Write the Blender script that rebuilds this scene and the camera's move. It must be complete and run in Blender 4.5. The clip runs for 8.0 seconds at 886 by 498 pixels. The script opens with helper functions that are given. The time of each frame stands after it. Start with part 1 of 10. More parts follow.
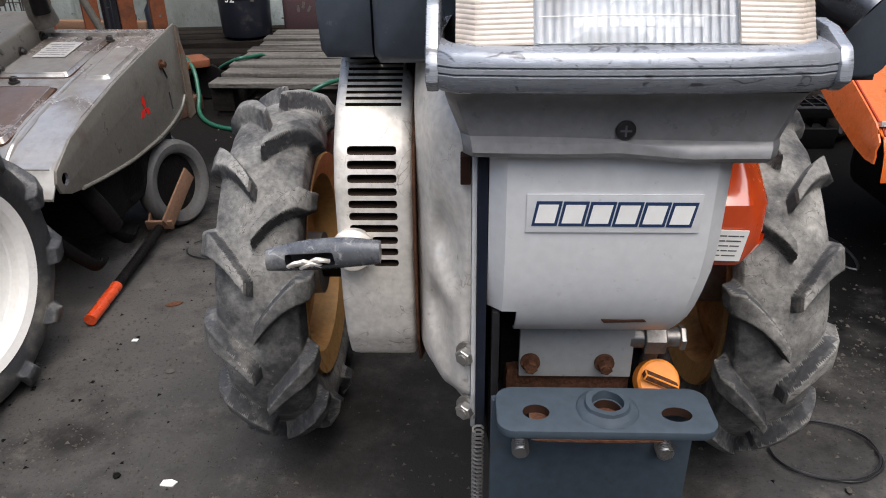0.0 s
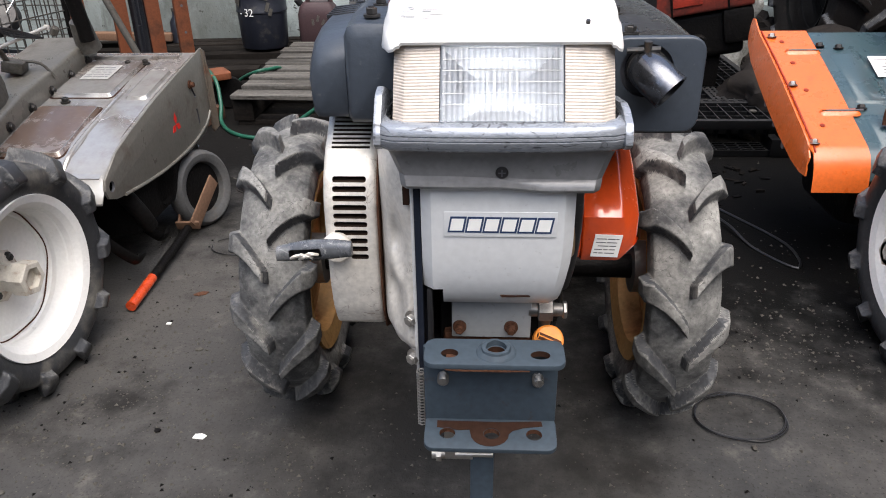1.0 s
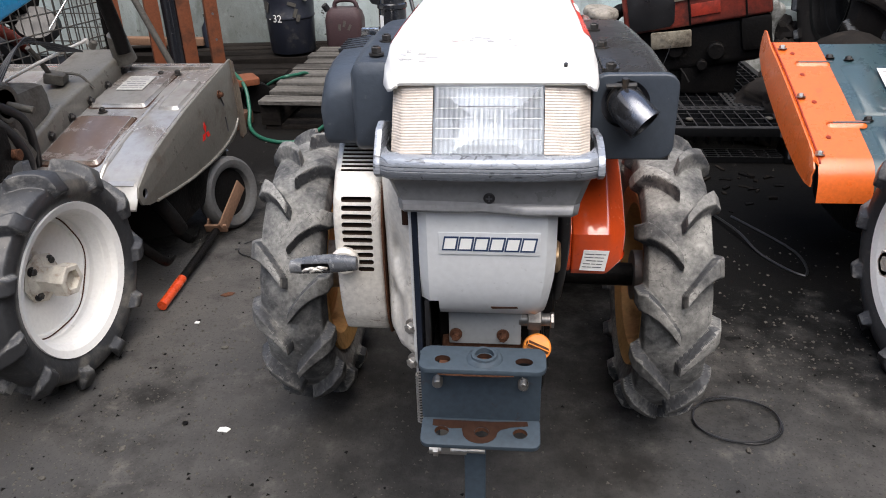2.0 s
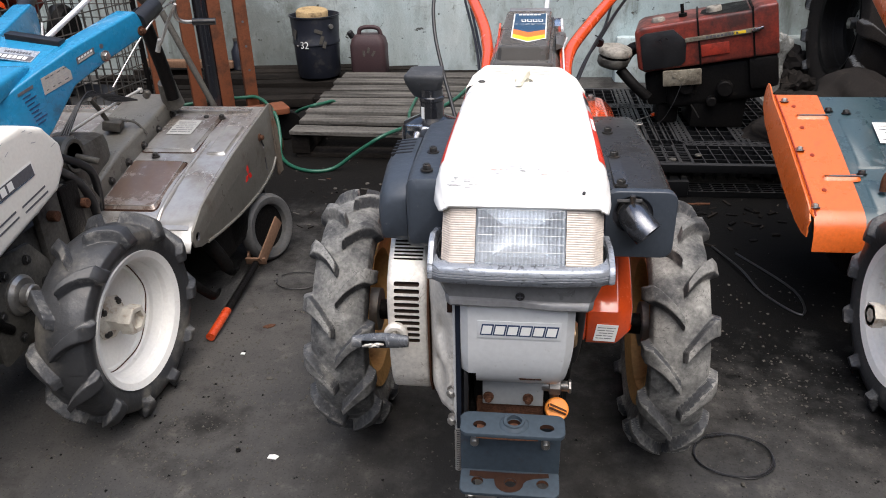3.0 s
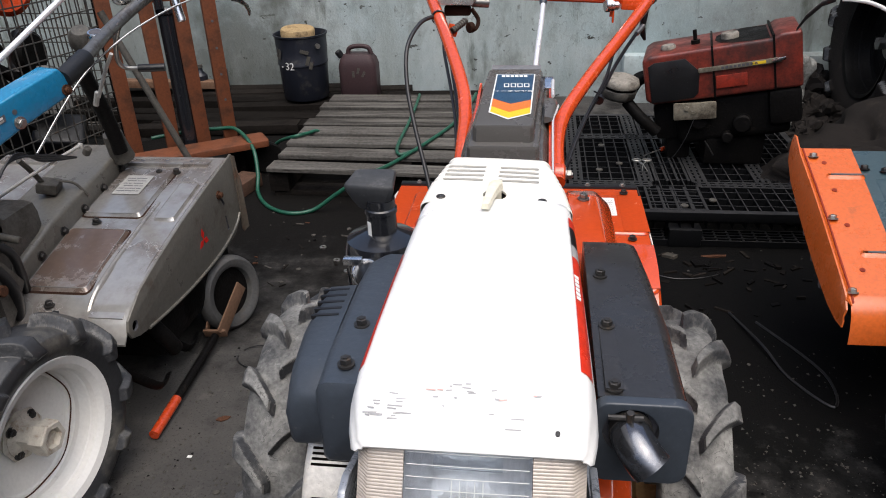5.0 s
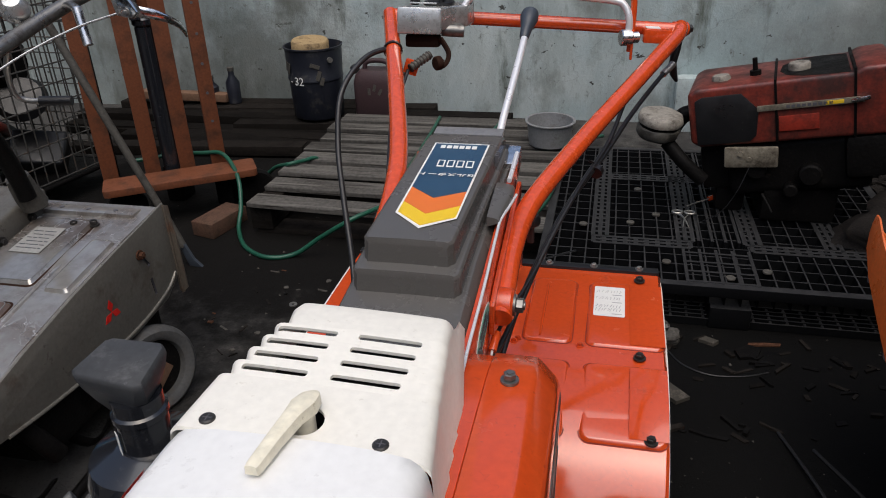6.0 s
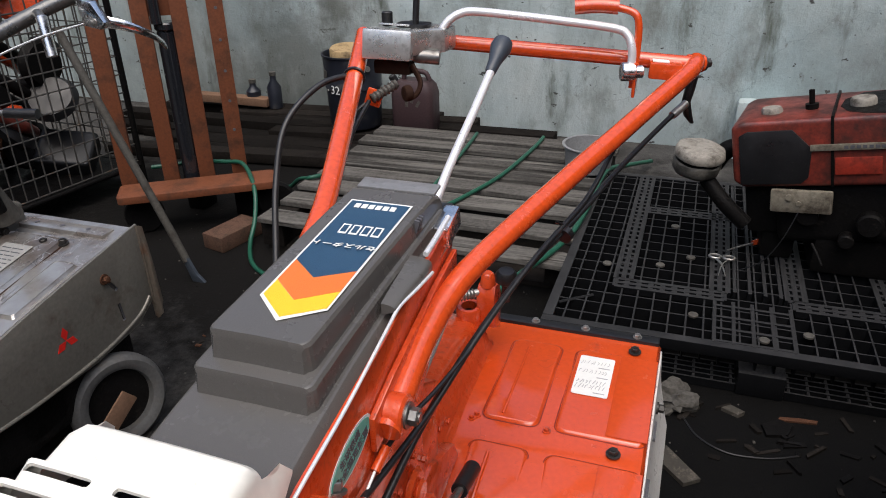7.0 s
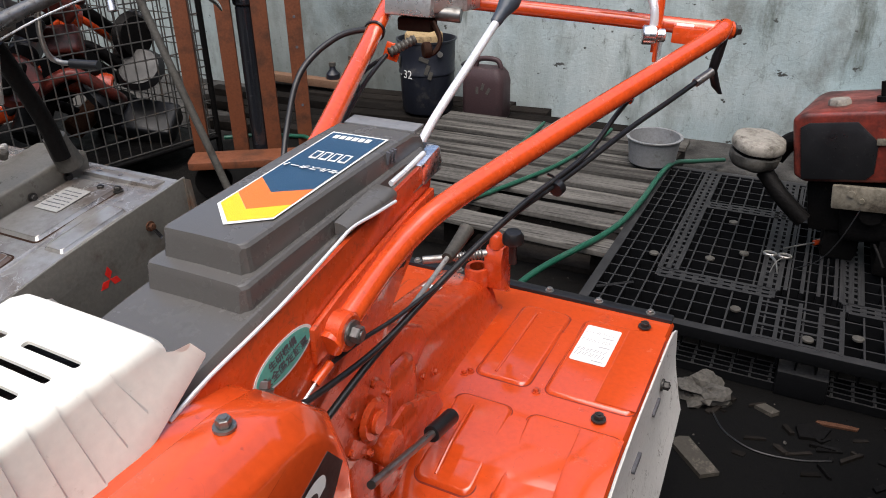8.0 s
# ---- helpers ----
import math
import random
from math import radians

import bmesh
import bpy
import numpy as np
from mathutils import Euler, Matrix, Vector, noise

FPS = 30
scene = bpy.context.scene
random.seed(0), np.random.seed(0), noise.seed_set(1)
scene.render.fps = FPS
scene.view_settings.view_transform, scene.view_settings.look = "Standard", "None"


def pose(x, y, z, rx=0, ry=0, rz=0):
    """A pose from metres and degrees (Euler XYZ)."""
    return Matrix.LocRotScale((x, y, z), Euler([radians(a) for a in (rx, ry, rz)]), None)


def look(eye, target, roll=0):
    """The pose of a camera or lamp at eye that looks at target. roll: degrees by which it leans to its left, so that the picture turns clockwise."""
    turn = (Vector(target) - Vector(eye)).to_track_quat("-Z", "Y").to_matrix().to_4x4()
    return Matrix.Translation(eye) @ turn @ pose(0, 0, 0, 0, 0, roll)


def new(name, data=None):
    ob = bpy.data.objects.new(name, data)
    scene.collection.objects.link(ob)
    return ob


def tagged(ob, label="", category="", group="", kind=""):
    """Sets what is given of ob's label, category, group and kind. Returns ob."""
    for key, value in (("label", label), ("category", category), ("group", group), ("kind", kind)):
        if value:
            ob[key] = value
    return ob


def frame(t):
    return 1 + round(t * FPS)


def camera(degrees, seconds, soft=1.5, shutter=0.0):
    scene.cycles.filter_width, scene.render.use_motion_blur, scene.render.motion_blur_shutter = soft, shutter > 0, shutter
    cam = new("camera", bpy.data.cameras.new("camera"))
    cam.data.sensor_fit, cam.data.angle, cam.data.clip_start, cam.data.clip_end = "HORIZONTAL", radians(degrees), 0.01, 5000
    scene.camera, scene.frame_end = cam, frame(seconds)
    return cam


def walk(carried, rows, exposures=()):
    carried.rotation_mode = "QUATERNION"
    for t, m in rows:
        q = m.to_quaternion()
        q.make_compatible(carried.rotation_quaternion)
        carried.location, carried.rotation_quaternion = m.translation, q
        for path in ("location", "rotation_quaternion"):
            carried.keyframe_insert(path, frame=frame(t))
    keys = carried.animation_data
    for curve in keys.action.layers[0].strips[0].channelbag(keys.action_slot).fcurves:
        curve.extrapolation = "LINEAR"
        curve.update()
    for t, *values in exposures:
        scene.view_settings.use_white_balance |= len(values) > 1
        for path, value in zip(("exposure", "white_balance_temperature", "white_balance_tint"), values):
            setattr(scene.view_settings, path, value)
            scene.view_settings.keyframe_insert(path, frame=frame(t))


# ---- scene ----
cam = camera(62.3, 8.0, soft=1.0)
PATH = [
    (0, (0.164, 0.212, 0.851), (0.097, 1.999, -0.045), -0.7),
    (0.5, (0.155, 0.095, 0.891), (0.097, 1.883, -0.003), -0.7),
    (1, (0.242, -0.016, 0.965), (0.131, 1.768, 0.067), -1.0),
    (1.2, (0.259, -0.031, 0.974), (0.132, 1.749, 0.07), -1.2),
    (2.3, (0.285, -0.109, 1.08), (0.083, 1.664, 0.177), -1.5),
    (2.5, (0.282, -0.136, 1.135), (0.074, 1.636, 0.231), -1.4),
    (3, (0.262, -0.186, 1.204), (0.042, 1.584, 0.301), -1.5),
    (3.5, (0.261, -0.223, 1.253), (0.031, 1.546, 0.349), -1.6),
    (4, (0.278, -0.184, 1.3), (0.035, 1.579, 0.388), -1.8),
    (4.2, (0.277, -0.133, 1.306), (0.036, 1.629, 0.39), -1.6),
    (5.3, (0.359, 0.348, 1.267), (0.117, 2.108, 0.348), -2.3),
    (5.5, (0.405, 0.473, 1.257), (0.169, 2.233, 0.337), -2.4),
    (6, (0.465, 0.718, 1.25), (0.054, 2.45, 0.338), -2.0),
    (6.5, (0.505, 0.871, 1.256), (0.005, 2.584, 0.351), -1.8),
    (7, (0.605, 0.972, 1.247), (0.009, 2.655, 0.346), -1.4),
    (7.5, (0.717, 1.011, 1.223), (0.011, 2.653, 0.325), -1.1),
    (8, (0.754, 0.986, 1.175), (-0.065, 2.579, 0.285), -0.9),
]
walk(cam, [(t, look(eye, target, roll)) for t, eye, target, roll in PATH],
     [(0, 1.10), (0.5, 1.26), (1.2, 1.34), (2.5, 1.14), (3.5, 0.98), (4.2, 0.88), (5.3, 0.44), (6.0, 0.08), (6.5, 0.40), (7.2, 0.56), (8, 0.84)])


# ---------- sky, sun ----------
world = bpy.data.worlds.new("overcast")
world.use_nodes = True
scene.world = world
wn = world.node_tree.nodes
wl = world.node_tree.links
sky = wn.new("ShaderNodeTexSky")
sky.sky_type = "NISHITA"
sky.sun_disc = False
sky.sun_elevation = radians(67)
sky.sun_rotation = radians(161)
sky.dust_density = 4.0
sky.ozone_density = 0.6
wl.new(sky.outputs["Color"], wn["Background"].inputs["Color"])
wn["Background"].inputs["Strength"].default_value = 0.14

sun_data = bpy.data.lights.new("sun", "SUN")
sun_data.energy = 1.5
sun_data.angle = radians(70)
sun_data.color = (1.0, 0.985, 0.97)
sun = new("sun", sun_data)
sun.matrix_world = look((0.9, -0.7, 5.2), (0.25, 1.2, 0.4))


# ---------- mesh tools ----------
OFF = {}


def V(*a):
    return Vector(a)


def thing(name, base, label="", category="", group="", kind=""):
    ob = new(name)
    ob.empty_display_size = 0.05
    ob.location = base
    OFF[ob.name] = Vector(base)
    return tagged(ob, label, category, group, kind)


def finish(bm, name, mats, off, smooth=38):
    bmesh.ops.recalc_face_normals(bm, faces=bm.faces[:])
    bmesh.ops.translate(bm, vec=-off, verts=bm.verts[:])
    me = bpy.data.meshes.new(name)
    bm.to_mesh(me)
    bm.free()
    for m in mats if isinstance(mats, (list, tuple)) else [mats]:
        me.materials.append(m)
    if smooth:
        me.polygons.foreach_set("use_smooth", [True] * len(me.polygons))
        me.set_sharp_from_angle(angle=radians(smooth))
    return me


def part(name, bm, mats, parent, label="", smooth=38):
    """One mesh under a thing or under a part; never deeper than thing > part > sub-part."""
    if parent.parent and parent.parent.parent:
        parent = parent.parent
    off = OFF[parent.name]
    ob = new(name, finish(bm, name, mats, off, smooth))
    ob.parent = parent
    OFF[ob.name] = off
    return tagged(ob, label)


def solid(name, bm, mats, label="", category="", group="", kind="", base=(0, 0, 0), smooth=38):
    ob = new(name, finish(bm, name, mats, Vector(base), smooth))
    ob.location = base
    OFF[ob.name] = Vector(base)
    return tagged(ob, label, category, group, kind)


def bevel(bm, geom, w, seg=2):
    if w > 0:
        bmesh.ops.bevel(bm, geom=geom, offset=w, segments=seg, profile=0.6, affect="EDGES", clamp_overlap=True)


def box(bm, c, s, rot=(0, 0, 0), bev=0.0, seg=2, mi=0):
    m = pose(*c, *rot) @ Matrix.Diagonal((*s, 1))
    got = bmesh.ops.create_cube(bm, size=1, matrix=m)
    fs = {f for v in got["verts"] for f in v.link_faces}
    for f in fs:
        f.material_index = mi
    if bev:
        bevel(bm, list({e for v in got["verts"] for e in v.link_edges}), bev, seg)
    return bm


def span(bm, lo, hi, bev=0.0, seg=2, mi=0):
    return box(bm, [(a + b) / 2 for a, b in zip(lo, hi)], [abs(b - a) for a, b in zip(lo, hi)], bev=bev, seg=seg, mi=mi)


def prism(bm, pts, axis, lo, hi, bev=0.0, seg=2, mi=0, m=None):
    """Outline in the two other coordinates (in xyz order), pushed out along the axis."""
    def at(p, h):
        q = {"x": (h, p[0], p[1]), "y": (p[0], h, p[1]), "z": (p[0], p[1], h)}[axis]
        return (m @ Vector(q)) if m else Vector(q)
    a = [bm.verts.new(at(p, lo)) for p in pts]
    b = [bm.verts.new(at(p, hi)) for p in pts]
    n = len(pts)
    fs = [bm.faces.new(a), bm.faces.new(b[::-1])] + [bm.faces.new((a[i], b[i], b[(i + 1) % n], a[(i + 1) % n])) for i in range(n)]
    for f in fs:
        f.material_index = mi
    if bev:
        bmesh.ops.recalc_face_normals(bm, faces=fs)
        bevel(bm, list({e for v in a + b for e in v.link_edges}), bev, seg)
    return bm


def loft(bm, rings, cap=True, closed=True, mi=0):
    vs = [[bm.verts.new(p) for p in r] for r in rings]
    n = len(rings[0])
    for a, b in zip(vs, vs[1:]):
        for i in range(n if closed else n - 1):
            f = bm.faces.new((a[i], a[(i + 1) % n], b[(i + 1) % n], b[i]))
            f.material_index = mi
    if cap and closed:
        bm.faces.new(vs[0][::-1]).material_index = mi
        bm.faces.new(vs[-1]).material_index = mi
    return vs


def curve_pts(pts, res=6, closed=False):
    p = [Vector(q) for q in pts]
    if len(p) < 3 or res <= 1:
        return p
    out = []
    n = len(p)
    for i in range(n if closed else n - 1):
        a, b, c, d = [p[j % n] if closed else p[max(0, min(n - 1, j))] for j in (i - 1, i, i + 1, i + 2)]
        for k in range(res):
            t = k / res
            out.append(0.5 * ((2 * b) + (c - a) * t + (2 * a - 5 * b + 4 * c - d) * t * t + (3 * b - a - 3 * c + d) * t ** 3))
    if not closed:
        out.append(p[-1])
    return out


def tube(bm, pts, r, n=10, res=6, closed=False, r2=None, mi=0, flat=1.0):
    p = curve_pts(pts, res, closed)
    k = len(p)
    up = None
    rings = []
    for i in range(k):
        d = (p[(i + 1) % k] - p[i - 1]) if closed else (p[min(k - 1, i + 1)] - p[max(0, i - 1)])
        d.normalize()
        if up is None:
            up = d.orthogonal().normalized()
        up = (up - d * up.dot(d)).normalized()
        sd = d.cross(up)
        rr = r if r2 is None else r + (r2 - r) * i / (k - 1)
        rings.append([p[i] + rr * (math.cos(a) * up + flat * math.sin(a) * sd) for a in [2 * math.pi * j / n for j in range(n)]])
    if closed:
        rings.append(rings[0])
        vs = [[bm.verts.new(q) for q in ring] for ring in rings[:-1]]
        for i in range(k):
            a, b = vs[i], vs[(i + 1) % k]
            for j in range(n):
                bm.faces.new((a[j], a[(j + 1) % n], b[(j + 1) % n], b[j])).material_index = mi
    else:
        loft(bm, rings, mi=mi)
    return bm


def cyl(bm, a, b, r, r2=None, n=20, bev=0.0, mi=0):
    a, b = Vector(a), Vector(b)
    d = (b - a).normalized()
    u = d.orthogonal().normalized()
    w = d.cross(u)
    r2 = r if r2 is None else r2
    ln = (b - a).length
    prof = [(r, 0), (r2, ln)]
    if bev:
        prof = [(r - bev, 0), (r, bev), (r2, ln - bev), (r2 - bev, ln)]
    loft(bm, [[a + d * h + q * (math.cos(t) * u + math.sin(t) * w) for t in [2 * math.pi * j / n for j in range(n)]] for q, h in prof], mi=mi)
    return bm


def lathe(bm, prof, origin, axis, n=32, closed=False, mi=0):
    """Profile of (radius, height along the axis)."""
    o, d = Vector(origin), Vector(axis).normalized()
    u = d.orthogonal().normalized()
    w = d.cross(u)
    rings = [[o + d * h + r * (math.cos(t) * u + math.sin(t) * w) for t in [2 * math.pi * j / n for j in range(n)]] for r, h in prof]
    vs = [[bm.verts.new(q) for q in ring] for ring in rings]
    m = len(vs)
    for i in range(m if closed else m - 1):
        a, b = vs[i], vs[(i + 1) % m]
        for j in range(n):
            bm.faces.new((a[j], a[(j + 1) % n], b[(j + 1) % n], b[j])).material_index = mi
    if not closed:
        if prof[0][0] > 1e-6:
            bm.faces.new(vs[0][::-1]).material_index = mi
        if prof[-1][0] > 1e-6:
            bm.faces.new(vs[-1]).material_index = mi
    bmesh.ops.remove_doubles(bm, verts=[v for ring in vs for v in ring], dist=1e-6)
    return bm


def bolt_bm(pos, axis, r=0.008, h=0.007, washer=True):
    bm = bmesh.new()
    p, d = Vector(pos), Vector(axis).normalized()
    if washer:
        cyl(bm, p, p + d * h * 0.3, r * 1.45, n=18)
    cyl(bm, p + d * h * 0.3, p + d * h * 1.15, r, n=6, bev=r * 0.12)
    cyl(bm, p + d * h * 1.15, p + d * h * 1.3, r * 0.55, n=10)
    return bm


def rrect(w, h, r, n=4, cx=0.0, cy=0.0):
    out = []
    for sx, sy, a0 in ((1, 1, 0), (-1, 1, 90), (-1, -1, 180), (1, -1, 270)):
        for k in range(n + 1):
            a = radians(a0 + 90 * k / n)
            out.append((cx + sx * (w / 2 - r) + r * math.cos(a), cy + sy * (h / 2 - r) + r * math.sin(a)))
    return out


def carve(bm, cutter, mats):
    """Cuts the cutter out of the mesh; the cut faces take the second material."""
    obs = []
    for b, k in ((bm, 0), (cutter, 1)):
        bmesh.ops.recalc_face_normals(b, faces=b.faces[:])
        if k:
            for f in b.faces:
                f.material_index = 1
        me = bpy.data.meshes.new("raw")
        b.to_mesh(me)
        b.free()
        for m in mats:
            me.materials.append(m)
        obs.append(new("raw", me))
    mod = obs[0].modifiers.new("cut", "BOOLEAN")
    mod.object, mod.operation, mod.solver, mod.use_self = obs[1], "DIFFERENCE", "EXACT", True
    bpy.context.view_layer.update()
    ev = obs[0].evaluated_get(bpy.context.evaluated_depsgraph_get())
    out = bmesh.new()
    out.from_mesh(ev.to_mesh())
    ev.to_mesh_clear()
    for o in obs:
        me = o.data
        bpy.data.objects.remove(o)
        bpy.data.meshes.remove(me)
    return out


def smooth01(x):
    x = max(0.0, min(1.0, x))
    return x * x * (3 - 2 * x)


def lerp_list(pts, x):
    for (x0, y0), (x1, y1) in zip(pts, pts[1:]):
        if x <= x1:
            return y0 + (y1 - y0) * max(0.0, x - x0) / (x1 - x0)
    return pts[-1][1]


def quad_card(bm, o, u, v, t, mi=0):
    """A thin card: corner o, edges u and v, thickness t along u x v."""
    o, u, v = Vector(o), Vector(u), Vector(v)
    n = u.cross(v).normalized() * t
    a = [bm.verts.new(p) for p in (o, o + u, o + u + v, o + v)]
    b = [bm.verts.new(p + n) for p in (o, o + u, o + u + v, o + v)]
    for f in [a[::-1], b] + [[a[i], a[(i + 1) % 4], b[(i + 1) % 4], b[i]] for i in range(4)]:
        bm.faces.new(f).material_index = mi
    return bm


def label_card(name, o, u, v, mats, parent, rows=5, seed=1, label="", t=0.0012):
    """A paper label with rows of unreadable print, as bars."""
    rnd = random.Random(seed)
    bm = bmesh.new()
    quad_card(bm, o, u, v, t)
    card = part(name, bm, mats[0], parent, label, smooth=0)
    o, u, v = Vector(o), Vector(u), Vector(v)
    n = u.cross(v).normalized()
    for k in range(rows):
        y = 0.10 + 0.80 * (k + 0.5) / rows
        x = 0.08 + rnd.choice((0, 0, 0.10))
        while x < 0.84:
            w = rnd.uniform(0.12, 0.40)
            w = min(w, 0.90 - x)
            bm = bmesh.new()
            quad_card(bm, o + u * x + v * (y - 0.09 / rows) + n * t, u * w, v * (0.18 / rows), 0.0003)
            part("print_bar", bm, mats[1], card, smooth=0)
            x += w + rnd.uniform(0.02, 0.05)
    return card


# ---------- materials ----------
def surf(name, col, rough=0.5, metal=0.0, dirt=(0.09, 0.075, 0.06), amount=0.3, scale=7.0, fine=120.0, bump=0.12, var=0.12,
         coat=0.0, streak=1.0, rvar=0.15, rand=0.0, spot=0.5, lines=None):
    """A painted, moulded or raw surface with grime in patches, fine grain and a little relief, in metres."""
    m = bpy.data.materials.new(name)
    m.use_nodes = True
    n, l = m.node_tree.nodes, m.node_tree.links
    b = n["Principled BSDF"]
    tc = n.new("ShaderNodeTexCoord")
    mp = n.new("ShaderNodeMapping")
    mp.inputs["Scale"].default_value = (1, 1, streak)
    l.new(tc.outputs["Object"], mp.inputs["Vector"])
    big, small = n.new("ShaderNodeTexNoise"), n.new("ShaderNodeTexNoise")
    big.inputs["Scale"].default_value, big.inputs["Detail"].default_value, big.inputs["Roughness"].default_value = scale, 8, 0.68
    small.inputs["Scale"].default_value, small.inputs["Detail"].default_value = fine, 4
    l.new(mp.outputs["Vector"], big.inputs["Vector"])
    l.new(tc.outputs["Object"], small.inputs["Vector"])
    mr = n.new("ShaderNodeMapRange")
    mr.inputs["From Min"].default_value = 0.72 - 0.42 * amount
    mr.inputs["From Max"].default_value = 0.80 - 0.22 * amount
    mr.inputs["To Max"].default_value = 0.85
    l.new(big.outputs["Fac"], mr.inputs["Value"])
    mix = n.new("ShaderNodeMix")
    mix.data_type = "RGBA"
    mix.inputs[6].default_value, mix.inputs[7].default_value = (*col, 1), (*dirt, 1)
    l.new(mr.outputs["Result"], mix.inputs[0])
    v2 = n.new("ShaderNodeMapRange")
    v2.inputs["From Min"].default_value, v2.inputs["From Max"].default_value = 0.3, 0.7
    v2.inputs["To Min"].default_value, v2.inputs["To Max"].default_value = 1 - var, 1 + var
    l.new(small.outputs["Fac"], v2.inputs["Value"])
    if rand:
        oi, rm, mul = n.new("ShaderNodeObjectInfo"), n.new("ShaderNodeMapRange"), n.new("ShaderNodeMath")
        rm.inputs["To Min"].default_value, rm.inputs["To Max"].default_value = 1 - rand, 1 + rand
        l.new(oi.outputs["Random"], rm.inputs["Value"])
        mul.operation = "MULTIPLY"
        l.new(rm.outputs["Result"], mul.inputs[0])
        l.new(v2.outputs["Result"], mul.inputs[1])
        v2 = mul
    hsv = n.new("ShaderNodeHueSaturation")
    l.new(v2.outputs[0], hsv.inputs["Value"])
    base_out = mix.outputs[2]
    if spot:
        sp, sr, sm = n.new("ShaderNodeTexNoise"), n.new("ShaderNodeMapRange"), n.new("ShaderNodeMix")
        sp.inputs["Scale"].default_value, sp.inputs["Detail"].default_value, sp.inputs["Roughness"].default_value = 95, 6, 0.72
        sr.inputs["From Min"].default_value, sr.inputs["From Max"].default_value, sr.inputs["To Max"].default_value = 0.62, 0.70, spot
        sm.data_type = "RGBA"
        l.new(tc.outputs["Object"], sp.inputs["Vector"])
        l.new(sp.outputs["Fac"], sr.inputs["Value"])
        l.new(sr.outputs["Result"], sm.inputs[0])
        l.new(mix.outputs[2], sm.inputs[6])
        sm.inputs[7].default_value = (*dirt, 1)
        base_out = sm.outputs[2]
    if lines:
        ls, lw, la, lc = lines
        ln, sub, ab, lr, lm = n.new("ShaderNodeTexNoise"), n.new("ShaderNodeMath"), n.new("ShaderNodeMath"), n.new("ShaderNodeMapRange"), n.new("ShaderNodeMix")
        ln.inputs["Scale"].default_value, ln.inputs["Detail"].default_value, ln.inputs["Distortion"].default_value = ls, 3, 0.6
        l.new(tc.outputs["Object"], ln.inputs["Vector"])
        sub.operation, ab.operation = "SUBTRACT", "ABSOLUTE"
        sub.inputs[1].default_value = 0.5
        l.new(ln.outputs["Fac"], sub.inputs[0])
        l.new(sub.outputs[0], ab.inputs[0])
        lr.inputs["From Min"].default_value, lr.inputs["From Max"].default_value = lw * 0.5, lw
        lr.inputs["To Min"].default_value, lr.inputs["To Max"].default_value = la, 0.0
        l.new(ab.outputs[0], lr.inputs["Value"])
        gate = n.new("ShaderNodeMapRange")
        gate.inputs["From Min"].default_value, gate.inputs["From Max"].default_value = 0.48, 0.56
        l.new(big.outputs["Fac"], gate.inputs["Value"])
        mg = n.new("ShaderNodeMath")
        mg.operation = "MULTIPLY"
        l.new(lr.outputs["Result"], mg.inputs[0])
        l.new(gate.outputs["Result"], mg.inputs[1])
        lm.data_type = "RGBA"
        l.new(mg.outputs[0], lm.inputs[0])
        l.new(base_out, lm.inputs[6])
        lm.inputs[7].default_value = (*lc, 1)
        base_out = lm.outputs[2]
    l.new(base_out, hsv.inputs["Color"])
    l.new(hsv.outputs["Color"], b.inputs["Base Color"])
    rr = n.new("ShaderNodeMapRange")
    rr.inputs["From Min"].default_value, rr.inputs["From Max"].default_value = 0.3, 0.7
    rr.inputs["To Min"].default_value, rr.inputs["To Max"].default_value = max(0.04, rough - rvar), min(1.0, rough + rvar)
    l.new(big.outputs["Fac"], rr.inputs["Value"])
    l.new(rr.outputs["Result"], b.inputs["Roughness"])
    b.inputs["Metallic"].default_value = metal
    b.inputs["Specular IOR Level"].default_value = 0.5 if rough < 0.48 else (0.24 if rough < 0.66 else 0.08)
    b.inputs["Coat Weight"].default_value = coat
    b.inputs["Coat Roughness"].default_value = 0.08
    if bump:
        bp = n.new("ShaderNodeBump")
        bp.inputs["Strength"].default_value, bp.inputs["Distance"].default_value = bump, 0.004
        l.new(small.outputs["Fac"], bp.inputs["Height"])
        l.new(bp.outputs["Normal"], b.inputs["Normal"])
    return m


def glassy(name, col, rough=0.08, ior=1.45):
    m = bpy.data.materials.new(name)
    m.use_nodes = True
    b = m.node_tree.nodes["Principled BSDF"]
    b.inputs["Base Color"].default_value = (*col, 1)
    b.inputs["Roughness"].default_value = rough
    b.inputs["Transmission Weight"].default_value = 1.0
    b.inputs["IOR"].default_value = ior
    return m


M_hood = surf("white_plastic", (0.78, 0.78, 0.76), 0.38, amount=0.10, dirt=(0.45, 0.44, 0.42), scale=11, bump=0.03, var=0.03, spot=0.25)
M_cowl = surf("ivory_plastic", (0.79, 0.765, 0.69), 0.42, amount=0.16, dirt=(0.36, 0.31, 0.22), scale=8, bump=0.04, var=0.04, spot=0.25)
M_cowlwhite = surf("worn_ivory_plastic", (0.70, 0.68, 0.62), 0.42, amount=0.20, dirt=(0.46, 0.43, 0.36), scale=9, bump=0.04, var=0.04, spot=0.35)
M_key = surf("yellowed_plastic", (0.78, 0.73, 0.58), 0.45, amount=0.2, dirt=(0.3, 0.22, 0.1), bump=0.05)
M_capgrey = surf("dusty_rubber_cap", (0.045, 0.047, 0.050), 0.5, amount=0.4, dirt=(0.14, 0.14, 0.14), scale=14, bump=0.08)
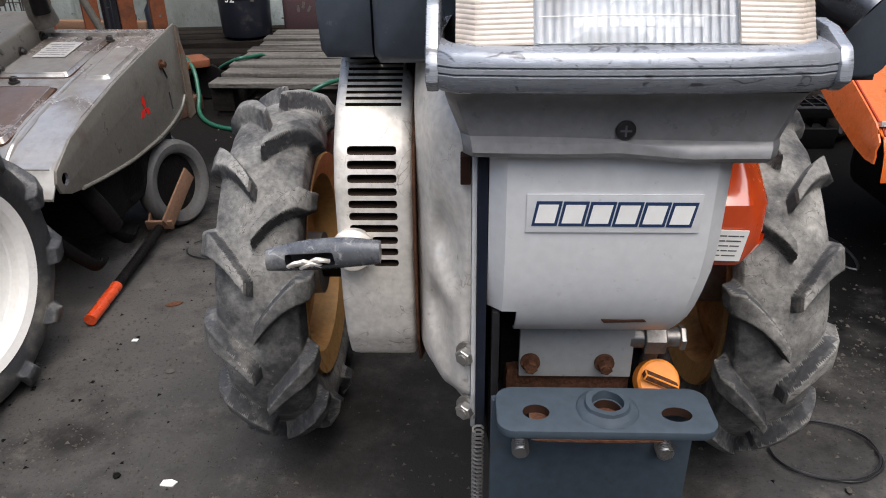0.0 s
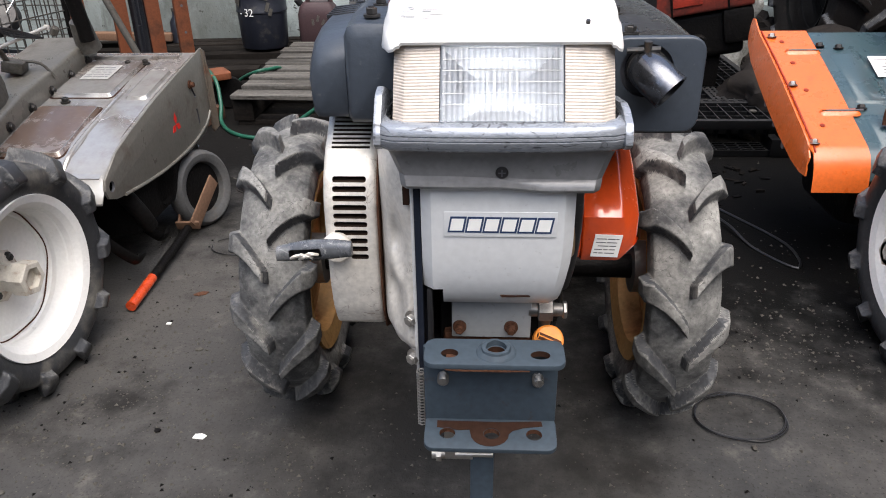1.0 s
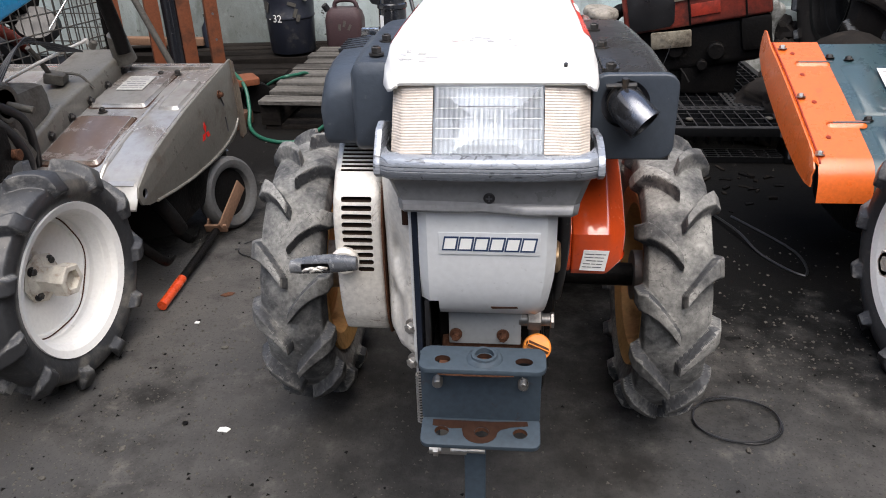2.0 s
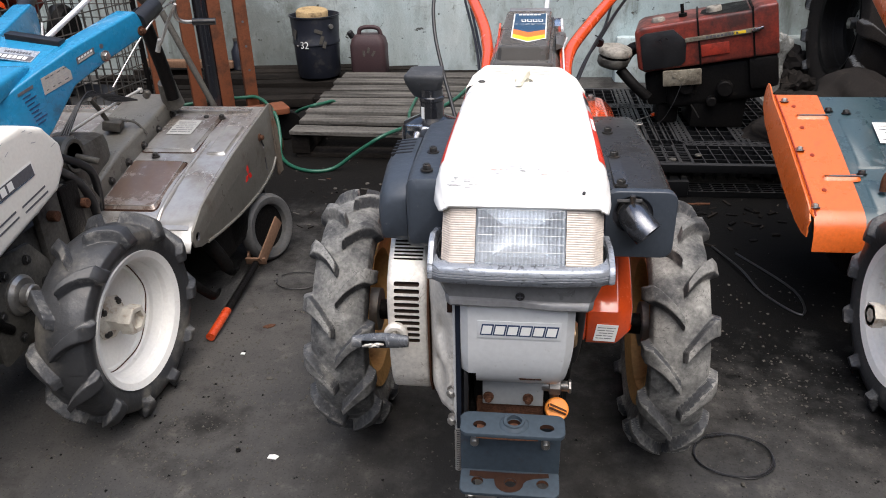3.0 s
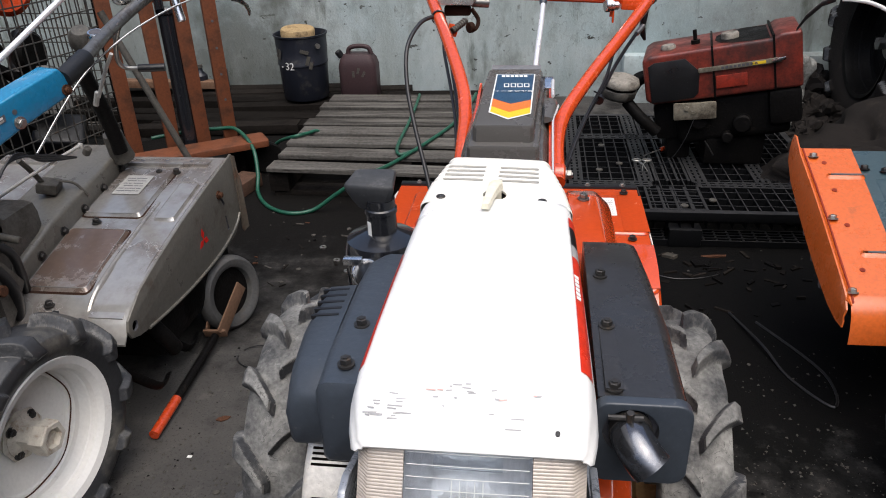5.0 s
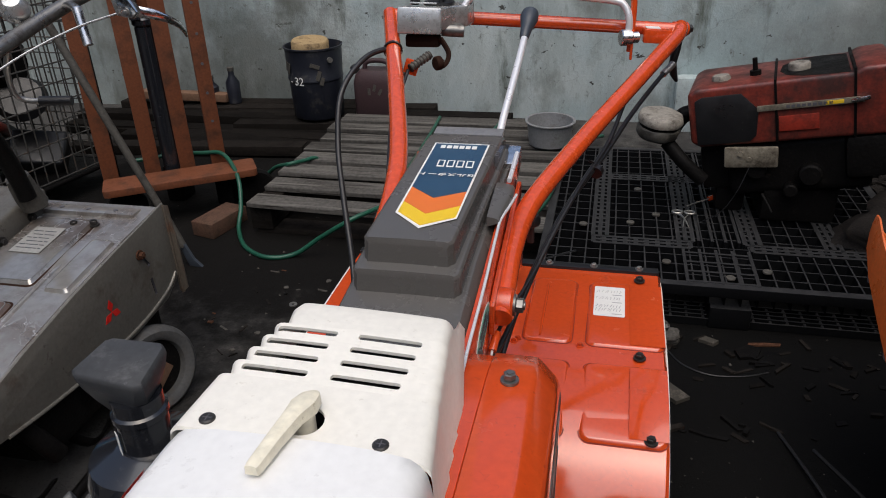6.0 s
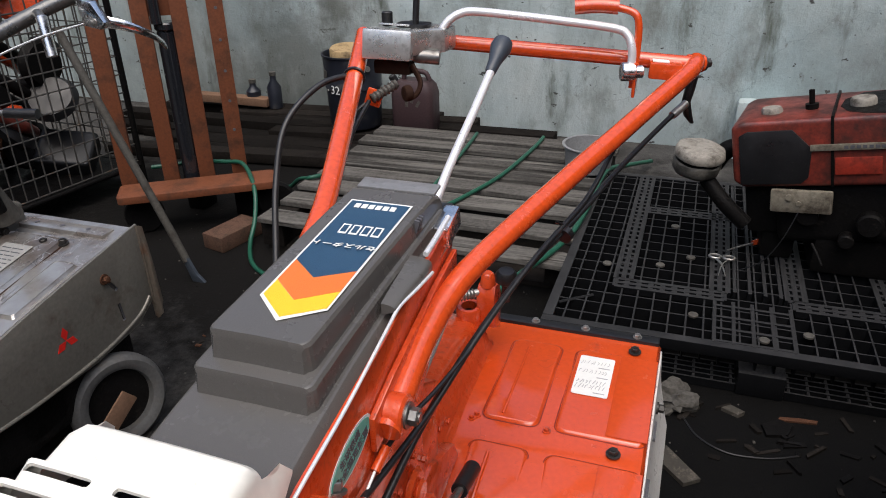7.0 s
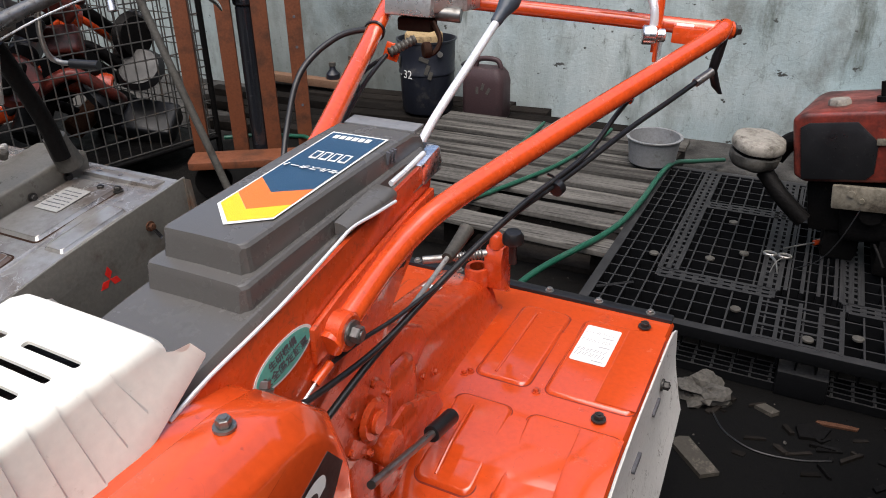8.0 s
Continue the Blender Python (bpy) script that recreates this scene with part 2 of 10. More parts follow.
M_exh = surf("smoked_steel", (0.15, 0.155, 0.17), 0.24, 0.9, amount=0.32, dirt=(0.03, 0.03, 0.032), scale=22, bump=0.03, spot=0.3)
M_iron = surf("grey_iron", (0.088, 0.088, 0.087), 0.6, 0.2, amount=0.4, dirt=(0.10, 0.085, 0.07), scale=14, bump=0.2)
M_slate = surf("slate_plastic", (0.039, 0.048, 0.061), 0.42, amount=0.16, dirt=(0.14, 0.14, 0.135), scale=9, bump=0.12, var=0.08)
M_black = surf("black_plastic", (0.010, 0.010, 0.011), 0.4, amount=0.15, dirt=(0.08, 0.075, 0.07), scale=12, bump=0.1)
M_muff = surf("black_heat_paint", (0.027, 0.0265, 0.027), 0.30, amount=0.28, dirt=(0.11, 0.105, 0.10), scale=8, bump=0.08, streak=0.4)
M_glossblack = surf("gloss_black", (0.012, 0.013, 0.016), 0.16, amount=0.12, dirt=(0.08, 0.08, 0.08), scale=20, bump=0.02, coat=0.5)
M_silver = surf("silver_paint", (0.56, 0.57, 0.57), 0.4, 0.25, dirt=(0.24, 0.20, 0.155), amount=0.26, scale=12, bump=0.06, var=0.06)
M_silverdirty = surf("grimy_silver_paint", (0.62, 0.59, 0.535), 0.42, 0.2, dirt=(0.17, 0.105, 0.055), amount=0.36, scale=13, fine=160, bump=0.1, var=0.12, lines=(30, 0.008, 0.5, (0.12, 0.07, 0.04)))
M_plate = surf("grey_painted_plate", (0.30, 0.31, 0.31), 0.42, 0.15, dirt=(0.12, 0.10, 0.085), amount=0.22, scale=14, bump=0.04, var=0.05)
M_handle = surf("scuffed_grey_handle", (0.085, 0.09, 0.098), 0.26, 0.1, dirt=(0.30, 0.30, 0.29), amount=0.42, scale=34, fine=200, bump=0.06, lines=(40, 0.014, 0.6, (0.34, 0.34, 0.33)))
M_panel = surf("silver_panel", (0.66, 0.675, 0.68), 0.42, 0.25, dirt=(0.22, 0.20, 0.17), amount=0.14, scale=9, bump=0.04, var=0.04, spot=0.25)
M_bezel = surf("scuffed_grey_paint", (0.275, 0.295, 0.325), 0.30, 0.35, dirt=(0.065, 0.068, 0.07), amount=0.36, scale=30, fine=200, bump=0.05, var=0.05, lines=(26, 0.020, 0.85, (0.05, 0.053, 0.058)), streak=9)
M_skirt = surf("grey_plastic", (0.19, 0.19, 0.192), 0.38, 0.15, dirt=(0.07, 0.07, 0.07), amount=0.22, scale=14, bump=0.05)
M_bracket = surf("blue_grey_paint", (0.036, 0.050, 0.064), 0.64, 0.0, dirt=(0.05, 0.03, 0.022), amount=0.16, scale=12, bump=0.06)
M_red = surf("orange_red_paint", (0.60, 0.068, 0.012), 0.17, amount=0.17, dirt=(0.2, 0.03, 0.015), scale=13, bump=0.015, var=0.06, coat=1.0, lines=(16, 0.004, 0.22, (0.16, 0.03, 0.015)))
M_redworn = surf("chipped_orange_red_paint", (0.57, 0.062, 0.012), 0.30, amount=0.30, dirt=(0.07, 0.03, 0.02), scale=26, fine=140, bump=0.07, var=0.1, coat=0.8, lines=(24, 0.006, 0.35, (0.08, 0.03, 0.02)))
M_tubered = surf("orange_tube_paint", (0.63, 0.072, 0.013), 0.20, amount=0.12, dirt=(0.22, 0.05, 0.02), scale=22, bump=0.02, coat=0.9)
M_dash = surf("grained_grey_plastic", (0.092, 0.087, 0.081), 0.25, amount=0.14, dirt=(0.13, 0.125, 0.115), scale=9, fine=900, bump=0.03, var=0.10)
M_chrome = surf("chrome", (0.86, 0.86, 0.86), 0.24, 1.0, dirt=(0.25, 0.2, 0.15), amount=0.2, scale=30, bump=0.02)
M_steel = surf("dull_steel", (0.36, 0.35, 0.33), 0.42, 0.85, dirt=(0.14, 0.09, 0.055), amount=0.36, scale=30, bump=0.1)
M_alloy = surf("dull_zinc_plate", (0.62, 0.62, 0.60), 0.28, 0.75, dirt=(0.20, 0.185, 0.16), amount=0.36, scale=22, bump=0.08, var=0.08)
M_oldsteel = surf("weathered_steel_tube", (0.20, 0.195, 0.185), 0.36, 0.75, dirt=(0.06, 0.045, 0.035), amount=0.42, scale=26, bump=0.1)
M_boltdark = surf("dark_bolt", (0.05, 0.048, 0.046), 0.42, 0.6, dirt=(0.12, 0.08, 0.05), amount=0.3, scale=50, bump=0.1)
M_rust = surf("rust", (0.085, 0.040, 0.024), 0.85, 0.1, dirt=(0.035, 0.020, 0.014), amount=0.45, scale=26, fine=260, bump=0.5, var=0.3)
M_slotdark = surf("sooty_slot", (0.035, 0.024, 0.018), 0.8, amount=0.35, dirt=(0.09, 0.045, 0.022), scale=40, bump=0.2)
M_engpatch = surf("dim_red_panel", (0.30, 0.032, 0.018), 0.5, amount=0.55, dirt=(0.05, 0.014, 0.010), scale=16)
M_bright = surf("bright_steel_rod", (0.78, 0.78, 0.79), 0.3, 0.35, dirt=(0.5, 0.48, 0.45), amount=0.0, scale=30, bump=0.0, var=0.02, rvar=0.05, spot=0.0)
M_sidewhite = surf("chipped_white_paint", (0.66, 0.65, 0.62), 0.45, amount=0.26, dirt=(0.16, 0.12, 0.09), scale=16, bump=0.08, var=0.06, lines=(20, 0.010, 0.7, (0.10, 0.07, 0.05)))
M_hubworn = surf("rust_stained_white_paint", (0.60, 0.56, 0.48), 0.6, dirt=(0.16, 0.085, 0.04), amount=0.5, scale=30, bump=0.15)
# Dark red for grime and painted shade along edges, and for plug holes.
M_reddark = surf("grimy_shaded_red", (0.22, 0.022, 0.010), 0.6, amount=0.35, dirt=(0.05, 0.02, 0.012), scale=30)
M_tan = surf("tan_rusty_plate", (0.16, 0.095, 0.062), 0.7, dirt=(0.12, 0.06, 0.035), amount=0.4, scale=20, bump=0.2)
M_flare = surf("rusting_olive_paint", (0.105, 0.088, 0.070), 0.55, dirt=(0.10, 0.045, 0.025), amount=0.5, scale=12, bump=0.12)
M_pump = surf("dirty_alloy", (0.24, 0.215, 0.165), 0.55, 0.2, dirt=(0.035, 0.025, 0.018), amount=0.70, scale=18, bump=0.2)
M_pumppale = surf("chalky_alloy", (0.27, 0.25, 0.215), 0.6, 0.1, dirt=(0.05, 0.04, 0.03), amount=0.55, scale=24, bump=0.2)
M_seal = surf("navy_gasket", (0.007, 0.010, 0.018), 0.5, amount=0.1, dirt=(0.04, 0.04, 0.045))
M_ruststain = surf("brown_rust_film", (0.030, 0.015, 0.010), 0.75, dirt=(0.025, 0.012, 0.009), amount=0.4, scale=40, bump=0.2)
M_copper = surf("dull_brass", (0.42, 0.29, 0.17), 0.38, 0.8, dirt=(0.14, 0.09, 0.06), amount=0.35, scale=50)
M_orangecap = surf("orange_plastic", (0.72, 0.24, 0.035), 0.45, amount=0.28, dirt=(0.10, 0.05, 0.02), scale=40, bump=0.08)
M_tyre = surf("dusty_rubber", (0.060, 0.061, 0.062), 0.72, dirt=(0.30, 0.295, 0.275), amount=0.78, scale=8, fine=130, bump=0.4, var=0.22, lines=(46, 0.010, 0.6, (0.03, 0.03, 0.03)))
# Lug flanks: bare of dust, with their shade also put into the colour.
M_lugside = surf("bare_shaded_flank", (0.050, 0.052, 0.056), 0.6, dirt=(0.22, 0.215, 0.20), amount=0.55, scale=16, fine=150, bump=0.3, var=0.2)
M_tyredark = surf("dark_rubber", (0.026, 0.027, 0.029), 0.46, dirt=(0.14, 0.13, 0.11), amount=0.44, scale=6, fine=110, bump=0.22, var=0.14)
M_rimtan = surf("tan_rim_paint", (0.46, 0.27, 0.10), 0.55, dirt=(0.13, 0.07, 0.03), amount=0.42, scale=14, bump=0.12)
M_rimwhite = surf("white_rim_paint", (0.78, 0.77, 0.735), 0.40, dirt=(0.34, 0.25, 0.16), amount=0.22, scale=11, bump=0.05, var=0.04, spot=0.22)
M_blue = surf("blue_paint", (0.012, 0.190, 0.36), 0.26, dirt=(0.03, 0.06, 0.09), amount=0.2, scale=10, bump=0.05, coat=0.2, lines=(12, 0.005, 0.4, (0.02, 0.06, 0.10)))
M_tiller = surf("worn_grey_tiller_paint", (0.40, 0.388, 0.366), 0.22, 0.55, dirt=(0.150, 0.110, 0.085), amount=0.66, scale=5.5, fine=60, bump=0.04, var=0.07, spot=0.2, lines=(17, 0.014, 0.8, (0.60, 0.59, 0.57)))
M_tillbrown = surf("rust_brown_worn_paint", (0.185, 0.130, 0.102), 0.22, 0.45, dirt=(0.32, 0.30, 0.285), amount=0.46, scale=9, fine=60, bump=0.04, var=0.08, spot=0.15, lines=(15, 0.012, 0.6, (0.34, 0.32, 0.30)))
M_tillside = surf("olive_grey_paint", (0.135, 0.128, 0.110), 0.34, 0.1, dirt=(0.07, 0.05, 0.035), amount=0.36, scale=8, bump=0.1)
M_tilledge = surf("bare_scraped_edge", (0.42, 0.41, 0.38), 0.5, 0.3, dirt=(0.15, 0.12, 0.09), amount=0.35, scale=20)
M_grime = surf("oily_black_casting", (0.0075, 0.007, 0.0068), 0.5, 0.2, dirt=(0.034, 0.029, 0.024), amount=0.24, scale=12, bump=0.4, var=0.25)
M_castgrey = surf("grimy_grey_casting", (0.085, 0.08, 0.070), 0.55, 0.2, dirt=(0.035, 0.028, 0.022), amount=0.48, scale=12, bump=0.3, var=0.2)
M_orange = surf("orange_paint", (0.60, 0.120, 0.021), 0.3, dirt=(0.22, 0.07, 0.02), amount=0.2, scale=11, bump=0.05, coat=0.25)
M_green = surf("dark_teal_paint", (0.035, 0.065, 0.075), 0.3, dirt=(0.12, 0.125, 0.12), amount=0.22, scale=9, bump=0.05, coat=0.2)
M_jack = surf("old_orange_paint", (0.15, 0.050, 0.023), 0.62, dirt=(0.055, 0.028, 0.017), amount=0.55, scale=9, bump=0.15)
M_engred = surf("sooty_red_paint", (0.22, 0.034, 0.022), 0.42, dirt=(0.016, 0.011, 0.009), amount=0.90, scale=10, bump=0.1, var=0.2)
M_white = surf("paper", (0.74, 0.74, 0.71), 0.6, amount=0.12, dirt=(0.5, 0.48, 0.44), bump=0.02, var=0.03, spot=0.0)
M_ink = surf("ink", (0.09, 0.09, 0.10), 0.6, amount=0.0, bump=0.0, spot=0.0)
M_navy = surf("navy_print", (0.014, 0.035, 0.095), 0.4, amount=0.05, fine=900, bump=0.25, spot=0.0)
M_stickblue = surf("sticker_blue", (0.022, 0.066, 0.125), 0.42, amount=0.06, fine=900, bump=0.3, spot=0.0)
M_stickorange = surf("sticker_orange", (0.74, 0.17, 0.03), 0.42, amount=0.06, fine=900, bump=0.3, spot=0.0)
M_stickyellow = surf("sticker_yellow", (0.80, 0.53, 0.025), 0.42, amount=0.06, fine=900, bump=0.3, spot=0.0)
M_stripe = surf("red_stripe", (0.64, 0.035, 0.015), 0.38, amount=0.1, dirt=(0.6, 0.3, 0.25), bump=0.02)
M_scuffred = surf("faded_red_scuff", (0.62, 0.40, 0.36), 0.5, amount=0.1, bump=0.02)
M_grey = surf("grey_print", (0.34, 0.34, 0.34), 0.45, amount=0.1, bump=0.02)
M_teal = surf("teal_sticker", (0.10, 0.44, 0.36), 0.42, amount=0.1, dirt=(0.3, 0.45, 0.4), bump=0.02)
M_logored = surf("logo_red", (0.58, 0.02, 0.014), 0.5, amount=0.2, dirt=(0.14, 0.02, 0.015), scale=30)
M_cable = surf("black_cable", (0.014, 0.014, 0.015), 0.38, amount=0.1, bump=0.03)
M_hose = surf("green_hose", (0.010, 0.075, 0.045), 0.42, amount=0.28, dirt=(0.05, 0.07, 0.055), scale=15, bump=0.06)
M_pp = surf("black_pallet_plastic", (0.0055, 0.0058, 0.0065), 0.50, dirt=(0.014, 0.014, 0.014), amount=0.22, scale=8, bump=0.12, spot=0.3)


def skylit_tops(m, col, most=0.75):
    """Paler, patchy colour on the faces that look up, standing in for sky light."""
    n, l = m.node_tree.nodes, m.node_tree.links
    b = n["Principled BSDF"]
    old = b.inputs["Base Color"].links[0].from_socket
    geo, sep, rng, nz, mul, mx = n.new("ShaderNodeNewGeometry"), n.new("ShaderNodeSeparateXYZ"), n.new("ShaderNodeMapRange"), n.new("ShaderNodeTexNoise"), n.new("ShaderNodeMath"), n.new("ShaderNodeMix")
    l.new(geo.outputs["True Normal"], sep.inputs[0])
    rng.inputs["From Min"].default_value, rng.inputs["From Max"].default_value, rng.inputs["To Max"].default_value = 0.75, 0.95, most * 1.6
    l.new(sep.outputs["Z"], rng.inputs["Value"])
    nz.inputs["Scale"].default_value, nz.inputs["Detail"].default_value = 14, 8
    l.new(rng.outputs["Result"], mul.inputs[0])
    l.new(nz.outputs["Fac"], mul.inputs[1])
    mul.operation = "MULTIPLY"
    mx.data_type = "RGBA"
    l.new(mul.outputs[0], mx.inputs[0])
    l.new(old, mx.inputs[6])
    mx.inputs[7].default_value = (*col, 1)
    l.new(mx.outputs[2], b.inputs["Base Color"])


skylit_tops(M_pp, (0.044, 0.044, 0.045))
M_wood = surf("weathered_wood", (0.070, 0.066, 0.060), 0.85, dirt=(0.05, 0.045, 0.04), amount=0.42, scale=5, fine=70, bump=0.4, var=0.25, streak=5, rand=0.35)
def wood_grain(m, light, dark):
    """Weathered grain running along x: pale ridges and dark cracks."""
    n, l = m.node_tree.nodes, m.node_tree.links
    b = n["Principled BSDF"]
    old = b.inputs["Base Color"].links[0].from_socket
    tc, info, add = n.new("ShaderNodeTexCoord"), n.new("ShaderNodeObjectInfo"), n.new("ShaderNodeVectorMath")
    add.operation = "ADD"
    l.new(tc.outputs["Object"], add.inputs[0])
    l.new(info.outputs["Random"], add.inputs[1])
    for k, (sx, sy, lo, hi, col, amt) in enumerate(((2.2, 38, 0.48, 0.70, light, 0.75), (3.5, 95, 0.57, 0.66, dark, 0.85))):
        mp, t, r, x = n.new("ShaderNodeMapping"), n.new("ShaderNodeTexNoise"), n.new("ShaderNodeMapRange"), n.new("ShaderNodeMix")
        mp.inputs["Scale"].default_value = (sx, sy, sy)
        l.new(add.outputs[0], mp.inputs["Vector"])
        t.inputs["Scale"].default_value, t.inputs["Detail"].default_value, t.inputs["Distortion"].default_value = 1.0, 6, 0.6
        l.new(mp.outputs["Vector"], t.inputs["Vector"])
        r.inputs["From Min"].default_value, r.inputs["From Max"].default_value, r.inputs["To Max"].default_value = lo, hi, amt
        l.new(t.outputs["Fac"], r.inputs["Value"])
        x.data_type = "RGBA"
        l.new(r.outputs["Result"], x.inputs[0])
        l.new(old, x.inputs[6])
        x.inputs[7].default_value = (*col, 1)
        old = x.outputs[2]
    l.new(old, b.inputs["Base Color"])


wood_grain(M_wood, (0.175, 0.165, 0.148), (0.018, 0.016, 0.014))
M_wooddark = surf("dark_wood", (0.013, 0.011, 0.0095), 0.85, dirt=(0.007, 0.006, 0.0055), amount=0.5, scale=6, fine=70, bump=0.4, var=0.3, streak=5, rand=0.5)
M_pail = surf("dark_blue_tin", (0.011, 0.013, 0.020), 0.42, dirt=(0.07, 0.065, 0.06), amount=0.36, scale=9, bump=0.1)
M_lid = surf("foam_disc", (0.34, 0.245, 0.13), 0.8, dirt=(0.10, 0.07, 0.045), amount=0.5, scale=18, bump=0.3)
M_can = surf("maroon_can", (0.050, 0.030, 0.032), 0.5, dirt=(0.03, 0.025, 0.025), amount=0.4, scale=10, bump=0.1)
M_bowl = surf("grey_enamel", (0.24, 0.245, 0.25), 0.42, 0.3, dirt=(0.12, 0.10, 0.085), amount=0.35, scale=14, bump=0.1)
M_brick = surf("brick", (0.095, 0.054, 0.038), 0.9, dirt=(0.05, 0.035, 0.025), amount=0.55, scale=20, fine=180, bump=0.6, var=0.2)
M_tarp = surf("dark_sacking", (0.020, 0.0175, 0.016), 0.9, dirt=(0.05, 0.042, 0.034), amount=0.36, scale=6, fine=240, bump=0.6, var=0.25)
M_mesh = surf("galvanised_wire", (0.10, 0.097, 0.09), 0.5, 0.6, dirt=(0.12, 0.07, 0.04), amount=0.42, scale=20)
M_rubble = surf("broken_plaster", (0.27, 0.275, 0.26), 0.9, dirt=(0.07, 0.065, 0.055), amount=0.5, scale=16, fine=90, bump=0.6, var=0.25)
# Dark surface of the unseen walls that are added to hold light back.
M_unseenwall = surf("dark_unseen_wall", (0.050, 0.042, 0.036), 0.8, dirt=(0.025, 0.020, 0.017), amount=0.45, scale=3, fine=60, bump=0.4, var=0.25, streak=0.2)
M_lens = glassy("clear_lens", (0.86, 0.89, 0.92), 0.05)
M_amber = surf("yellowed_ribbed_lens", (0.46, 0.405, 0.35), 0.3, amount=0.1, dirt=(0.35, 0.26, 0.17), scale=14, bump=0.02, coat=0.5)
M_reflect = surf("reflector", (0.64, 0.65, 0.67), 0.52, 1.0, amount=0.0, bump=0.0, spot=0.0)
M_stone = surf("grit", (0.075, 0.070, 0.062), 0.9, dirt=(0.06, 0.055, 0.05), amount=0.4, scale=30, bump=0.2, var=0.3)
M_scrap = surf("pale_scrap", (0.055, 0.050, 0.042), 0.85, dirt=(0.14, 0.12, 0.1), amount=0.4, scale=30, bump=0.2)


def ground_material():
    m = bpy.data.materials.new("oil_dark_concrete")
    m.use_nodes = True
    n, l = m.node_tree.nodes, m.node_tree.links
    b = n["Principled BSDF"]
    tc = n.new("ShaderNodeTexCoord")

    def noise_at(scale, detail=8, rough=0.6):
        t = n.new("ShaderNodeTexNoise")
        t.inputs["Scale"].default_value, t.inputs["Detail"].default_value, t.inputs["Roughness"].default_value = scale, detail, rough
        l.new(tc.outputs["Object"], t.inputs["Vector"])
        return t

    def mixed(fac, a, b2, lo, hi):
        r = n.new("ShaderNodeMapRange")
        r.inputs["From Min"].default_value, r.inputs["From Max"].default_value = lo, hi
        l.new(fac, r.inputs["Value"])
        x = n.new("ShaderNodeMix")
        x.data_type = "RGBA"
        l.new(r.outputs["Result"], x.inputs[0])
        for sock, val in ((6, a), (7, b2)):
            if isinstance(val, tuple):
                x.inputs[sock].default_value = (*val, 1)
            else:
                l.new(val, x.inputs[sock])
        return x.outputs[2]
    big, mid, fine, oil = noise_at(1.6), noise_at(9, 8, 0.7), noise_at(160, 5, 0.6), noise_at(3.1, 6, 0.65)
    c = mixed(big.outputs["Fac"], (0.044, 0.044, 0.044), (0.080, 0.076, 0.070), 0.34, 0.64)
    c = mixed(oil.outputs["Fac"], c, (0.020, 0.019, 0.018), 0.52, 0.66)
    c = mixed(mid.outputs["Fac"], c, (0.125, 0.117, 0.105), 0.58, 0.82)
    c = mixed(fine.outputs["Fac"], (0.024, 0.023, 0.022), c, 0.28, 0.44)
    vor = n.new("ShaderNodeTexVoronoi")
    vor.inputs["Scale"].default_value = 75
    l.new(tc.outputs["Object"], vor.inputs["Vector"])
    c = mixed(vor.outputs["Distance"], (0.085, 0.078, 0.068), c, 0.08, 0.15)
    # Near-black round patch about the plastic pallet, its edge broken by noise.
    rear_dark = n.new("ShaderNodeVectorMath")
    rear_dark.operation = "DISTANCE"
    rear_dark.inputs[1].default_value = (0.95, 2.75, 0.0)
    l.new(tc.outputs["Object"], rear_dark.inputs[0])
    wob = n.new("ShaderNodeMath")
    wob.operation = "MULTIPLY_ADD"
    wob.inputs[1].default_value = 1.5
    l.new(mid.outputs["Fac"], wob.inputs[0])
    l.new(rear_dark.outputs["Value"], wob.inputs[2])
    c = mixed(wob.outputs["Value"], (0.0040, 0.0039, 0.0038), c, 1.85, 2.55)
    # A second near-black patch, further left and back, with the same broken edge.
    left_dark = n.new("ShaderNodeVectorMath")
    left_dark.operation = "DISTANCE"
    left_dark.inputs[1].default_value = (-0.9, 3.6, 0.0)
    l.new(tc.outputs["Object"], left_dark.inputs[0])
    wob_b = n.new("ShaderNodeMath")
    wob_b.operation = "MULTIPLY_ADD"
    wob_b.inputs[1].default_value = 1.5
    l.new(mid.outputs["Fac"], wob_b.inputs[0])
    l.new(left_dark.outputs["Value"], wob_b.inputs[2])
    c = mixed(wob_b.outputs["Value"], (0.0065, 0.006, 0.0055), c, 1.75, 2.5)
    # Shade under the middle tractor, painted into the floor as a dark pool.
    belly_shade = n.new("ShaderNodeVectorMath")
    belly_shade.operation = "DISTANCE"
    belly_shade.inputs[1].default_value = (0.14, 1.10, 0.0)
    l.new(tc.outputs["Object"], belly_shade.inputs[0])
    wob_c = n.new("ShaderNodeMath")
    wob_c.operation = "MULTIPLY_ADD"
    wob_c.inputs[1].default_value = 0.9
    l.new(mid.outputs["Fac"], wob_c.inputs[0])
    l.new(belly_shade.outputs["Value"], wob_c.inputs[2])
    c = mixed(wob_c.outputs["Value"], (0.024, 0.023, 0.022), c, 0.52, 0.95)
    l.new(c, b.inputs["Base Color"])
    b.inputs["Roughness"].default_value = 0.82
    b.inputs["Specular IOR Level"].default_value = 0.08
    bp = n.new("ShaderNodeBump")
    bp.inputs["Strength"].default_value, bp.inputs["Distance"].default_value = 0.25, 0.006
    l.new(fine.outputs["Fac"], bp.inputs["Height"])
    bp2 = n.new("ShaderNodeBump")
    bp2.inputs["Strength"].default_value, bp2.inputs["Distance"].default_value = 0.35, 0.02
    l.new(mid.outputs["Fac"], bp2.inputs["Height"])
    l.new(bp.outputs["Normal"], bp2.inputs["Normal"])
    l.new(bp2.outputs["Normal"], b.inputs["Normal"])
    return m


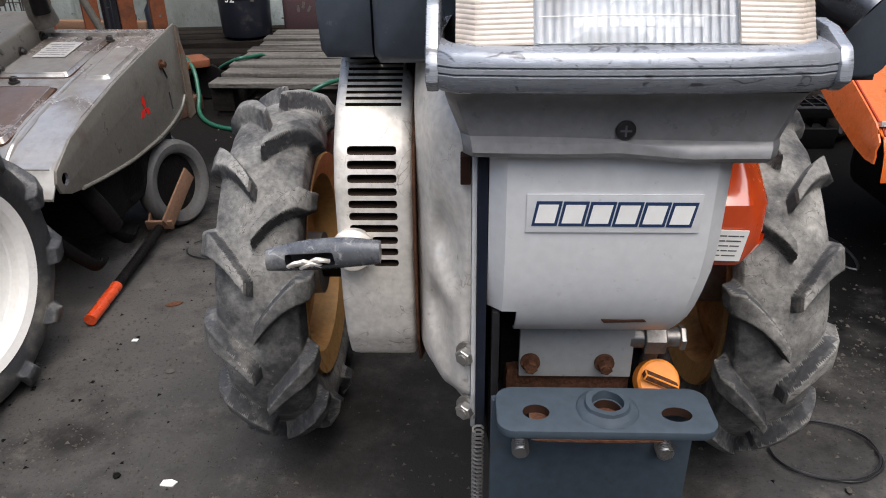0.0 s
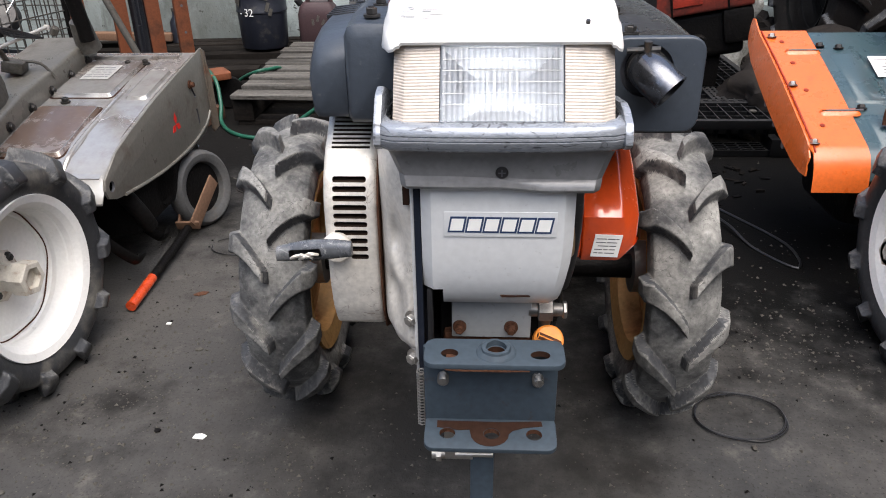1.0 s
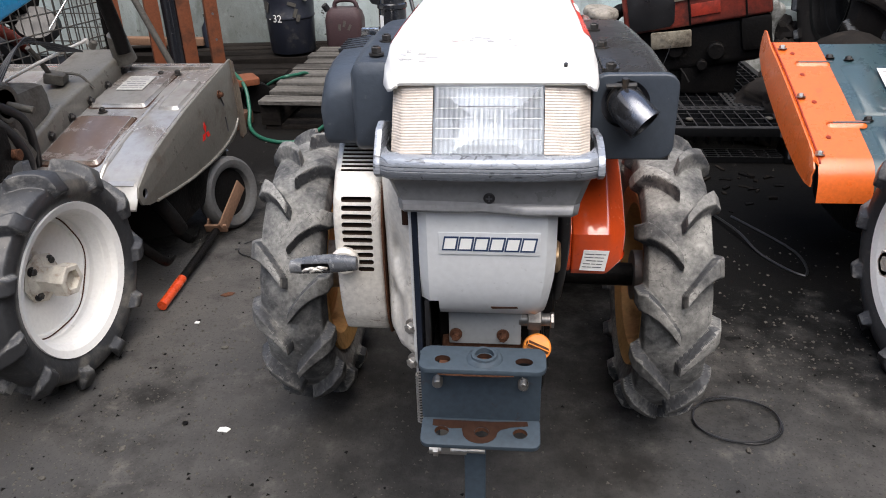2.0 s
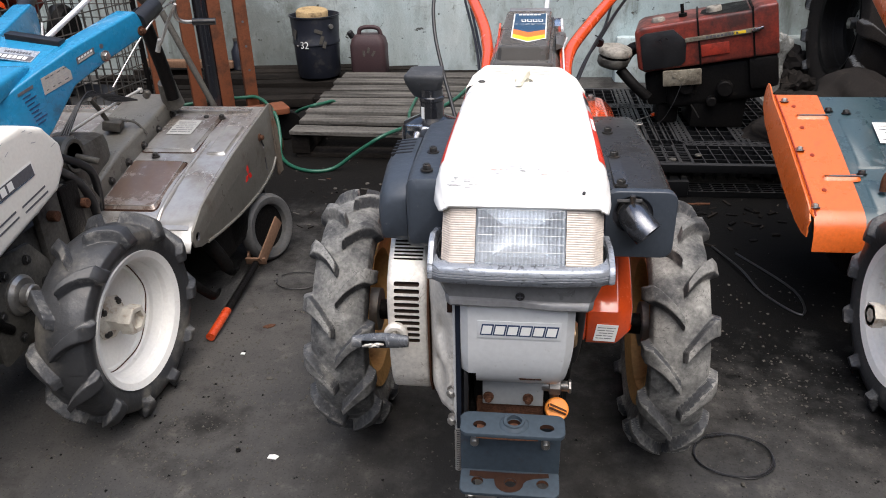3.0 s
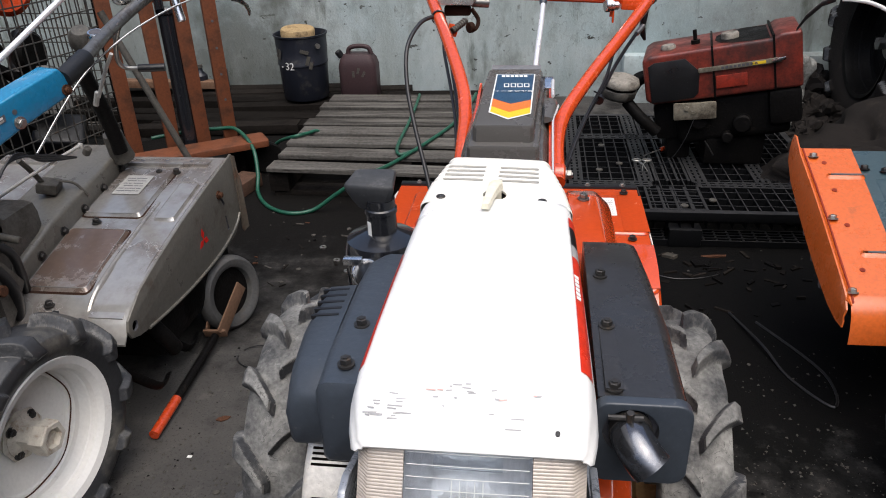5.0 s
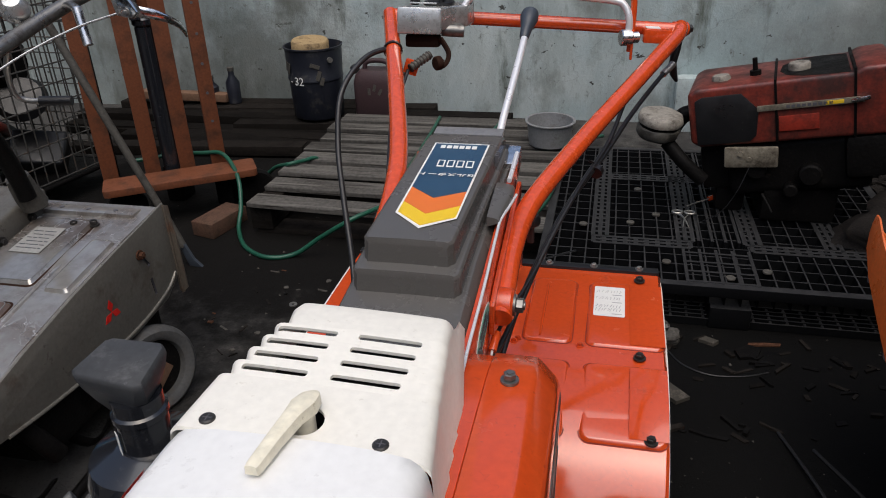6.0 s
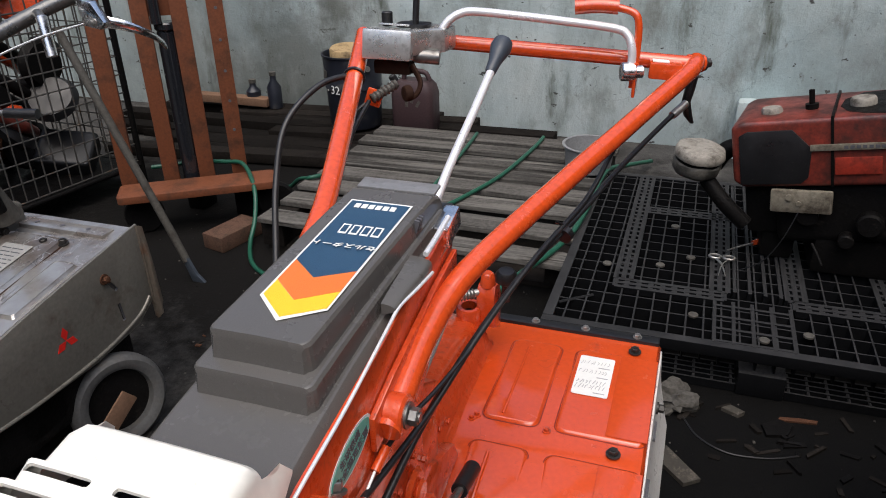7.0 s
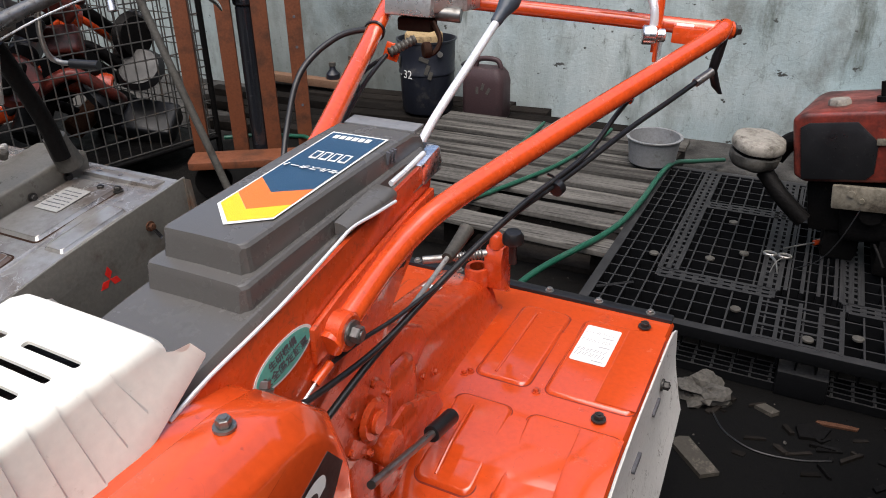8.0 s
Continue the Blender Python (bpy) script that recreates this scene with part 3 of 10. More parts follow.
def wall_material():
    m = bpy.data.materials.new("stained_blue_plaster")
    m.use_nodes = True
    n, l = m.node_tree.nodes, m.node_tree.links
    b = n["Principled BSDF"]
    tc = n.new("ShaderNodeTexCoord")
    base = (0.40, 0.49, 0.50, 1)

    def layer(prev, scale, lo, hi, col, stretch=(1, 1, 1), detail=8):
        mp = n.new("ShaderNodeMapping")
        mp.inputs["Scale"].default_value = stretch
        l.new(tc.outputs["Object"], mp.inputs["Vector"])
        t = n.new("ShaderNodeTexNoise")
        t.inputs["Scale"].default_value, t.inputs["Detail"].default_value, t.inputs["Roughness"].default_value = scale, detail, 0.65
        l.new(mp.outputs["Vector"], t.inputs["Vector"])
        r = n.new("ShaderNodeMapRange")
        r.inputs["From Min"].default_value, r.inputs["From Max"].default_value = lo, hi
        l.new(t.outputs["Fac"], r.inputs["Value"])
        x = n.new("ShaderNodeMix")
        x.data_type = "RGBA"
        l.new(r.outputs["Result"], x.inputs[0])
        x.inputs[7].default_value = (*col, 1)
        if prev is None:
            x.inputs[6].default_value = base
        else:
            l.new(prev, x.inputs[6])
        return x.outputs[2], t
    c, _ = layer(None, 1.3, 0.42, 0.68, (0.55, 0.60, 0.58))
    c, _ = layer(c, 2.2, 0.46, 0.68, (0.30, 0.345, 0.33), (1, 1, 0.30))
    c, _ = layer(c, 6.0, 0.57, 0.70, (0.10, 0.12, 0.095), (1, 1, 0.22))
    c, t = layer(c, 13.0, 0.67, 0.70, (0.06, 0.062, 0.056), (1, 1, 1.6), 3)
    c, _ = layer(c, 3.4, 0.51, 0.68, (0.21, 0.23, 0.21), (1, 1, 0.55))
    c, _ = layer(c, 24.0, 0.60, 0.72, (0.16, 0.17, 0.15), (1, 1, 0.5))
    c, f = layer(c, 60.0, 0.58, 0.8, (0.24, 0.26, 0.25))
    crack = n.new("ShaderNodeTexNoise")
    crack.inputs["Scale"].default_value, crack.inputs["Detail"].default_value = 1.7, 6
    l.new(tc.outputs["Object"], crack.inputs["Vector"])
    sb, ab, cr, cx = n.new("ShaderNodeMath"), n.new("ShaderNodeMath"), n.new("ShaderNodeMapRange"), n.new("ShaderNodeMix")
    sb.operation, ab.operation = "SUBTRACT", "ABSOLUTE"
    sb.inputs[1].default_value = 0.53
    l.new(crack.outputs["Fac"], sb.inputs[0])
    l.new(sb.outputs[0], ab.inputs[0])
    cr.inputs["From Min"].default_value, cr.inputs["From Max"].default_value = 0.0012, 0.0026
    cr.inputs["To Min"].default_value, cr.inputs["To Max"].default_value = 0.22, 0.0
    l.new(ab.outputs[0], cr.inputs["Value"])
    cx.data_type = "RGBA"
    l.new(cr.outputs["Result"], cx.inputs[0])
    l.new(c, cx.inputs[6])
    cx.inputs[7].default_value = (0.10, 0.10, 0.09, 1)
    c = cx.outputs[2]
    for place, r0, r1, col in (((-2.1, 0.0, 0.35), 0.75, 1.75, (0.105, 0.112, 0.098)), ((-1.55, 0.0, 0.10), 0.55, 1.0, (0.055, 0.058, 0.045)), ((1.6, 0.0, 0.15), 0.55, 1.2, (0.12, 0.125, 0.115))):
        st, wb, rg, sx = n.new("ShaderNodeVectorMath"), n.new("ShaderNodeMath"), n.new("ShaderNodeMapRange"), n.new("ShaderNodeMix")
        st.operation, wb.operation = "DISTANCE", "MULTIPLY_ADD"
        geo = n.new("ShaderNodeNewGeometry")
        flat = n.new("ShaderNodeVectorMath")
        flat.operation = "MULTIPLY"
        flat.inputs[1].default_value = (1, 0, 1)
        l.new(geo.outputs["Position"], flat.inputs[0])
        l.new(flat.outputs["Vector"], st.inputs[0])
        st.inputs[1].default_value = place
        wn2 = n.new("ShaderNodeTexNoise")
        wn2.inputs["Scale"].default_value, wn2.inputs["Detail"].default_value, wn2.inputs["Roughness"].default_value = 4.5, 9, 0.72
        l.new(geo.outputs["Position"], wn2.inputs["Vector"])
        l.new(wn2.outputs["Fac"], wb.inputs[0])
        wb.inputs[1].default_value = 1.5
        l.new(st.outputs["Value"], wb.inputs[2])
        rg.inputs["From Min"].default_value, rg.inputs["From Max"].default_value = r0 + 0.45, r1 + 0.45
        rg.inputs["To Min"].default_value, rg.inputs["To Max"].default_value = 0.52, 0.0
        l.new(wb.outputs[0], rg.inputs["Value"])
        sx.data_type = "RGBA"
        l.new(rg.outputs["Result"], sx.inputs[0])
        l.new(c, sx.inputs[6])
        sx.inputs[7].default_value = (*col, 1)
        c = sx.outputs[2]
    l.new(c, b.inputs["Base Color"])
    b.inputs["Roughness"].default_value = 0.85
    bp = n.new("ShaderNodeBump")
    bp.inputs["Strength"].default_value, bp.inputs["Distance"].default_value = 0.4, 0.01
    l.new(f.outputs["Fac"], bp.inputs["Height"])
    l.new(bp.outputs["Normal"], b.inputs["Normal"])
    return m


M_ground, M_wall = ground_material(), wall_material()
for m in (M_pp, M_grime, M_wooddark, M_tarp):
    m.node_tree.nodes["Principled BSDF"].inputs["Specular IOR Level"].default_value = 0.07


# ---------- ground and wall ----------
bm = bmesh.new()
bmesh.ops.create_grid(bm, x_segments=8, y_segments=8, size=300)
tagged(new("ground", finish(bm, "ground", M_ground, V(0, 0, 0), 0)), "oil-stained dark concrete yard floor with dust, grit and painted shade under the tractor", "ground", kind="structure")

WALL_Y = 4.75
bm = bmesh.new()
box(bm, (-0.8, WALL_Y + 0.12, 0.58), (9.0, 0.24, 1.18), bev=0.01)
solid("wall_north", bm, M_wall, "stained pale blue plastered wall with dark mould spots", "wall", kind="structure")
# Unseen upper wall, added so that glossy tops reflect something dark.
bm = bmesh.new()
box(bm, (-0.8, WALL_Y + 0.14, 1.94), (9.0, 0.16, 1.54), bev=0.01)
solid("wall_north_upper", bm, M_unseenwall, "added dark wall above the plaster, unseen, that darkens reflections", "wall", kind="structure")
bm = bmesh.new()
random.seed(5)
box(bm, (2.6, WALL_Y - 0.06, 0.10), (3.6, 0.16, 0.36), bev=0.03)
for v in bm.verts:
    v.co += 0.02 * noise.noise_vector(v.co * 7)
solid("wall_footing", bm, M_wall, "rough broken plaster ledge at the foot of the wall", "wall footing", kind="structure")


# Unseen wall behind the viewer, added to cut light on front faces.
bm = bmesh.new()
box(bm, (-1.06, -5.6, 1.6), (8.48, 0.24, 3.3), bev=0.01)
solid("wall_south", bm, M_unseenwall, "added dark wall across the yard, unseen, that holds light back", "wall", kind="structure")
# Unseen side walls, added to cut low light and darken upright faces.
for name, x in (("wall_east", 3.06), ("wall_west", -5.18)):
    bm = bmesh.new()
    box(bm, (x, -0.365, 1.6), (0.24, 10.23, 3.3), bev=0.01)
    solid(name, bm, M_unseenwall, "added dark wall at the side of the yard, unseen, that holds light back", "wall", kind="structure")


# ---------- wheels ----------
def tyre_bm(c, R, w, rim_r, lugs, hgt, turn=0.0, nang=520, npro=56, lug=1.0):
    """A lugged tyre about the x axis: chevron bars that meet at the centre line and end as knobs on the shoulders."""
    bm = bmesh.new()
    Rc = R - hgt
    delta = 2 * math.pi / lugs
    prof = []
    for i in range(npro):
        s = -1 + 2 * i / (npro - 1)
        a = abs(s)
        sg = 1 if s >= 0 else -1
        if a < 0.64:
            q = a / 0.64
            prof.append((sg * q * w * 0.46, Rc - 0.016 * q ** 2.4, q, V(sg * 0.25 * q ** 3, 1)))
        else:
            t = (a - 0.64) / 0.36
            x = w * (0.46 + 0.05 * math.sin(math.pi * min(1, t * 1.15)) - 0.10 * t * t)
            prof.append((sg * x, Rc - 0.016 - t * (Rc - 0.016 - rim_r), 1 + t, V(sg, 0.35 * (1 - t))))
    rings, flank = [], []
    for j in range(nang):
        th = 2 * math.pi * j / nang
        ring, row = [], []
        for x, r, q, nv in prof:
            side = 0.0 if x >= 0 else 0.5
            lean = 0.30 * min(q, 1.35) - 0.07 * min(q, 1.35) ** 2
            ph = ((th - turn - lean) / delta + side) % 1.0
            d = min(ph, 1 - ph) * delta * Rc
            half = (0.0105 + 0.0075 * min(q, 1) ** 2) * lug
            bar = smooth01((1.34 - d / half) / 0.50)
            end = smooth01((1.40 - q) / 0.10) * smooth01((q + 0.02) / 0.10)
            h = hgt * bar * end * (1.0 if q < 1 else 0.75)
            row.append(h)
            wob = 0.0012 * noise.noise(V(x * 40, th * 9, r * 40))
            nn = nv.normalized()
            ring.append(V(c[0] + x + nn[0] * (h * 0.9 + wob), c[1] - math.cos(th) * (r + nn[1] * h + wob), c[2] + math.sin(th) * (r + nn[1] * h + wob)))
        rings.append(ring)
        flank.append(row)
    vs = [[bm.verts.new(p) for p in r] for r in rings]
    for j in range(nang):
        a, b = vs[j], vs[(j + 1) % nang]
        for i in range(npro - 1):
            f = bm.faces.new((a[i], a[i + 1], b[i + 1], b[i]))
            hs = [flank[q % nang][w] for q in (j, j + 1) for w in (i, i + 1)]
            f.material_index = 1 if max(hs) - min(hs) > 0.30 * hgt else 0
    return bm


def add_wheel(parent, c, R, w, rim_r, mt, mr, out=1, lugs=11, hgt=0.026, turn=0.0, hub=0.07, dish=0.0, lug=1.0, nang=520, npro=56):
    """out: +1 when the dished face looks along +x."""
    bm = bmesh.new()
    hw = w * 0.40
    di = -hw * dish
    prof = [(rim_r - 0.006, -hw), (rim_r + 0.012, -hw - 0.006), (rim_r + 0.014, -hw + 0.004), (rim_r - 0.004, -hw + 0.012), (rim_r - 0.018, -hw * 0.45),
            (rim_r - 0.022, 0), (rim_r - 0.018, hw * 0.45), (rim_r - 0.004, hw - 0.012), (rim_r + 0.014, hw - 0.004), (rim_r + 0.012, hw + 0.006), (rim_r - 0.006, hw),
            (rim_r - 0.010, hw - 0.012), (rim_r - 0.012, hw * 0.55), (rim_r - 0.021, hw * 0.45), (rim_r - 0.026, di + 0.030), (rim_r - 0.034, di + 0.010), (rim_r - 0.050, di + 0.002), (rim_r * 0.60, di), (rim_r * 0.53, di + 0.010), (rim_r * 0.30, di + 0.011),
            (rim_r * 0.28, di), (rim_r * 0.53, di - 0.003), (rim_r * 0.60, di - 0.007), (rim_r - 0.048, di - 0.004), (rim_r - 0.030, di - 0.002), (rim_r - 0.022, -hw + 0.004)]
    if dish:
        prof = prof[:10] + [(rim_r - 0.004, hw), (rim_r - 0.010, hw - 0.007), (rim_r * 0.915, hw - 0.012), (rim_r * 0.90, hw - 0.030), (rim_r * 0.885, hw - 0.062), (rim_r * 0.855, hw - 0.070), (rim_r * 0.80, hw - 0.072), (rim_r * 0.785, hw - 0.079),
                            (rim_r * 0.60, hw - 0.082), (rim_r * 0.44, hw - 0.090), (rim_r * 0.28, hw - 0.091), (rim_r * 0.28, hw - 0.095), (rim_r * 0.60, hw - 0.087), (rim_r * 0.82, hw - 0.082), (rim_r - 0.020, -0.03), (rim_r - 0.016, -hw + 0.010)]
        di = hw - 0.091
        seam = [V(c[0] + out * (hw - 0.0700), c[1] + rim_r * (0.83 + 0.02 * math.cos(6 * a)) * math.cos(a), c[2] + rim_r * (0.83 + 0.02 * math.cos(6 * a)) * math.sin(a)) for a in [2 * math.pi * k / 72 for k in range(73)]]
    lathe(bm, prof, c, (out, 0, 0), n=56, closed=True)
    wheel = part("wheel", bm, mr, parent, "steel wheel rim with lugged farm tyre", smooth=18)
    part("tyre", tyre_bm(c, R, w, rim_r, lugs, hgt, turn, nang, npro, lug), [mt, M_lugside], wheel, "dusty black chevron-lugged farm tyre", smooth=60)
    bm = bmesh.new()
    cx = V(*c)
    lathe(bm, [(rim_r * 0.30, -0.045), (rim_r * 0.30, di + 0.014), (0.027, di + 0.022), (0.025, di + hub)], cx, (out, 0, 0), n=24)
    lathe(bm, [(0.031, di + hub - 0.022), (0.031, di + hub), (0.018, di + hub), (0.018, di + hub - 0.02), (0.0, di + hub - 0.02)], cx, (out, 0, 0), n=6)
    part("hub", bm, M_hubworn if dish else M_steel, wheel, "rusty axle hub")
    if dish:
        bm = bmesh.new()
        lathe(bm, [(0.034, di + 0.018), (0.030, di + 0.030), (0.030, di + 0.050), (0.038, di + 0.052), (0.038, di + 0.082), (0.035, di + 0.085), (0.024, di + 0.085), (0.024, di + 0.070), (0.0, di + 0.070)], cx, (out, 0, 0), n=6)
        part("hub_socket", bm, M_hubworn, wheel, "rust-stained hexagonal hub socket", smooth=15)
        # Dark ring on the weld that also paints the crease's shade.
        bm = bmesh.new()
        tube(bm, seam, 0.0016, n=6, res=1)
        part("weld_seam", bm, M_rust, wheel, "rusty weld seam round the disc, with the crease's shade in its colour")
        bm = bmesh.new()
        lathe(bm, [(0.026, di + 0.004), (0.056, di + 0.004), (0.058, di + 0.010), (0.040, di + 0.016), (0.026, di + 0.020)], cx, (out, 0, 0), n=8, closed=True)
        part("hub_flange", bm, M_hubworn, wheel, "rust-stained hub flange", smooth=15)
    for k in range(4):
        a = math.pi / 4 + k * math.pi / 2
        part("bolt", bolt_bm(cx + V(out * (di + 0.013), 0.042 * math.cos(a), 0.042 * math.sin(a)), (out, 0, 0), 0.008, 0.009), M_boltdark, wheel)
    return wheel


# ---------- the walking tractor in the middle ----------
tractor = thing("walking_tractor", (0.25, 1.27, 0), "orange walking tractor with white hood, silver engine and lugged tyres", "tractor")
add_wheel(tractor, (-0.119, 1.288, 0.286), 0.286, 0.120, 0.170, M_tyre, M_rimtan, out=-1, lugs=13, turn=0.10, lug=0.95, nang=880, npro=96)
add_wheel(tractor, (0.573, 1.268, 0.286), 0.286, 0.118, 0.170, M_tyre, M_rimtan, out=1, lugs=13, turn=0.32, lug=0.95, nang=880, npro=96)

bm = bmesh.new()
cyl(bm, (-0.08, 1.288, 0.286), (0.54, 1.268, 0.286), 0.024, n=16)
span(bm, (0.14, 1.10, 0.19), (0.35, 1.48, 0.42), bev=0.03)
span(bm, (0.155, 0.98, 0.27), (0.345, 1.14, 0.46), bev=0.03)
span(bm, (0.18, 0.72, 0.40), (0.33, 1.30, 0.47), bev=0.01)
part("transmission_case", bm, M_grime, tractor, "oily black transmission case and axle")

# engine block behind the panels
bm = bmesh.new()
span(bm, (0.11, 0.80, 0.44), (0.345, 1.12, 0.78), bev=0.02)
span(bm, (0.19, 0.722, 0.46), (0.325, 0.82, 0.70), bev=0.01)
span(bm, (0.195, 0.80, 0.345), (0.34, 1.06, 0.46), bev=0.025)
part("engine_block", bm, M_grime, tractor, "dark oily engine block")

# front panel: flat above, rolling back below
prof = [(0.6505, 0.715), (0.6500, 0.66), (0.6505, 0.63), (0.652, 0.610), (0.655, 0.592), (0.6595, 0.577), (0.666, 0.564), (0.676, 0.552), (0.686, 0.546)]
bm = bmesh.new()
NX = 14
xl, xr = 0.178, 0.333
rings = []
for y, z in prof:
    row = []
    for i in range(NX + 1):
        f = i / NX
        x = xl + f * (xr - 0.010 * max(0, (0.62 - z) / 0.07) - xl)
        e = min(f, 1 - f) * (xr - xl)
        yy = y + 0.010 * (1 - smooth01(e / 0.012))
        row.append(V(x, yy, z))
    rings.append(row)
vs = loft(bm, rings, cap=False, closed=False)
cut = [f for f in bm.faces if f.calc_center_median().x < 0.199 and f.calc_center_median().z < 0.577]
bmesh.ops.delete(bm, geom=cut, context="FACES")
ext = bmesh.ops.extrude_face_region(bm, geom=bm.faces[:])
bmesh.ops.translate(bm, vec=(0, 0.004, 0), verts=[g for g in ext["geom"] if isinstance(g, bmesh.types.BMVert)])
panel = part("front_panel", bm, M_panel, tractor, "silver-grey engine front panel")

# brand plate on the panel, as slanted plain shapes
bm = bmesh.new()
span(bm, (0.2020, 0.6487, 0.6445), (0.3145, 0.6497, 0.6715), bev=0.0003)
plate = part("brand_plate", bm, M_panel, panel, "pale brand plate")
# six slanted shapes in white with a navy outline, where the maker's mark stands
for k in range(6):
    x0 = 0.2055 + k * 0.0174
    za, zb = 0.6668 - 0.0008 * k / 5, 0.6495 - 0.0008 * k / 5
    bm = bmesh.new()
    prism(bm, [(x0, zb), (x0 + 0.0165, zb), (x0 + 0.0195, za), (x0 + 0.003, za)], "y", 0.6482, 0.6488)
    prism(bm, [(x0 + 0.002, zb + 0.0022), (x0 + 0.0147, zb + 0.0022), (x0 + 0.0172, za - 0.0022), (x0 + 0.0045, za - 0.0022)], "y", 0.6477, 0.6481, mi=1)
    part("brand_shape", bm, [M_navy, M_white], plate, smooth=0)

bm = bmesh.new()
prism(bm, [(0.262, 0.5665), (0.292, 0.5675), (0.290, 0.5690), (0.278, 0.5684), (0.260, 0.5687)], "y", 0.6620, 0.6640)
part("scrape_mark", bm, M_ruststain, panel, "rusty scrape through the paint", smooth=0)
# lower plate, fitting, cap
bm = bmesh.new()
span(bm, (0.206, 0.704, 0.488), (0.297, 0.710, 0.545), bev=0.0015)
part("lower_plate", bm, M_plate, tractor, "plain grey painted steel plate")
for x in (0.215, 0.2745):
    part("bolt", bolt_bm((x, 0.704, 0.503), (0, -1, 0), 0.0055, 0.010), M_rust, tractor)
bm = bmesh.new()
span(bm, (0.195, 0.712, 0.445), (0.30, 0.77, 0.490), bev=0.008)
part("rusty_block", bm, M_rust, tractor, "rust-brown cast block")
bm = bmesh.new()
cyl(bm, (0.294, 0.712, 0.522), (0.307, 0.712, 0.522), 0.009, n=14)
cyl(bm, (0.305, 0.712, 0.522), (0.322, 0.712, 0.522), 0.0135, n=6, bev=0.001)
cyl(bm, (0.322, 0.712, 0.522), (0.333, 0.712, 0.522), 0.008, n=14)
cyl(bm, (0.333, 0.712, 0.522), (0.338, 0.712, 0.522), 0.0105, n=6, bev=0.001)
cyl(bm, (0.314, 0.712, 0.517), (0.314, 0.727, 0.480), 0.007, n=12)
part("pipe_fitting", bm, M_oldsteel, tractor, "dull steel pipe fitting")
bm = bmesh.new()
ax = V(0.10, -0.75, 0.55).normalized()
pc = V(0.3165, 0.708, 0.482)
cyl(bm, pc, pc + ax * 0.016, 0.0175, n=28, bev=0.002)
box(bm, pc + ax * 0.018, (0.030, 0.008, 0.006), (0, 25, 0), bev=0.001, mi=1)
part("drain_cap", bm, [M_orangecap, M_rust], tractor, "scorched orange plastic cap")

# hitch bracket
bm = bmesh.new()
top = rrect(0.141, 0.046, 0.012, 5, 0.2535, 0.5965)
prism(bm, top, "z", 0.5355, 0.5420, bev=0.0018)
cut = bmesh.new()
for x, y, rx, ry in ((0.2090, 0.5925, 0.0088, 0.0075), (0.2995, 0.5915, 0.0098, 0.0072), (0.2555, 0.5965, 0.0092, 0.0092)):
    prism(cut, [(x + rx * math.cos(t), y + ry * math.sin(t)) for t in [2 * math.pi * k / 20 for k in range(20)]], "z", 0.52, 0.56)
bm = carve(bm, cut, [M_bracket, M_rust])
hitch = part("hitch_bracket", bm, [M_bracket, M_ruststain], tractor, "blue-grey steel hitch bracket with rusty holes")
bm = bmesh.new()
lathe(bm, [(0.0105, 0.0), (0.0205, 0.0), (0.0190, 0.0022), (0.0150, 0.0036), (0.0142, 0.0060), (0.0105, 0.0060)], (0.2555, 0.5965, 0.5420), (0, 0, 1), n=28, closed=True)
for v in bm.verts:
    v.co += 0.0009 * noise.noise_vector(v.co * 130)
part("boss", bm, M_bracket, hitch, "welded boss ring with a rusty bore")
bm = bmesh.new()
span(bm, (0.1805, 0.6120, 0.442), (0.3205, 0.6185, 0.5355), bev=0.0015)
part("web_plate", bm, M_bracket, hitch)
bm = bmesh.new()
prism(bm, [(0.205, 0.5350), (0.215, 0.5338), (0.262, 0.5335), (0.288, 0.5346), (0.288, 0.5354), (0.205, 0.5354)], "y", 0.5734, 0.6119)
part("rust_stain", bm, M_rust, hitch, "rust under the bracket's lip", smooth=0)
bm = bmesh.new()
tl = Matrix.Translation((0.2508, 0.6150, 0.4430)) @ Matrix.Rotation(radians(10), 4, "X")
prism(bm, [(x, y) for x, y in rrect(0.140, 0.046, 0.010, 4, 0.0, -0.0195)], "z", -0.0065, 0.0, bev=0.0012, m=tl)
cut = bmesh.new()
for x in (-0.0455, 0.0015, 0.0465):
    prism(cut, [(x + 0.0085 * math.cos(t), -0.0225 + 0.0072 * math.sin(t)) for t in [2 * math.pi * k / 20 for k in range(20)]], "z", -0.03, 0.03, m=tl)
bm = carve(bm, cut, [M_bracket, M_rust])
part("lower_flange", bm, [M_bracket, M_rust], hitch)
bm = bmesh.new()
prism(bm, [(-0.057, -0.0150), (-0.034, -0.0185), (-0.022, -0.0175)] + [(-0.0005 + 0.0205 * math.cos(radians(a)), -0.0225 + 0.0165 * math.sin(radians(a))) for a in range(180, 361, 20)] + [(0.024, -0.0180), (0.035, -0.0140), (0.056, -0.0110), (0.055, -0.0045), (0.012, -0.0065), (-0.057, -0.0060)], "z", 0.0001, 0.0006, m=tl)
cut = bmesh.new()
for x in (-0.0455, 0.0015, 0.0465):
    prism(cut, [(x + 0.0088 * math.cos(t), -0.0225 + 0.0075 * math.sin(t)) for t in [2 * math.pi * k / 20 for k in range(20)]], "z", -0.01, 0.01, m=tl)
part("rust_stain", carve(bm, cut, [M_ruststain, M_ruststain]), [M_ruststain, M_ruststain], hitch, "rust worn through the paint")
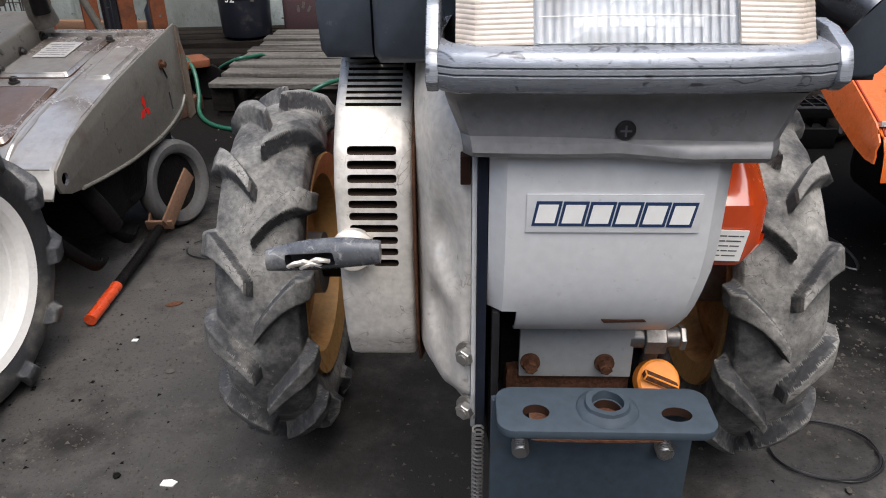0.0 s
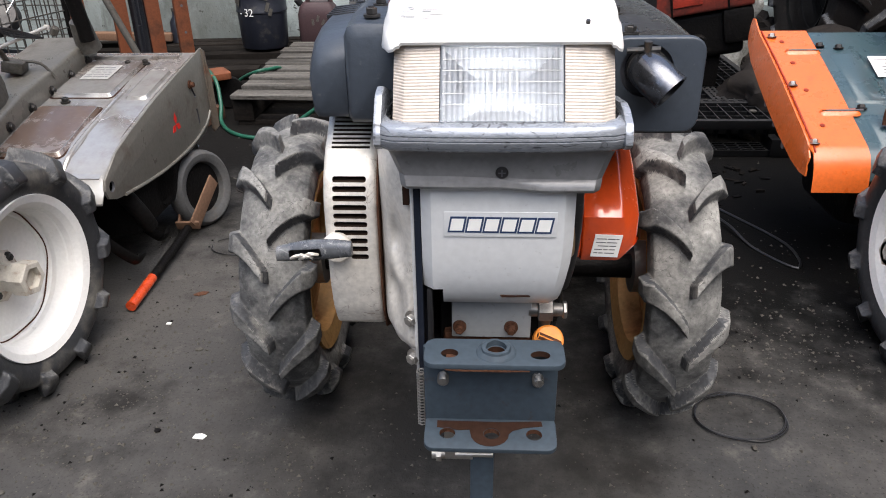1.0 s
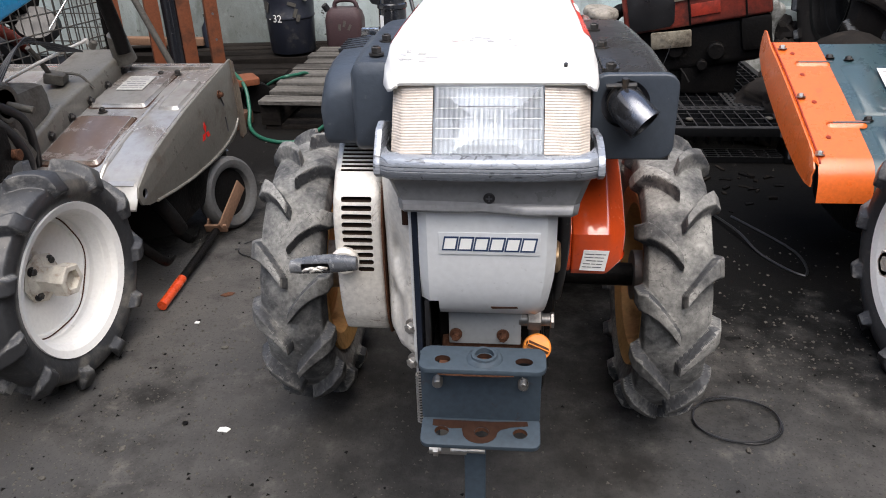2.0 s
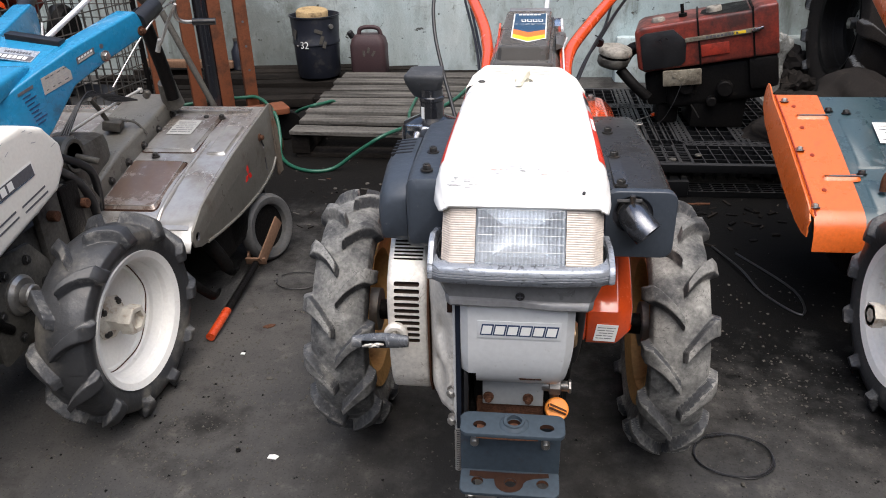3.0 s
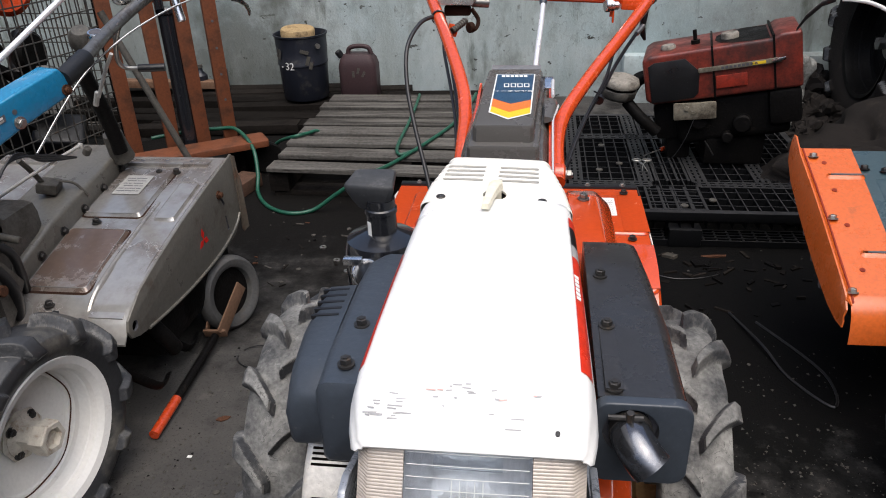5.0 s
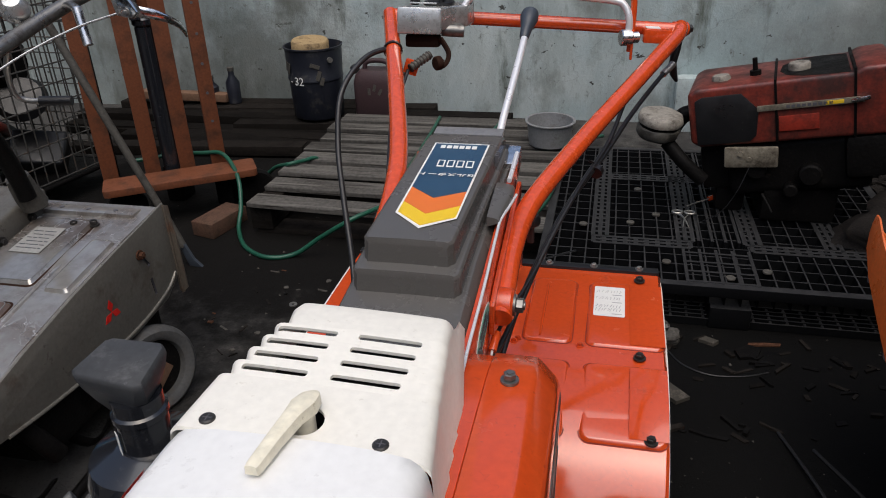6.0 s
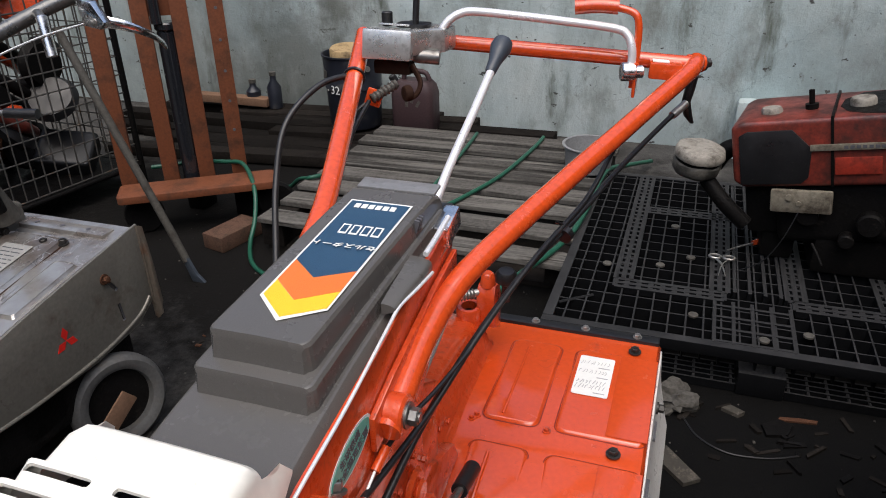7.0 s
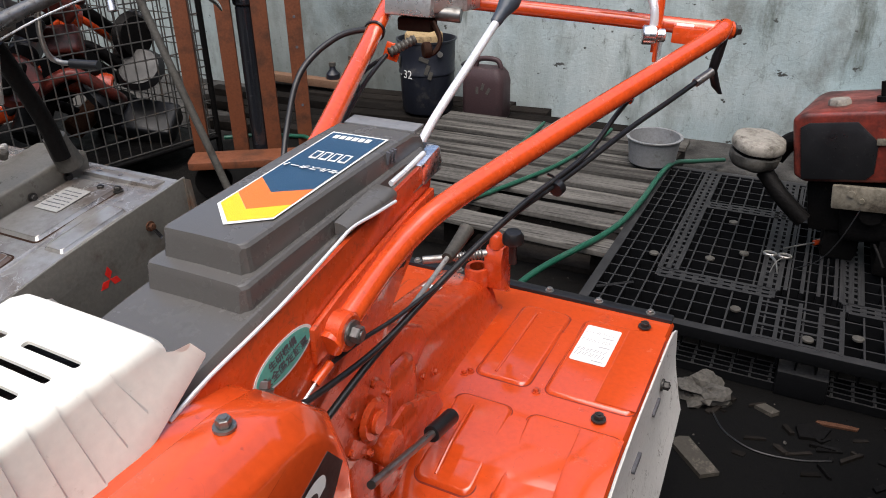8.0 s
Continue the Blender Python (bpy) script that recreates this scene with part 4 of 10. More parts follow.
for x in (0.2010, 0.2995):
    bm = bmesh.new()
    cyl(bm, (x, 0.6125, 0.501), (x, 0.5990, 0.501), 0.0055, n=18, bev=0.001)
    for k in range(5):
        lathe(bm, [(0.0050, 0.002 * k), (0.0061, 0.002 * k + 0.0008), (0.0050, 0.002 * k + 0.0016)], (x, 0.6095, 0.501), (0, -1, 0), n=18)
    part("stud", bm, M_oldsteel, hitch, "brown-tarnished steel stud")
bm = bmesh.new()
cyl(bm, (0.185, 0.630, 0.377), (0.232, 0.630, 0.377), 0.006, n=12)
cyl(bm, (0.232, 0.630, 0.377), (0.255, 0.630, 0.377), 0.0035, n=12)
cyl(bm, (0.190, 0.630, 0.377), (0.196, 0.630, 0.377), 0.009, n=6)
span(bm, (0.200, 0.622, 0.377), (0.212, 0.636, 0.44), bev=0.002)
part("hinge_pin", bm, M_steel, hitch)
bm = bmesh.new()
bm = bmesh.new()
box(bm, (0.2425, 0.634, 0.188), (0.027, 0.012, 0.37), bev=0.002)
part("stand_leg", bm, M_bracket, tractor, "blue-grey flat steel stand leg")
bm = bmesh.new()
box(bm, (0.2425, 0.634, 0.008), (0.07, 0.05, 0.016), bev=0.003)
part("stand_foot", bm, M_bracket, tractor)
bm = bmesh.new()
tube(bm, [(0.1725 + 0.0042 * math.cos(k * 0.9), 0.655 + 0.0042 * math.sin(k * 0.9), 0.475 - 0.0006 * k) for k in range(130)], 0.0010, n=5, res=1)
part("spring", bm, M_steel, tractor, "thin coil spring")

# recoil starter housing with slots
outline = [(0.96, 0.748), (0.868, 0.745), (0.815, 0.724), (0.772, 0.694), (0.750, 0.668), (0.7405, 0.640), (0.738, 0.59), (0.739, 0.535), (0.745, 0.500), (0.760, 0.470), (0.80, 0.448), (0.96, 0.435)]
bm = bmesh.new()
prism(bm, outline, "x", 0.0585, 0.1210, bev=0.009, seg=3)
cut = bmesh.new()
for k in range(10):
    z = 0.6660 - k * 0.0102
    y = lerp_list([(0.50, 0.745), (0.59, 0.738), (0.64, 0.7405), (0.668, 0.750)], z)
    short = k >= 7
    box(cut, ((0.0895 if not short else 0.0980), y + 0.008, z), (0.0385 if not short else 0.0205, 0.044, 0.0062), bev=0.0028)
for k in range(12):
    g = (k + 0.5) / 12
    y, z = 0.772 + g * 0.062, 0.694 + g * 0.038
    box(cut, (0.0895, y, z), (0.044, 0.0030, 0.03), (32, 0, 0))
bm = carve(bm, cut, [M_silverdirty, M_slotdark])
recoil = part("recoil_starter", bm, [M_silverdirty, M_slotdark], tractor, "grimy silver recoil starter housing with rusty slots")
bm = bmesh.new()
prism(bm, [(0.97, 0.752), (0.868, 0.7485), (0.813, 0.727), (0.769, 0.696), (0.7465, 0.669), (0.7365, 0.640), (0.734, 0.59), (0.735, 0.534), (0.741, 0.498), (0.757, 0.467), (0.80, 0.444), (0.97, 0.431)], "x", 0.1210, 0.1232, bev=0.0006)
part("joint_flange", bm, M_rust, recoil)
bm = bmesh.new()
lathe(bm, [(0.010, 0), (0.0170, 0.0), (0.0185, 0.008), (0.015, 0.013), (0.010, 0.013)], (0.0725, 0.740, 0.588), (0, -1, 0), n=28, closed=True)
part("rope_guide", bm, M_silverdirty, recoil)
bm = bmesh.new()
p0, p1 = V(0.018, 0.683, 0.6055), V(0.103, 0.668, 0.6195)
d = (p1 - p0)
rings = []
for k in range(13):
    f = k / 12
    h = 0.0085 + 0.0032 * (1 - abs(2 * f - 1) ** 2)
    wv = 0.007 + 0.0025 * (1 - abs(2 * f - 1) ** 2)
    o = p0 + d * f + V(0, 0, 0.002 * math.sin(f * 3))
    rings.append([o + V(0, wv * math.cos(t), h * math.sin(t)) for t in [2 * math.pi * j / 12 for j in range(12)]])
loft(bm, rings)
cut = bmesh.new()
box(cut, (0.0520, 0.667, 0.6125), (0.038, 0.022, 0.0105), (0, -9, -10), bev=0.003)
bm = carve(bm, cut, [M_slate, M_black])
grip = part("pull_handle", bm, [M_handle, M_black], recoil, "worn dark grey pull handle")
bm = bmesh.new()
rnd = random.Random(3)
for k in range(7):
    a = V(0.036 + 0.003 * k, 0.671, 0.607 + rnd.uniform(-0.002, 0.002))
    tube(bm, [a, a + V(0.006, -0.004, 0.005), a + V(0.012, -0.001, rnd.uniform(0, 0.006))], 0.0017, n=6, res=4)
tube(bm, [(0.060, 0.680, 0.613), (0.066, 0.705, 0.602), (0.0725, 0.735, 0.589)], 0.0022, n=8, res=3)
part("rope_knot", bm, M_silverdirty, grip, "frayed pale starter rope")

# dented cover between the starter and the front panel
bm = bmesh.new()
NU, NV = 22, 44
rings = []
for j in range(NV + 1):
    z = 0.438 + (0.745 - 0.438) * j / NV
    row = []
    for i in range(NU + 1):
        u = i / NU
        x = 0.1235 + u * 0.0430
        y = 0.752 - 0.076 * math.sin(u * 1.57) ** 0.8
        fall = smooth01((0.500 - z) / 0.07)
        y += 0.10 * fall * (1 - 0.4 * u) + 0.05 * smooth01((z - 0.70) / 0.05)
        y += 0.026 * math.exp(-((u - 0.55) / 0.22) ** 2 - ((z - 0.612) / 0.032) ** 2)
        y += 0.022 * math.exp(-((u - 0.40) / 0.20) ** 2 - ((z - 0.545) / 0.026) ** 2)
        y -= 0.012 * math.exp(-((u - 0.55) / 0.20) ** 2 - ((z - 0.578) / 0.016) ** 2)
        y += 0.003 * noise.noise(V(u * 4, z * 22, 1))
        row.append(V(x, y, z))
    row.append(V(0.1665, row[-1].y + 0.10, z))
    rings.append(row)
loft(bm, rings, cap=False, closed=False)
cover = part("belt_side_cover", bm, M_silverdirty, tractor, "dented silver engine cover")
bm = bmesh.new()
prism(bm, [(0.672, 0.71), (0.664, 0.69), (0.664, 0.500), (0.672, 0.462), (0.70, 0.440), (0.80, 0.43), (0.80, 0.71)], "x", 0.1668, 0.1705, bev=0.001)
part("cover_flange", bm, M_silver, cover)
bm = bmesh.new()
prism(bm, [(0.668, 0.71), (0.660, 0.69), (0.660, 0.490), (0.668, 0.442), (0.70, 0.425), (0.80, 0.42), (0.80, 0.71)], "x", 0.1707, 0.1775, bev=0.001)
part("rubber_seal", bm, M_seal, cover, "dark blue-black gasket strip")
bm = bmesh.new()
span(bm, (0.1815, 0.661, 0.44), (0.1875, 0.676, 0.575), bev=0.002)
part("edge_strip", bm, M_black, cover)
for z, y in ((0.533, 0.664), (0.480, 0.667)):
    part("bolt", bolt_bm((0.1655, y + 0.008, z), (-0.6, -1, 0), 0.007, 0.009), M_steel, cover)
bm = bmesh.new()
span(bm, (0.159, 0.668, 0.670), (0.166, 0.690, 0.690), bev=0.001)
part("clip", bm, M_ruststain, cover)


# ---------- headlamp and bezel ----------
bm = bmesh.new()


def tray(z, grow, yf):
    """Plan outline of the bezel at one height: a shallow U, open at the back."""
    return [V(0.1455 - grow, 0.735, z), V(0.1415 - grow, 0.68, z), V(0.1415 - grow, yf + 0.018, z), V(0.1455 - grow, yf + 0.006, z), V(0.156, yf, z), V(0.20, yf - 0.003, z), V(0.2555, yf - 0.004, z),
            V(0.31, yf - 0.003, z), V(0.357, yf + 0.002, z), V(0.3695 + grow, yf + 0.008, z), V(0.3735 + grow, yf + 0.02, z), V(0.3735 + grow, 0.68, z), V(0.3705 + grow, 0.735, z)]


rows = [tray(0.7690, -0.007, 0.630), tray(0.7678, -0.003, 0.621), tray(0.7650, -0.0015, 0.6180), tray(0.7598, -0.001, 0.6170), tray(0.7590, -0.002, 0.6185), tray(0.7582, -0.001, 0.6170),
        tray(0.7558, -0.001, 0.6168), tray(0.7550, -0.002, 0.6185), tray(0.7542, -0.0005, 0.6165), tray(0.7468, -0.001, 0.6185), tray(0.7440, -0.003, 0.622), tray(0.7428, -0.009, 0.632)]
loft(bm, rows, cap=False, closed=False)
ext = bmesh.ops.extrude_face_region(bm, geom=bm.faces[:])
bmesh.ops.translate(bm, vec=(0, 0.006, 0), verts=[g for g in ext["geom"] if isinstance(g, bmesh.types.BMVert)])
bezel = part("lamp_bezel", bm, M_bezel, tractor, "scuffed grey lamp surround with dark scratches")
for x, up in ((0.1435, 1.0), (0.3715, 0.35)):
    bm = bmesh.new()
    prism(bm, [(0.622, 0.760), (0.627, 0.768), (0.648, 0.768 + 0.022 * up), (0.666, 0.769 + 0.024 * up), (0.72, 0.766 + 0.010 * up), (0.735, 0.755), (0.735, 0.742), (0.632, 0.742), (0.620, 0.750)], "x", x - 0.004, x + 0.004, bev=0.003)
    part("bezel_ear", bm, M_bezel, bezel)
# lower skirt
bm = bmesh.new()
pr = [(0.630, 0.7415), (0.636, 0.737), (0.6405, 0.731), (0.6425, 0.7125), (0.6385, 0.7095), (0.6370, 0.7035), (0.6410, 0.6995), (0.70, 0.6995)]
rows = []
for y, z in pr:
    inset = 0.011 * smooth01((0.7415 - z) / 0.04)
    ring = [V(0.150 + inset, 0.74, z), V(0.150 + inset, y + 0.008, z), V(0.156 + inset, y, z), V(0.22, y - 0.001, z + 0.0006), V(0.2555, y - 0.001, z + 0.002 * (z < 0.711)), V(0.30, y - 0.001, z - 0.001 * (z < 0.711)), V(0.357 - inset, y, z), V(0.364 - inset, y + 0.008, z), V(0.364 - inset, 0.74, z)]
    for p in ring:
        p.z -= 0.004 * (p.x - 0.160) / 0.195 * smooth01((0.735 - z) / 0.02)
    rows.append(ring)
loft(bm, rows, cap=False, closed=False)
part("skirt", bm, M_skirt, bezel, "dull grey plastic skirt")
bm = bmesh.new()
cyl(bm, (0.2585, 0.645, 0.7165), (0.2585, 0.6385, 0.7165), 0.0062, n=20, bev=0.001)
cut = bmesh.new()
box(cut, (0.2585, 0.6380, 0.7165), (0.007, 0.002, 0.0013))
box(cut, (0.2585, 0.6380, 0.7165), (0.0013, 0.002, 0.007))
part("screw", carve(bm, cut, [M_black, M_ink]), [M_black, M_ink], bezel)

# the lamp: clear middle, yellowed ribbed corners, mirror bowl behind
lb, lt = V(0, 0.6260, 0.7705), V(0, 0.667, 0.8375)


def on_lens(x, f, out=0.0):
    bow = 0.006 * (1 - ((x - 0.257) / 0.105) ** 2)
    p = lb + (lt - lb) * f
    nrm = V(0, -0.86, 0.51)
    return V(x, p.y, p.z) + nrm * (out + bow - 0.006)


bm = bmesh.new()
NXL, NZL = 66, 10
rings = [[on_lens(0.201 + 0.112 * i / NXL, j / NZL, 0.0007 * abs(math.sin(i * math.pi / 3))) for i in range(NXL + 1)] for j in range(NZL + 1)]
loft(bm, rings, cap=False, closed=False)
ext = bmesh.ops.extrude_face_region(bm, geom=bm.faces[:])
bmesh.ops.translate(bm, vec=(0, 0.0028, -0.0015), verts=[g for g in ext["geom"] if isinstance(g, bmesh.types.BMVert)])
lamp = part("headlamp_lens", bm, M_lens, tractor, "clear ribbed headlamp glass")
lamp.visible_shadow = False
for k in range(6):
    bm = bmesh.new()
    f = 0.20 + 0.135 * k
    tube(bm, [on_lens(0.203, f, 0.0006), on_lens(0.257, f, 0.0006), on_lens(0.311, f, 0.0006)], 0.00035, n=6, res=6)
    part("lens_rib", bm, M_white, lamp)
for k in range(11):
    x = 0.222 + k * 0.0066
    bm = bmesh.new()
    quad_card(bm, on_lens(x, 0.115, 0.0010), V(0.0048, 0, 0), on_lens(x, 0.18, 0.0) - on_lens(x, 0.115, 0.0), 0.0003)
    part("moulded_mark", bm, M_lens, lamp, smooth=0)
for x0, x1 in ((0.1565, 0.2000), (0.3140, 0.3605)):
    bm = bmesh.new()
    rows = []
    NR = 104
    for j in range(NR + 1):
        f = j / NR
        rib = 0.0005 * abs(math.sin(math.pi * j / 4))
        side = 0.000
        row = []
        for i in range(9):
            x = x0 + (x1 - x0) * i / 8
            e = (0.1565 + 0.012 - x) if x < 0.2 else (x - 0.3605 + 0.012)
            back = 0.010 * smooth01(e / 0.012) if e > 0 else 0.0
            row.append(on_lens(x, f, rib) + V(0, back, 0))
        rows.append(row)
    loft(bm, rows, cap=False, closed=False)
    ext = bmesh.ops.extrude_face_region(bm, geom=bm.faces[:])
    bmesh.ops.translate(bm, vec=(0, 0.004, -0.001), verts=[g for g in ext["geom"] if isinstance(g, bmesh.types.BMVert)])
    part("corner_lens", bm, M_amber, lamp, "yellowed ribbed corner lens")
bm = bmesh.new()
rows = []
for j in range(13):
    g = j / 12
    s = math.sqrt(1 - 0.93 * g * g)
    rows.append([on_lens(0.257 + x * s, 0.5 + z * s, -0.005 - 0.052 * g) for x, z in rrect(0.113, 0.98, 0.004)])
loft(bm, rows, cap=False)
bm.faces.new(bm.verts[-len(rows[0]):])
part("reflector", bm, M_reflect, lamp, "bright mirrored reflector bowl")
for k in range(5):
    bm = bmesh.new()
    x = 0.2435 + 0.0068 * k
    tube(bm, [on_lens(x, 0.30, -0.003), on_lens(x, 0.44, -0.003), on_lens(x, 0.58, -0.003)], 0.0005, n=6, res=3)
    part("lens_flute", bm, M_white, lamp)
bm = bmesh.new()
loft(bm, [[on_lens(0.257 + x, 0.80 + z, d) for x, z in rrect(0.062, 0.26, 0.004)] for d in (-0.012, -0.018)])
part("prism_block", bm, M_lens, lamp, "clear moulded prism block")
bm = bmesh.new()
span(bm, (0.15, 0.735, 0.70), (0.365, 0.80, 0.84), bev=0.01)
part("lamp_housing", bm, M_skirt, tractor)

# ---------- hood ----------
def hood_ring(y, z, xl, xr, drop, r=0.02, crown=0.004, zlow=None):
    out = []
    cx = (xl + xr) / 2
    zl = z - drop
    out.append(V(xl - 0.006, y, zl))
    out.append(V(xl - 0.003, y, z - drop * 0.55))
    for k in range(5):
        a = radians(180 - 90 * k / 4)
        out.append(V(xl + r + r * math.cos(a), y, z - r + r * math.sin(a)))
    for f in (0.2, 0.35, 0.5, 0.65, 0.8):
        out.append(V(xl + (xr - xl) * f, y, z + crown * (1 - (2 * f - 1) ** 2)))
    for k in range(5):
        a = radians(90 - 90 * k / 4)
        out.append(V(xr - r + r * math.cos(a), y, z - r + r * math.sin(a)))
    out.append(V(xr + 0.003, y, z - drop * 0.55))
    out.append(V(xr + 0.006, y, zl))
    return out


bm = bmesh.new()
rows = [hood_ring(0.659, 0.8345, 0.163, 0.356, 0.006, 0.003, 0.0), hood_ring(0.663, 0.841, 0.158, 0.360, 0.014, 0.006, 0.001), hood_ring(0.685, 0.8565, 0.151, 0.364, 0.030, 0.014, 0.002),
        hood_ring(0.703, 0.8655, 0.147, 0.366, 0.042, 0.018, 0.004), hood_ring(0.728, 0.8710, 0.145, 0.367, 0.050, 0.020), hood_ring(0.80, 0.8735, 0.1455, 0.366, 0.055, 0.020),
        hood_ring(0.90, 0.8755, 0.147, 0.364, 0.06, 0.021), hood_ring(1.00, 0.8770, 0.149, 0.362, 0.065, 0.022), hood_ring(1.085, 0.8780, 0.151, 0.359, 0.07, 0.022), hood_ring(1.101, 0.8775, 0.152, 0.358, 0.07, 0.022)]
loft(bm, rows, cap=False, closed=False)
ext = bmesh.ops.extrude_face_region(bm, geom=bm.faces[:])
bmesh.ops.translate(bm, vec=(0, 0.002, -0.003), verts=[g for g in ext["geom"] if isinstance(g, bmesh.types.BMVert)])
hood = part("hood", bm, M_hood, tractor, "scuffed white plastic engine hood", smooth=50)
bm = bmesh.new()
rs = random.Random(4)
for k in range(26):
    y = rs.uniform(0.672, 0.700)
    x = rs.choice((rs.uniform(0.160, 0.195), rs.uniform(0.21, 0.31)))
    z = lerp_list([(0.659, 0.8345), (0.663, 0.841), (0.685, 0.8565), (0.703, 0.8655)], y) + 0.0014
    quad_card(bm, (x, y, z), (rs.uniform(0.003, 0.014), rs.uniform(-0.001, 0.001), 0), (0.0003, 0.0009, 0.0009), 0.0003)
part("scuff_mark", bm, M_grey, hood, smooth=0)
rs = random.Random(14)
for k in range(16):
    bm = bmesh.new()
    y = rs.uniform(0.692, 0.708)
    x = rs.uniform(0.205, 0.315)
    z = lerp_list([(0.685, 0.8565), (0.703, 0.8655), (0.728, 0.8710)], y) + 0.0042
    quad_card(bm, (x, y, z), (rs.uniform(0.002, 0.010), rs.uniform(-0.001, 0.001), 0), (0.0004, 0.0010, 0.0006), 0.0003)
    part("paint_scuff", bm, rs.choice([M_grey, M_grey, M_scuffred, M_grey]), hood, smooth=0)
bm = bmesh.new()
cyl(bm, (0.334, 0.674, 0.846), (0.334, 0.672, 0.851), 0.0022, n=10)
part("rivet", bm, M_black, hood)


def edge_at(y, side):
    z = lerp_list([(0.728, 0.8710), (0.80, 0.8735), (0.90, 0.8755), (1.0, 0.8770), (1.085, 0.8780)], y)
    xl = lerp_list([(0.728, 0.145), (0.80, 0.1455), (0.90, 0.147), (1.0, 0.149), (1.085, 0.151)], y)
    xr = lerp_list([(0.728, 0.367), (0.80, 0.366), (0.90, 0.364), (1.0, 0.362), (1.085, 0.359)], y)
    return (xl if side < 0 else xr), z


for side in (-1, 1):
    for nm, ya, yb, mt in (("red_stripe", 0.735, 0.955, M_stripe), ("grey_stripe", 0.955, 0.985, M_grey), ("black_stripe", 0.985, 1.035, M_black), ("red_stripe", 1.035, 1.062, M_stripe)):
        if side < 0 and nm != "red_stripe":
            continue
        bm = bmesh.new()
        rows = []
        for k in range(9):
            y = ya + (yb - ya) * k / 8
            x, z = edge_at(y, side)
            wd = 0.75 + 0.25 * (1 - (y - 0.735) / 0.33)
            row = []
            for q in range(5):
                a = radians(168 - (36 if side < 0 else 54) * wd * q / 4)
                row.append(V(x - side * 0.02 + side * -1 * 0.0205 * math.cos(a), y, z - 0.02 + 0.0211 * math.sin(a)))
            rows.append(row)
        loft(bm, rows, cap=False, closed=False)
        part(nm, bm, mt, hood)
    if side > 0:
        for k in range(6):
            bm = bmesh.new()
            x, z = edge_at(0.86 + k * 0.0088, side)
            quad_card(bm, (x - 0.0090, 0.86 + k * 0.0088, z - 0.0019), (0.0044, -0.0015, -0.0026), (0, 0.0062, 0), 0.0006)
            part("brand_shape", bm, M_white, hood, smooth=0)

# ---------- ribbed rear cowl with slots ----------
bm = bmesh.new()
yz = [(1.102, 0.8775), (1.150, 0.8795), (1.1680, 0.8800), (1.1702, 0.8748), (1.1925, 0.8772), (1.1947, 0.8720), (1.217, 0.8744), (1.2192, 0.8692), (1.2415, 0.8716), (1.2437, 0.8664), (1.266, 0.8690), (1.2682, 0.8640), (1.302, 0.8645), (1.316, 0.8615), (1.322, 0.8560)]
rows = []
for i, (y, z) in enumerate(yz):
    f = (y - 1.102) / 0.220
    step = 0.0085 if i in (3, 5, 7, 9, 11) else 0.0
    xl, xr = 0.150 + 0.018 * f + step, 0.360 - 0.030 * f - step * 0.33
    ring = hood_ring(y, z, xl, xr, 0.05, 0.012, 0.001)
    rib = 0.0022 if i % 2 else 0.0
    zb = lerp_list([(0.0, 0.748), (0.55, 0.775), (1.0, 0.820)], f)
    xb = lerp_list([(0.0, 0.367), (0.55, 0.354), (1.0, 0.334)], f)
    yb = y + 0.035 * f
    lip = 0.016
    ring[0] = V(xl - 0.012, yb, zb)
    ring[1] = V(xl - 0.008, y + 0.024 * f, zb + lip)
    ring[-2] = V(xb - 0.0035 - rib, y + 0.024 * f, zb + lip)
    ring[-1] = V(xb, yb, zb)
    for p in ring:
        p.z -= 0.005 * (p.x - 0.165) / 0.17 * (p.z > 0.84)
    rows.append(ring)
loft(bm, rows, cap=False, closed=False)
ext = bmesh.ops.extrude_face_region(bm, geom=bm.faces[:])
bmesh.ops.translate(bm, vec=(0, -0.001, -0.0032), verts=[g for g in ext["geom"] if isinstance(g, bmesh.types.BMVert)])
cut = bmesh.new()
for k in range(4):
    y = 1.1835 + 0.0245 * k
    for xa, xb in ((0.172, 0.232), (0.253, 0.314)):
        box(cut, ((xa + xb) / 2, y + 0.001, 0.87), (xb - xa, 0.0072, 0.06), bev=0.003)
cyl(cut, (0.2525, 1.126, 0.85), (0.2525, 1.126, 0.91), 0.0165, n=28)
bm = carve(bm, cut, [M_cowl, M_cowl])
cowl = part("rear_cowl", bm, [M_cowl, M_cowl], tractor, "ivory plastic rear cowl with ventilation slots", smooth=24)
bm = bmesh.new()
span(bm, (0.165, 1.11, 0.79), (0.335, 1.30, 0.825), bev=0.01)
part("fuel_tank", bm, M_grime, tractor, "dark tank under the cowl")
for x in (0.178, 0.3185):
    bm = bmesh.new()
    zt = 0.8785 - 0.005 * (x - 0.165) / 0.17
    cyl(bm, (x, 1.113, zt - 0.003), (x, 1.113, zt + 0.002), 0.0065, n=20, bev=0.0012)
    cut = bmesh.new()
    box(cut, (x, 1.113, zt + 0.0023), (0.008, 0.0014, 0.002))
    box(cut, (x, 1.113, zt + 0.0023), (0.0014, 0.008, 0.002))
    part("screw", carve(bm, cut, [M_boltdark, M_ink]), [M_boltdark, M_ink], cowl)
bm = bmesh.new()
cyl(bm, (0.2525, 1.126, 0.84), (0.2525, 1.126, 0.886), 0.0095, n=18, bev=0.001)
rows = []
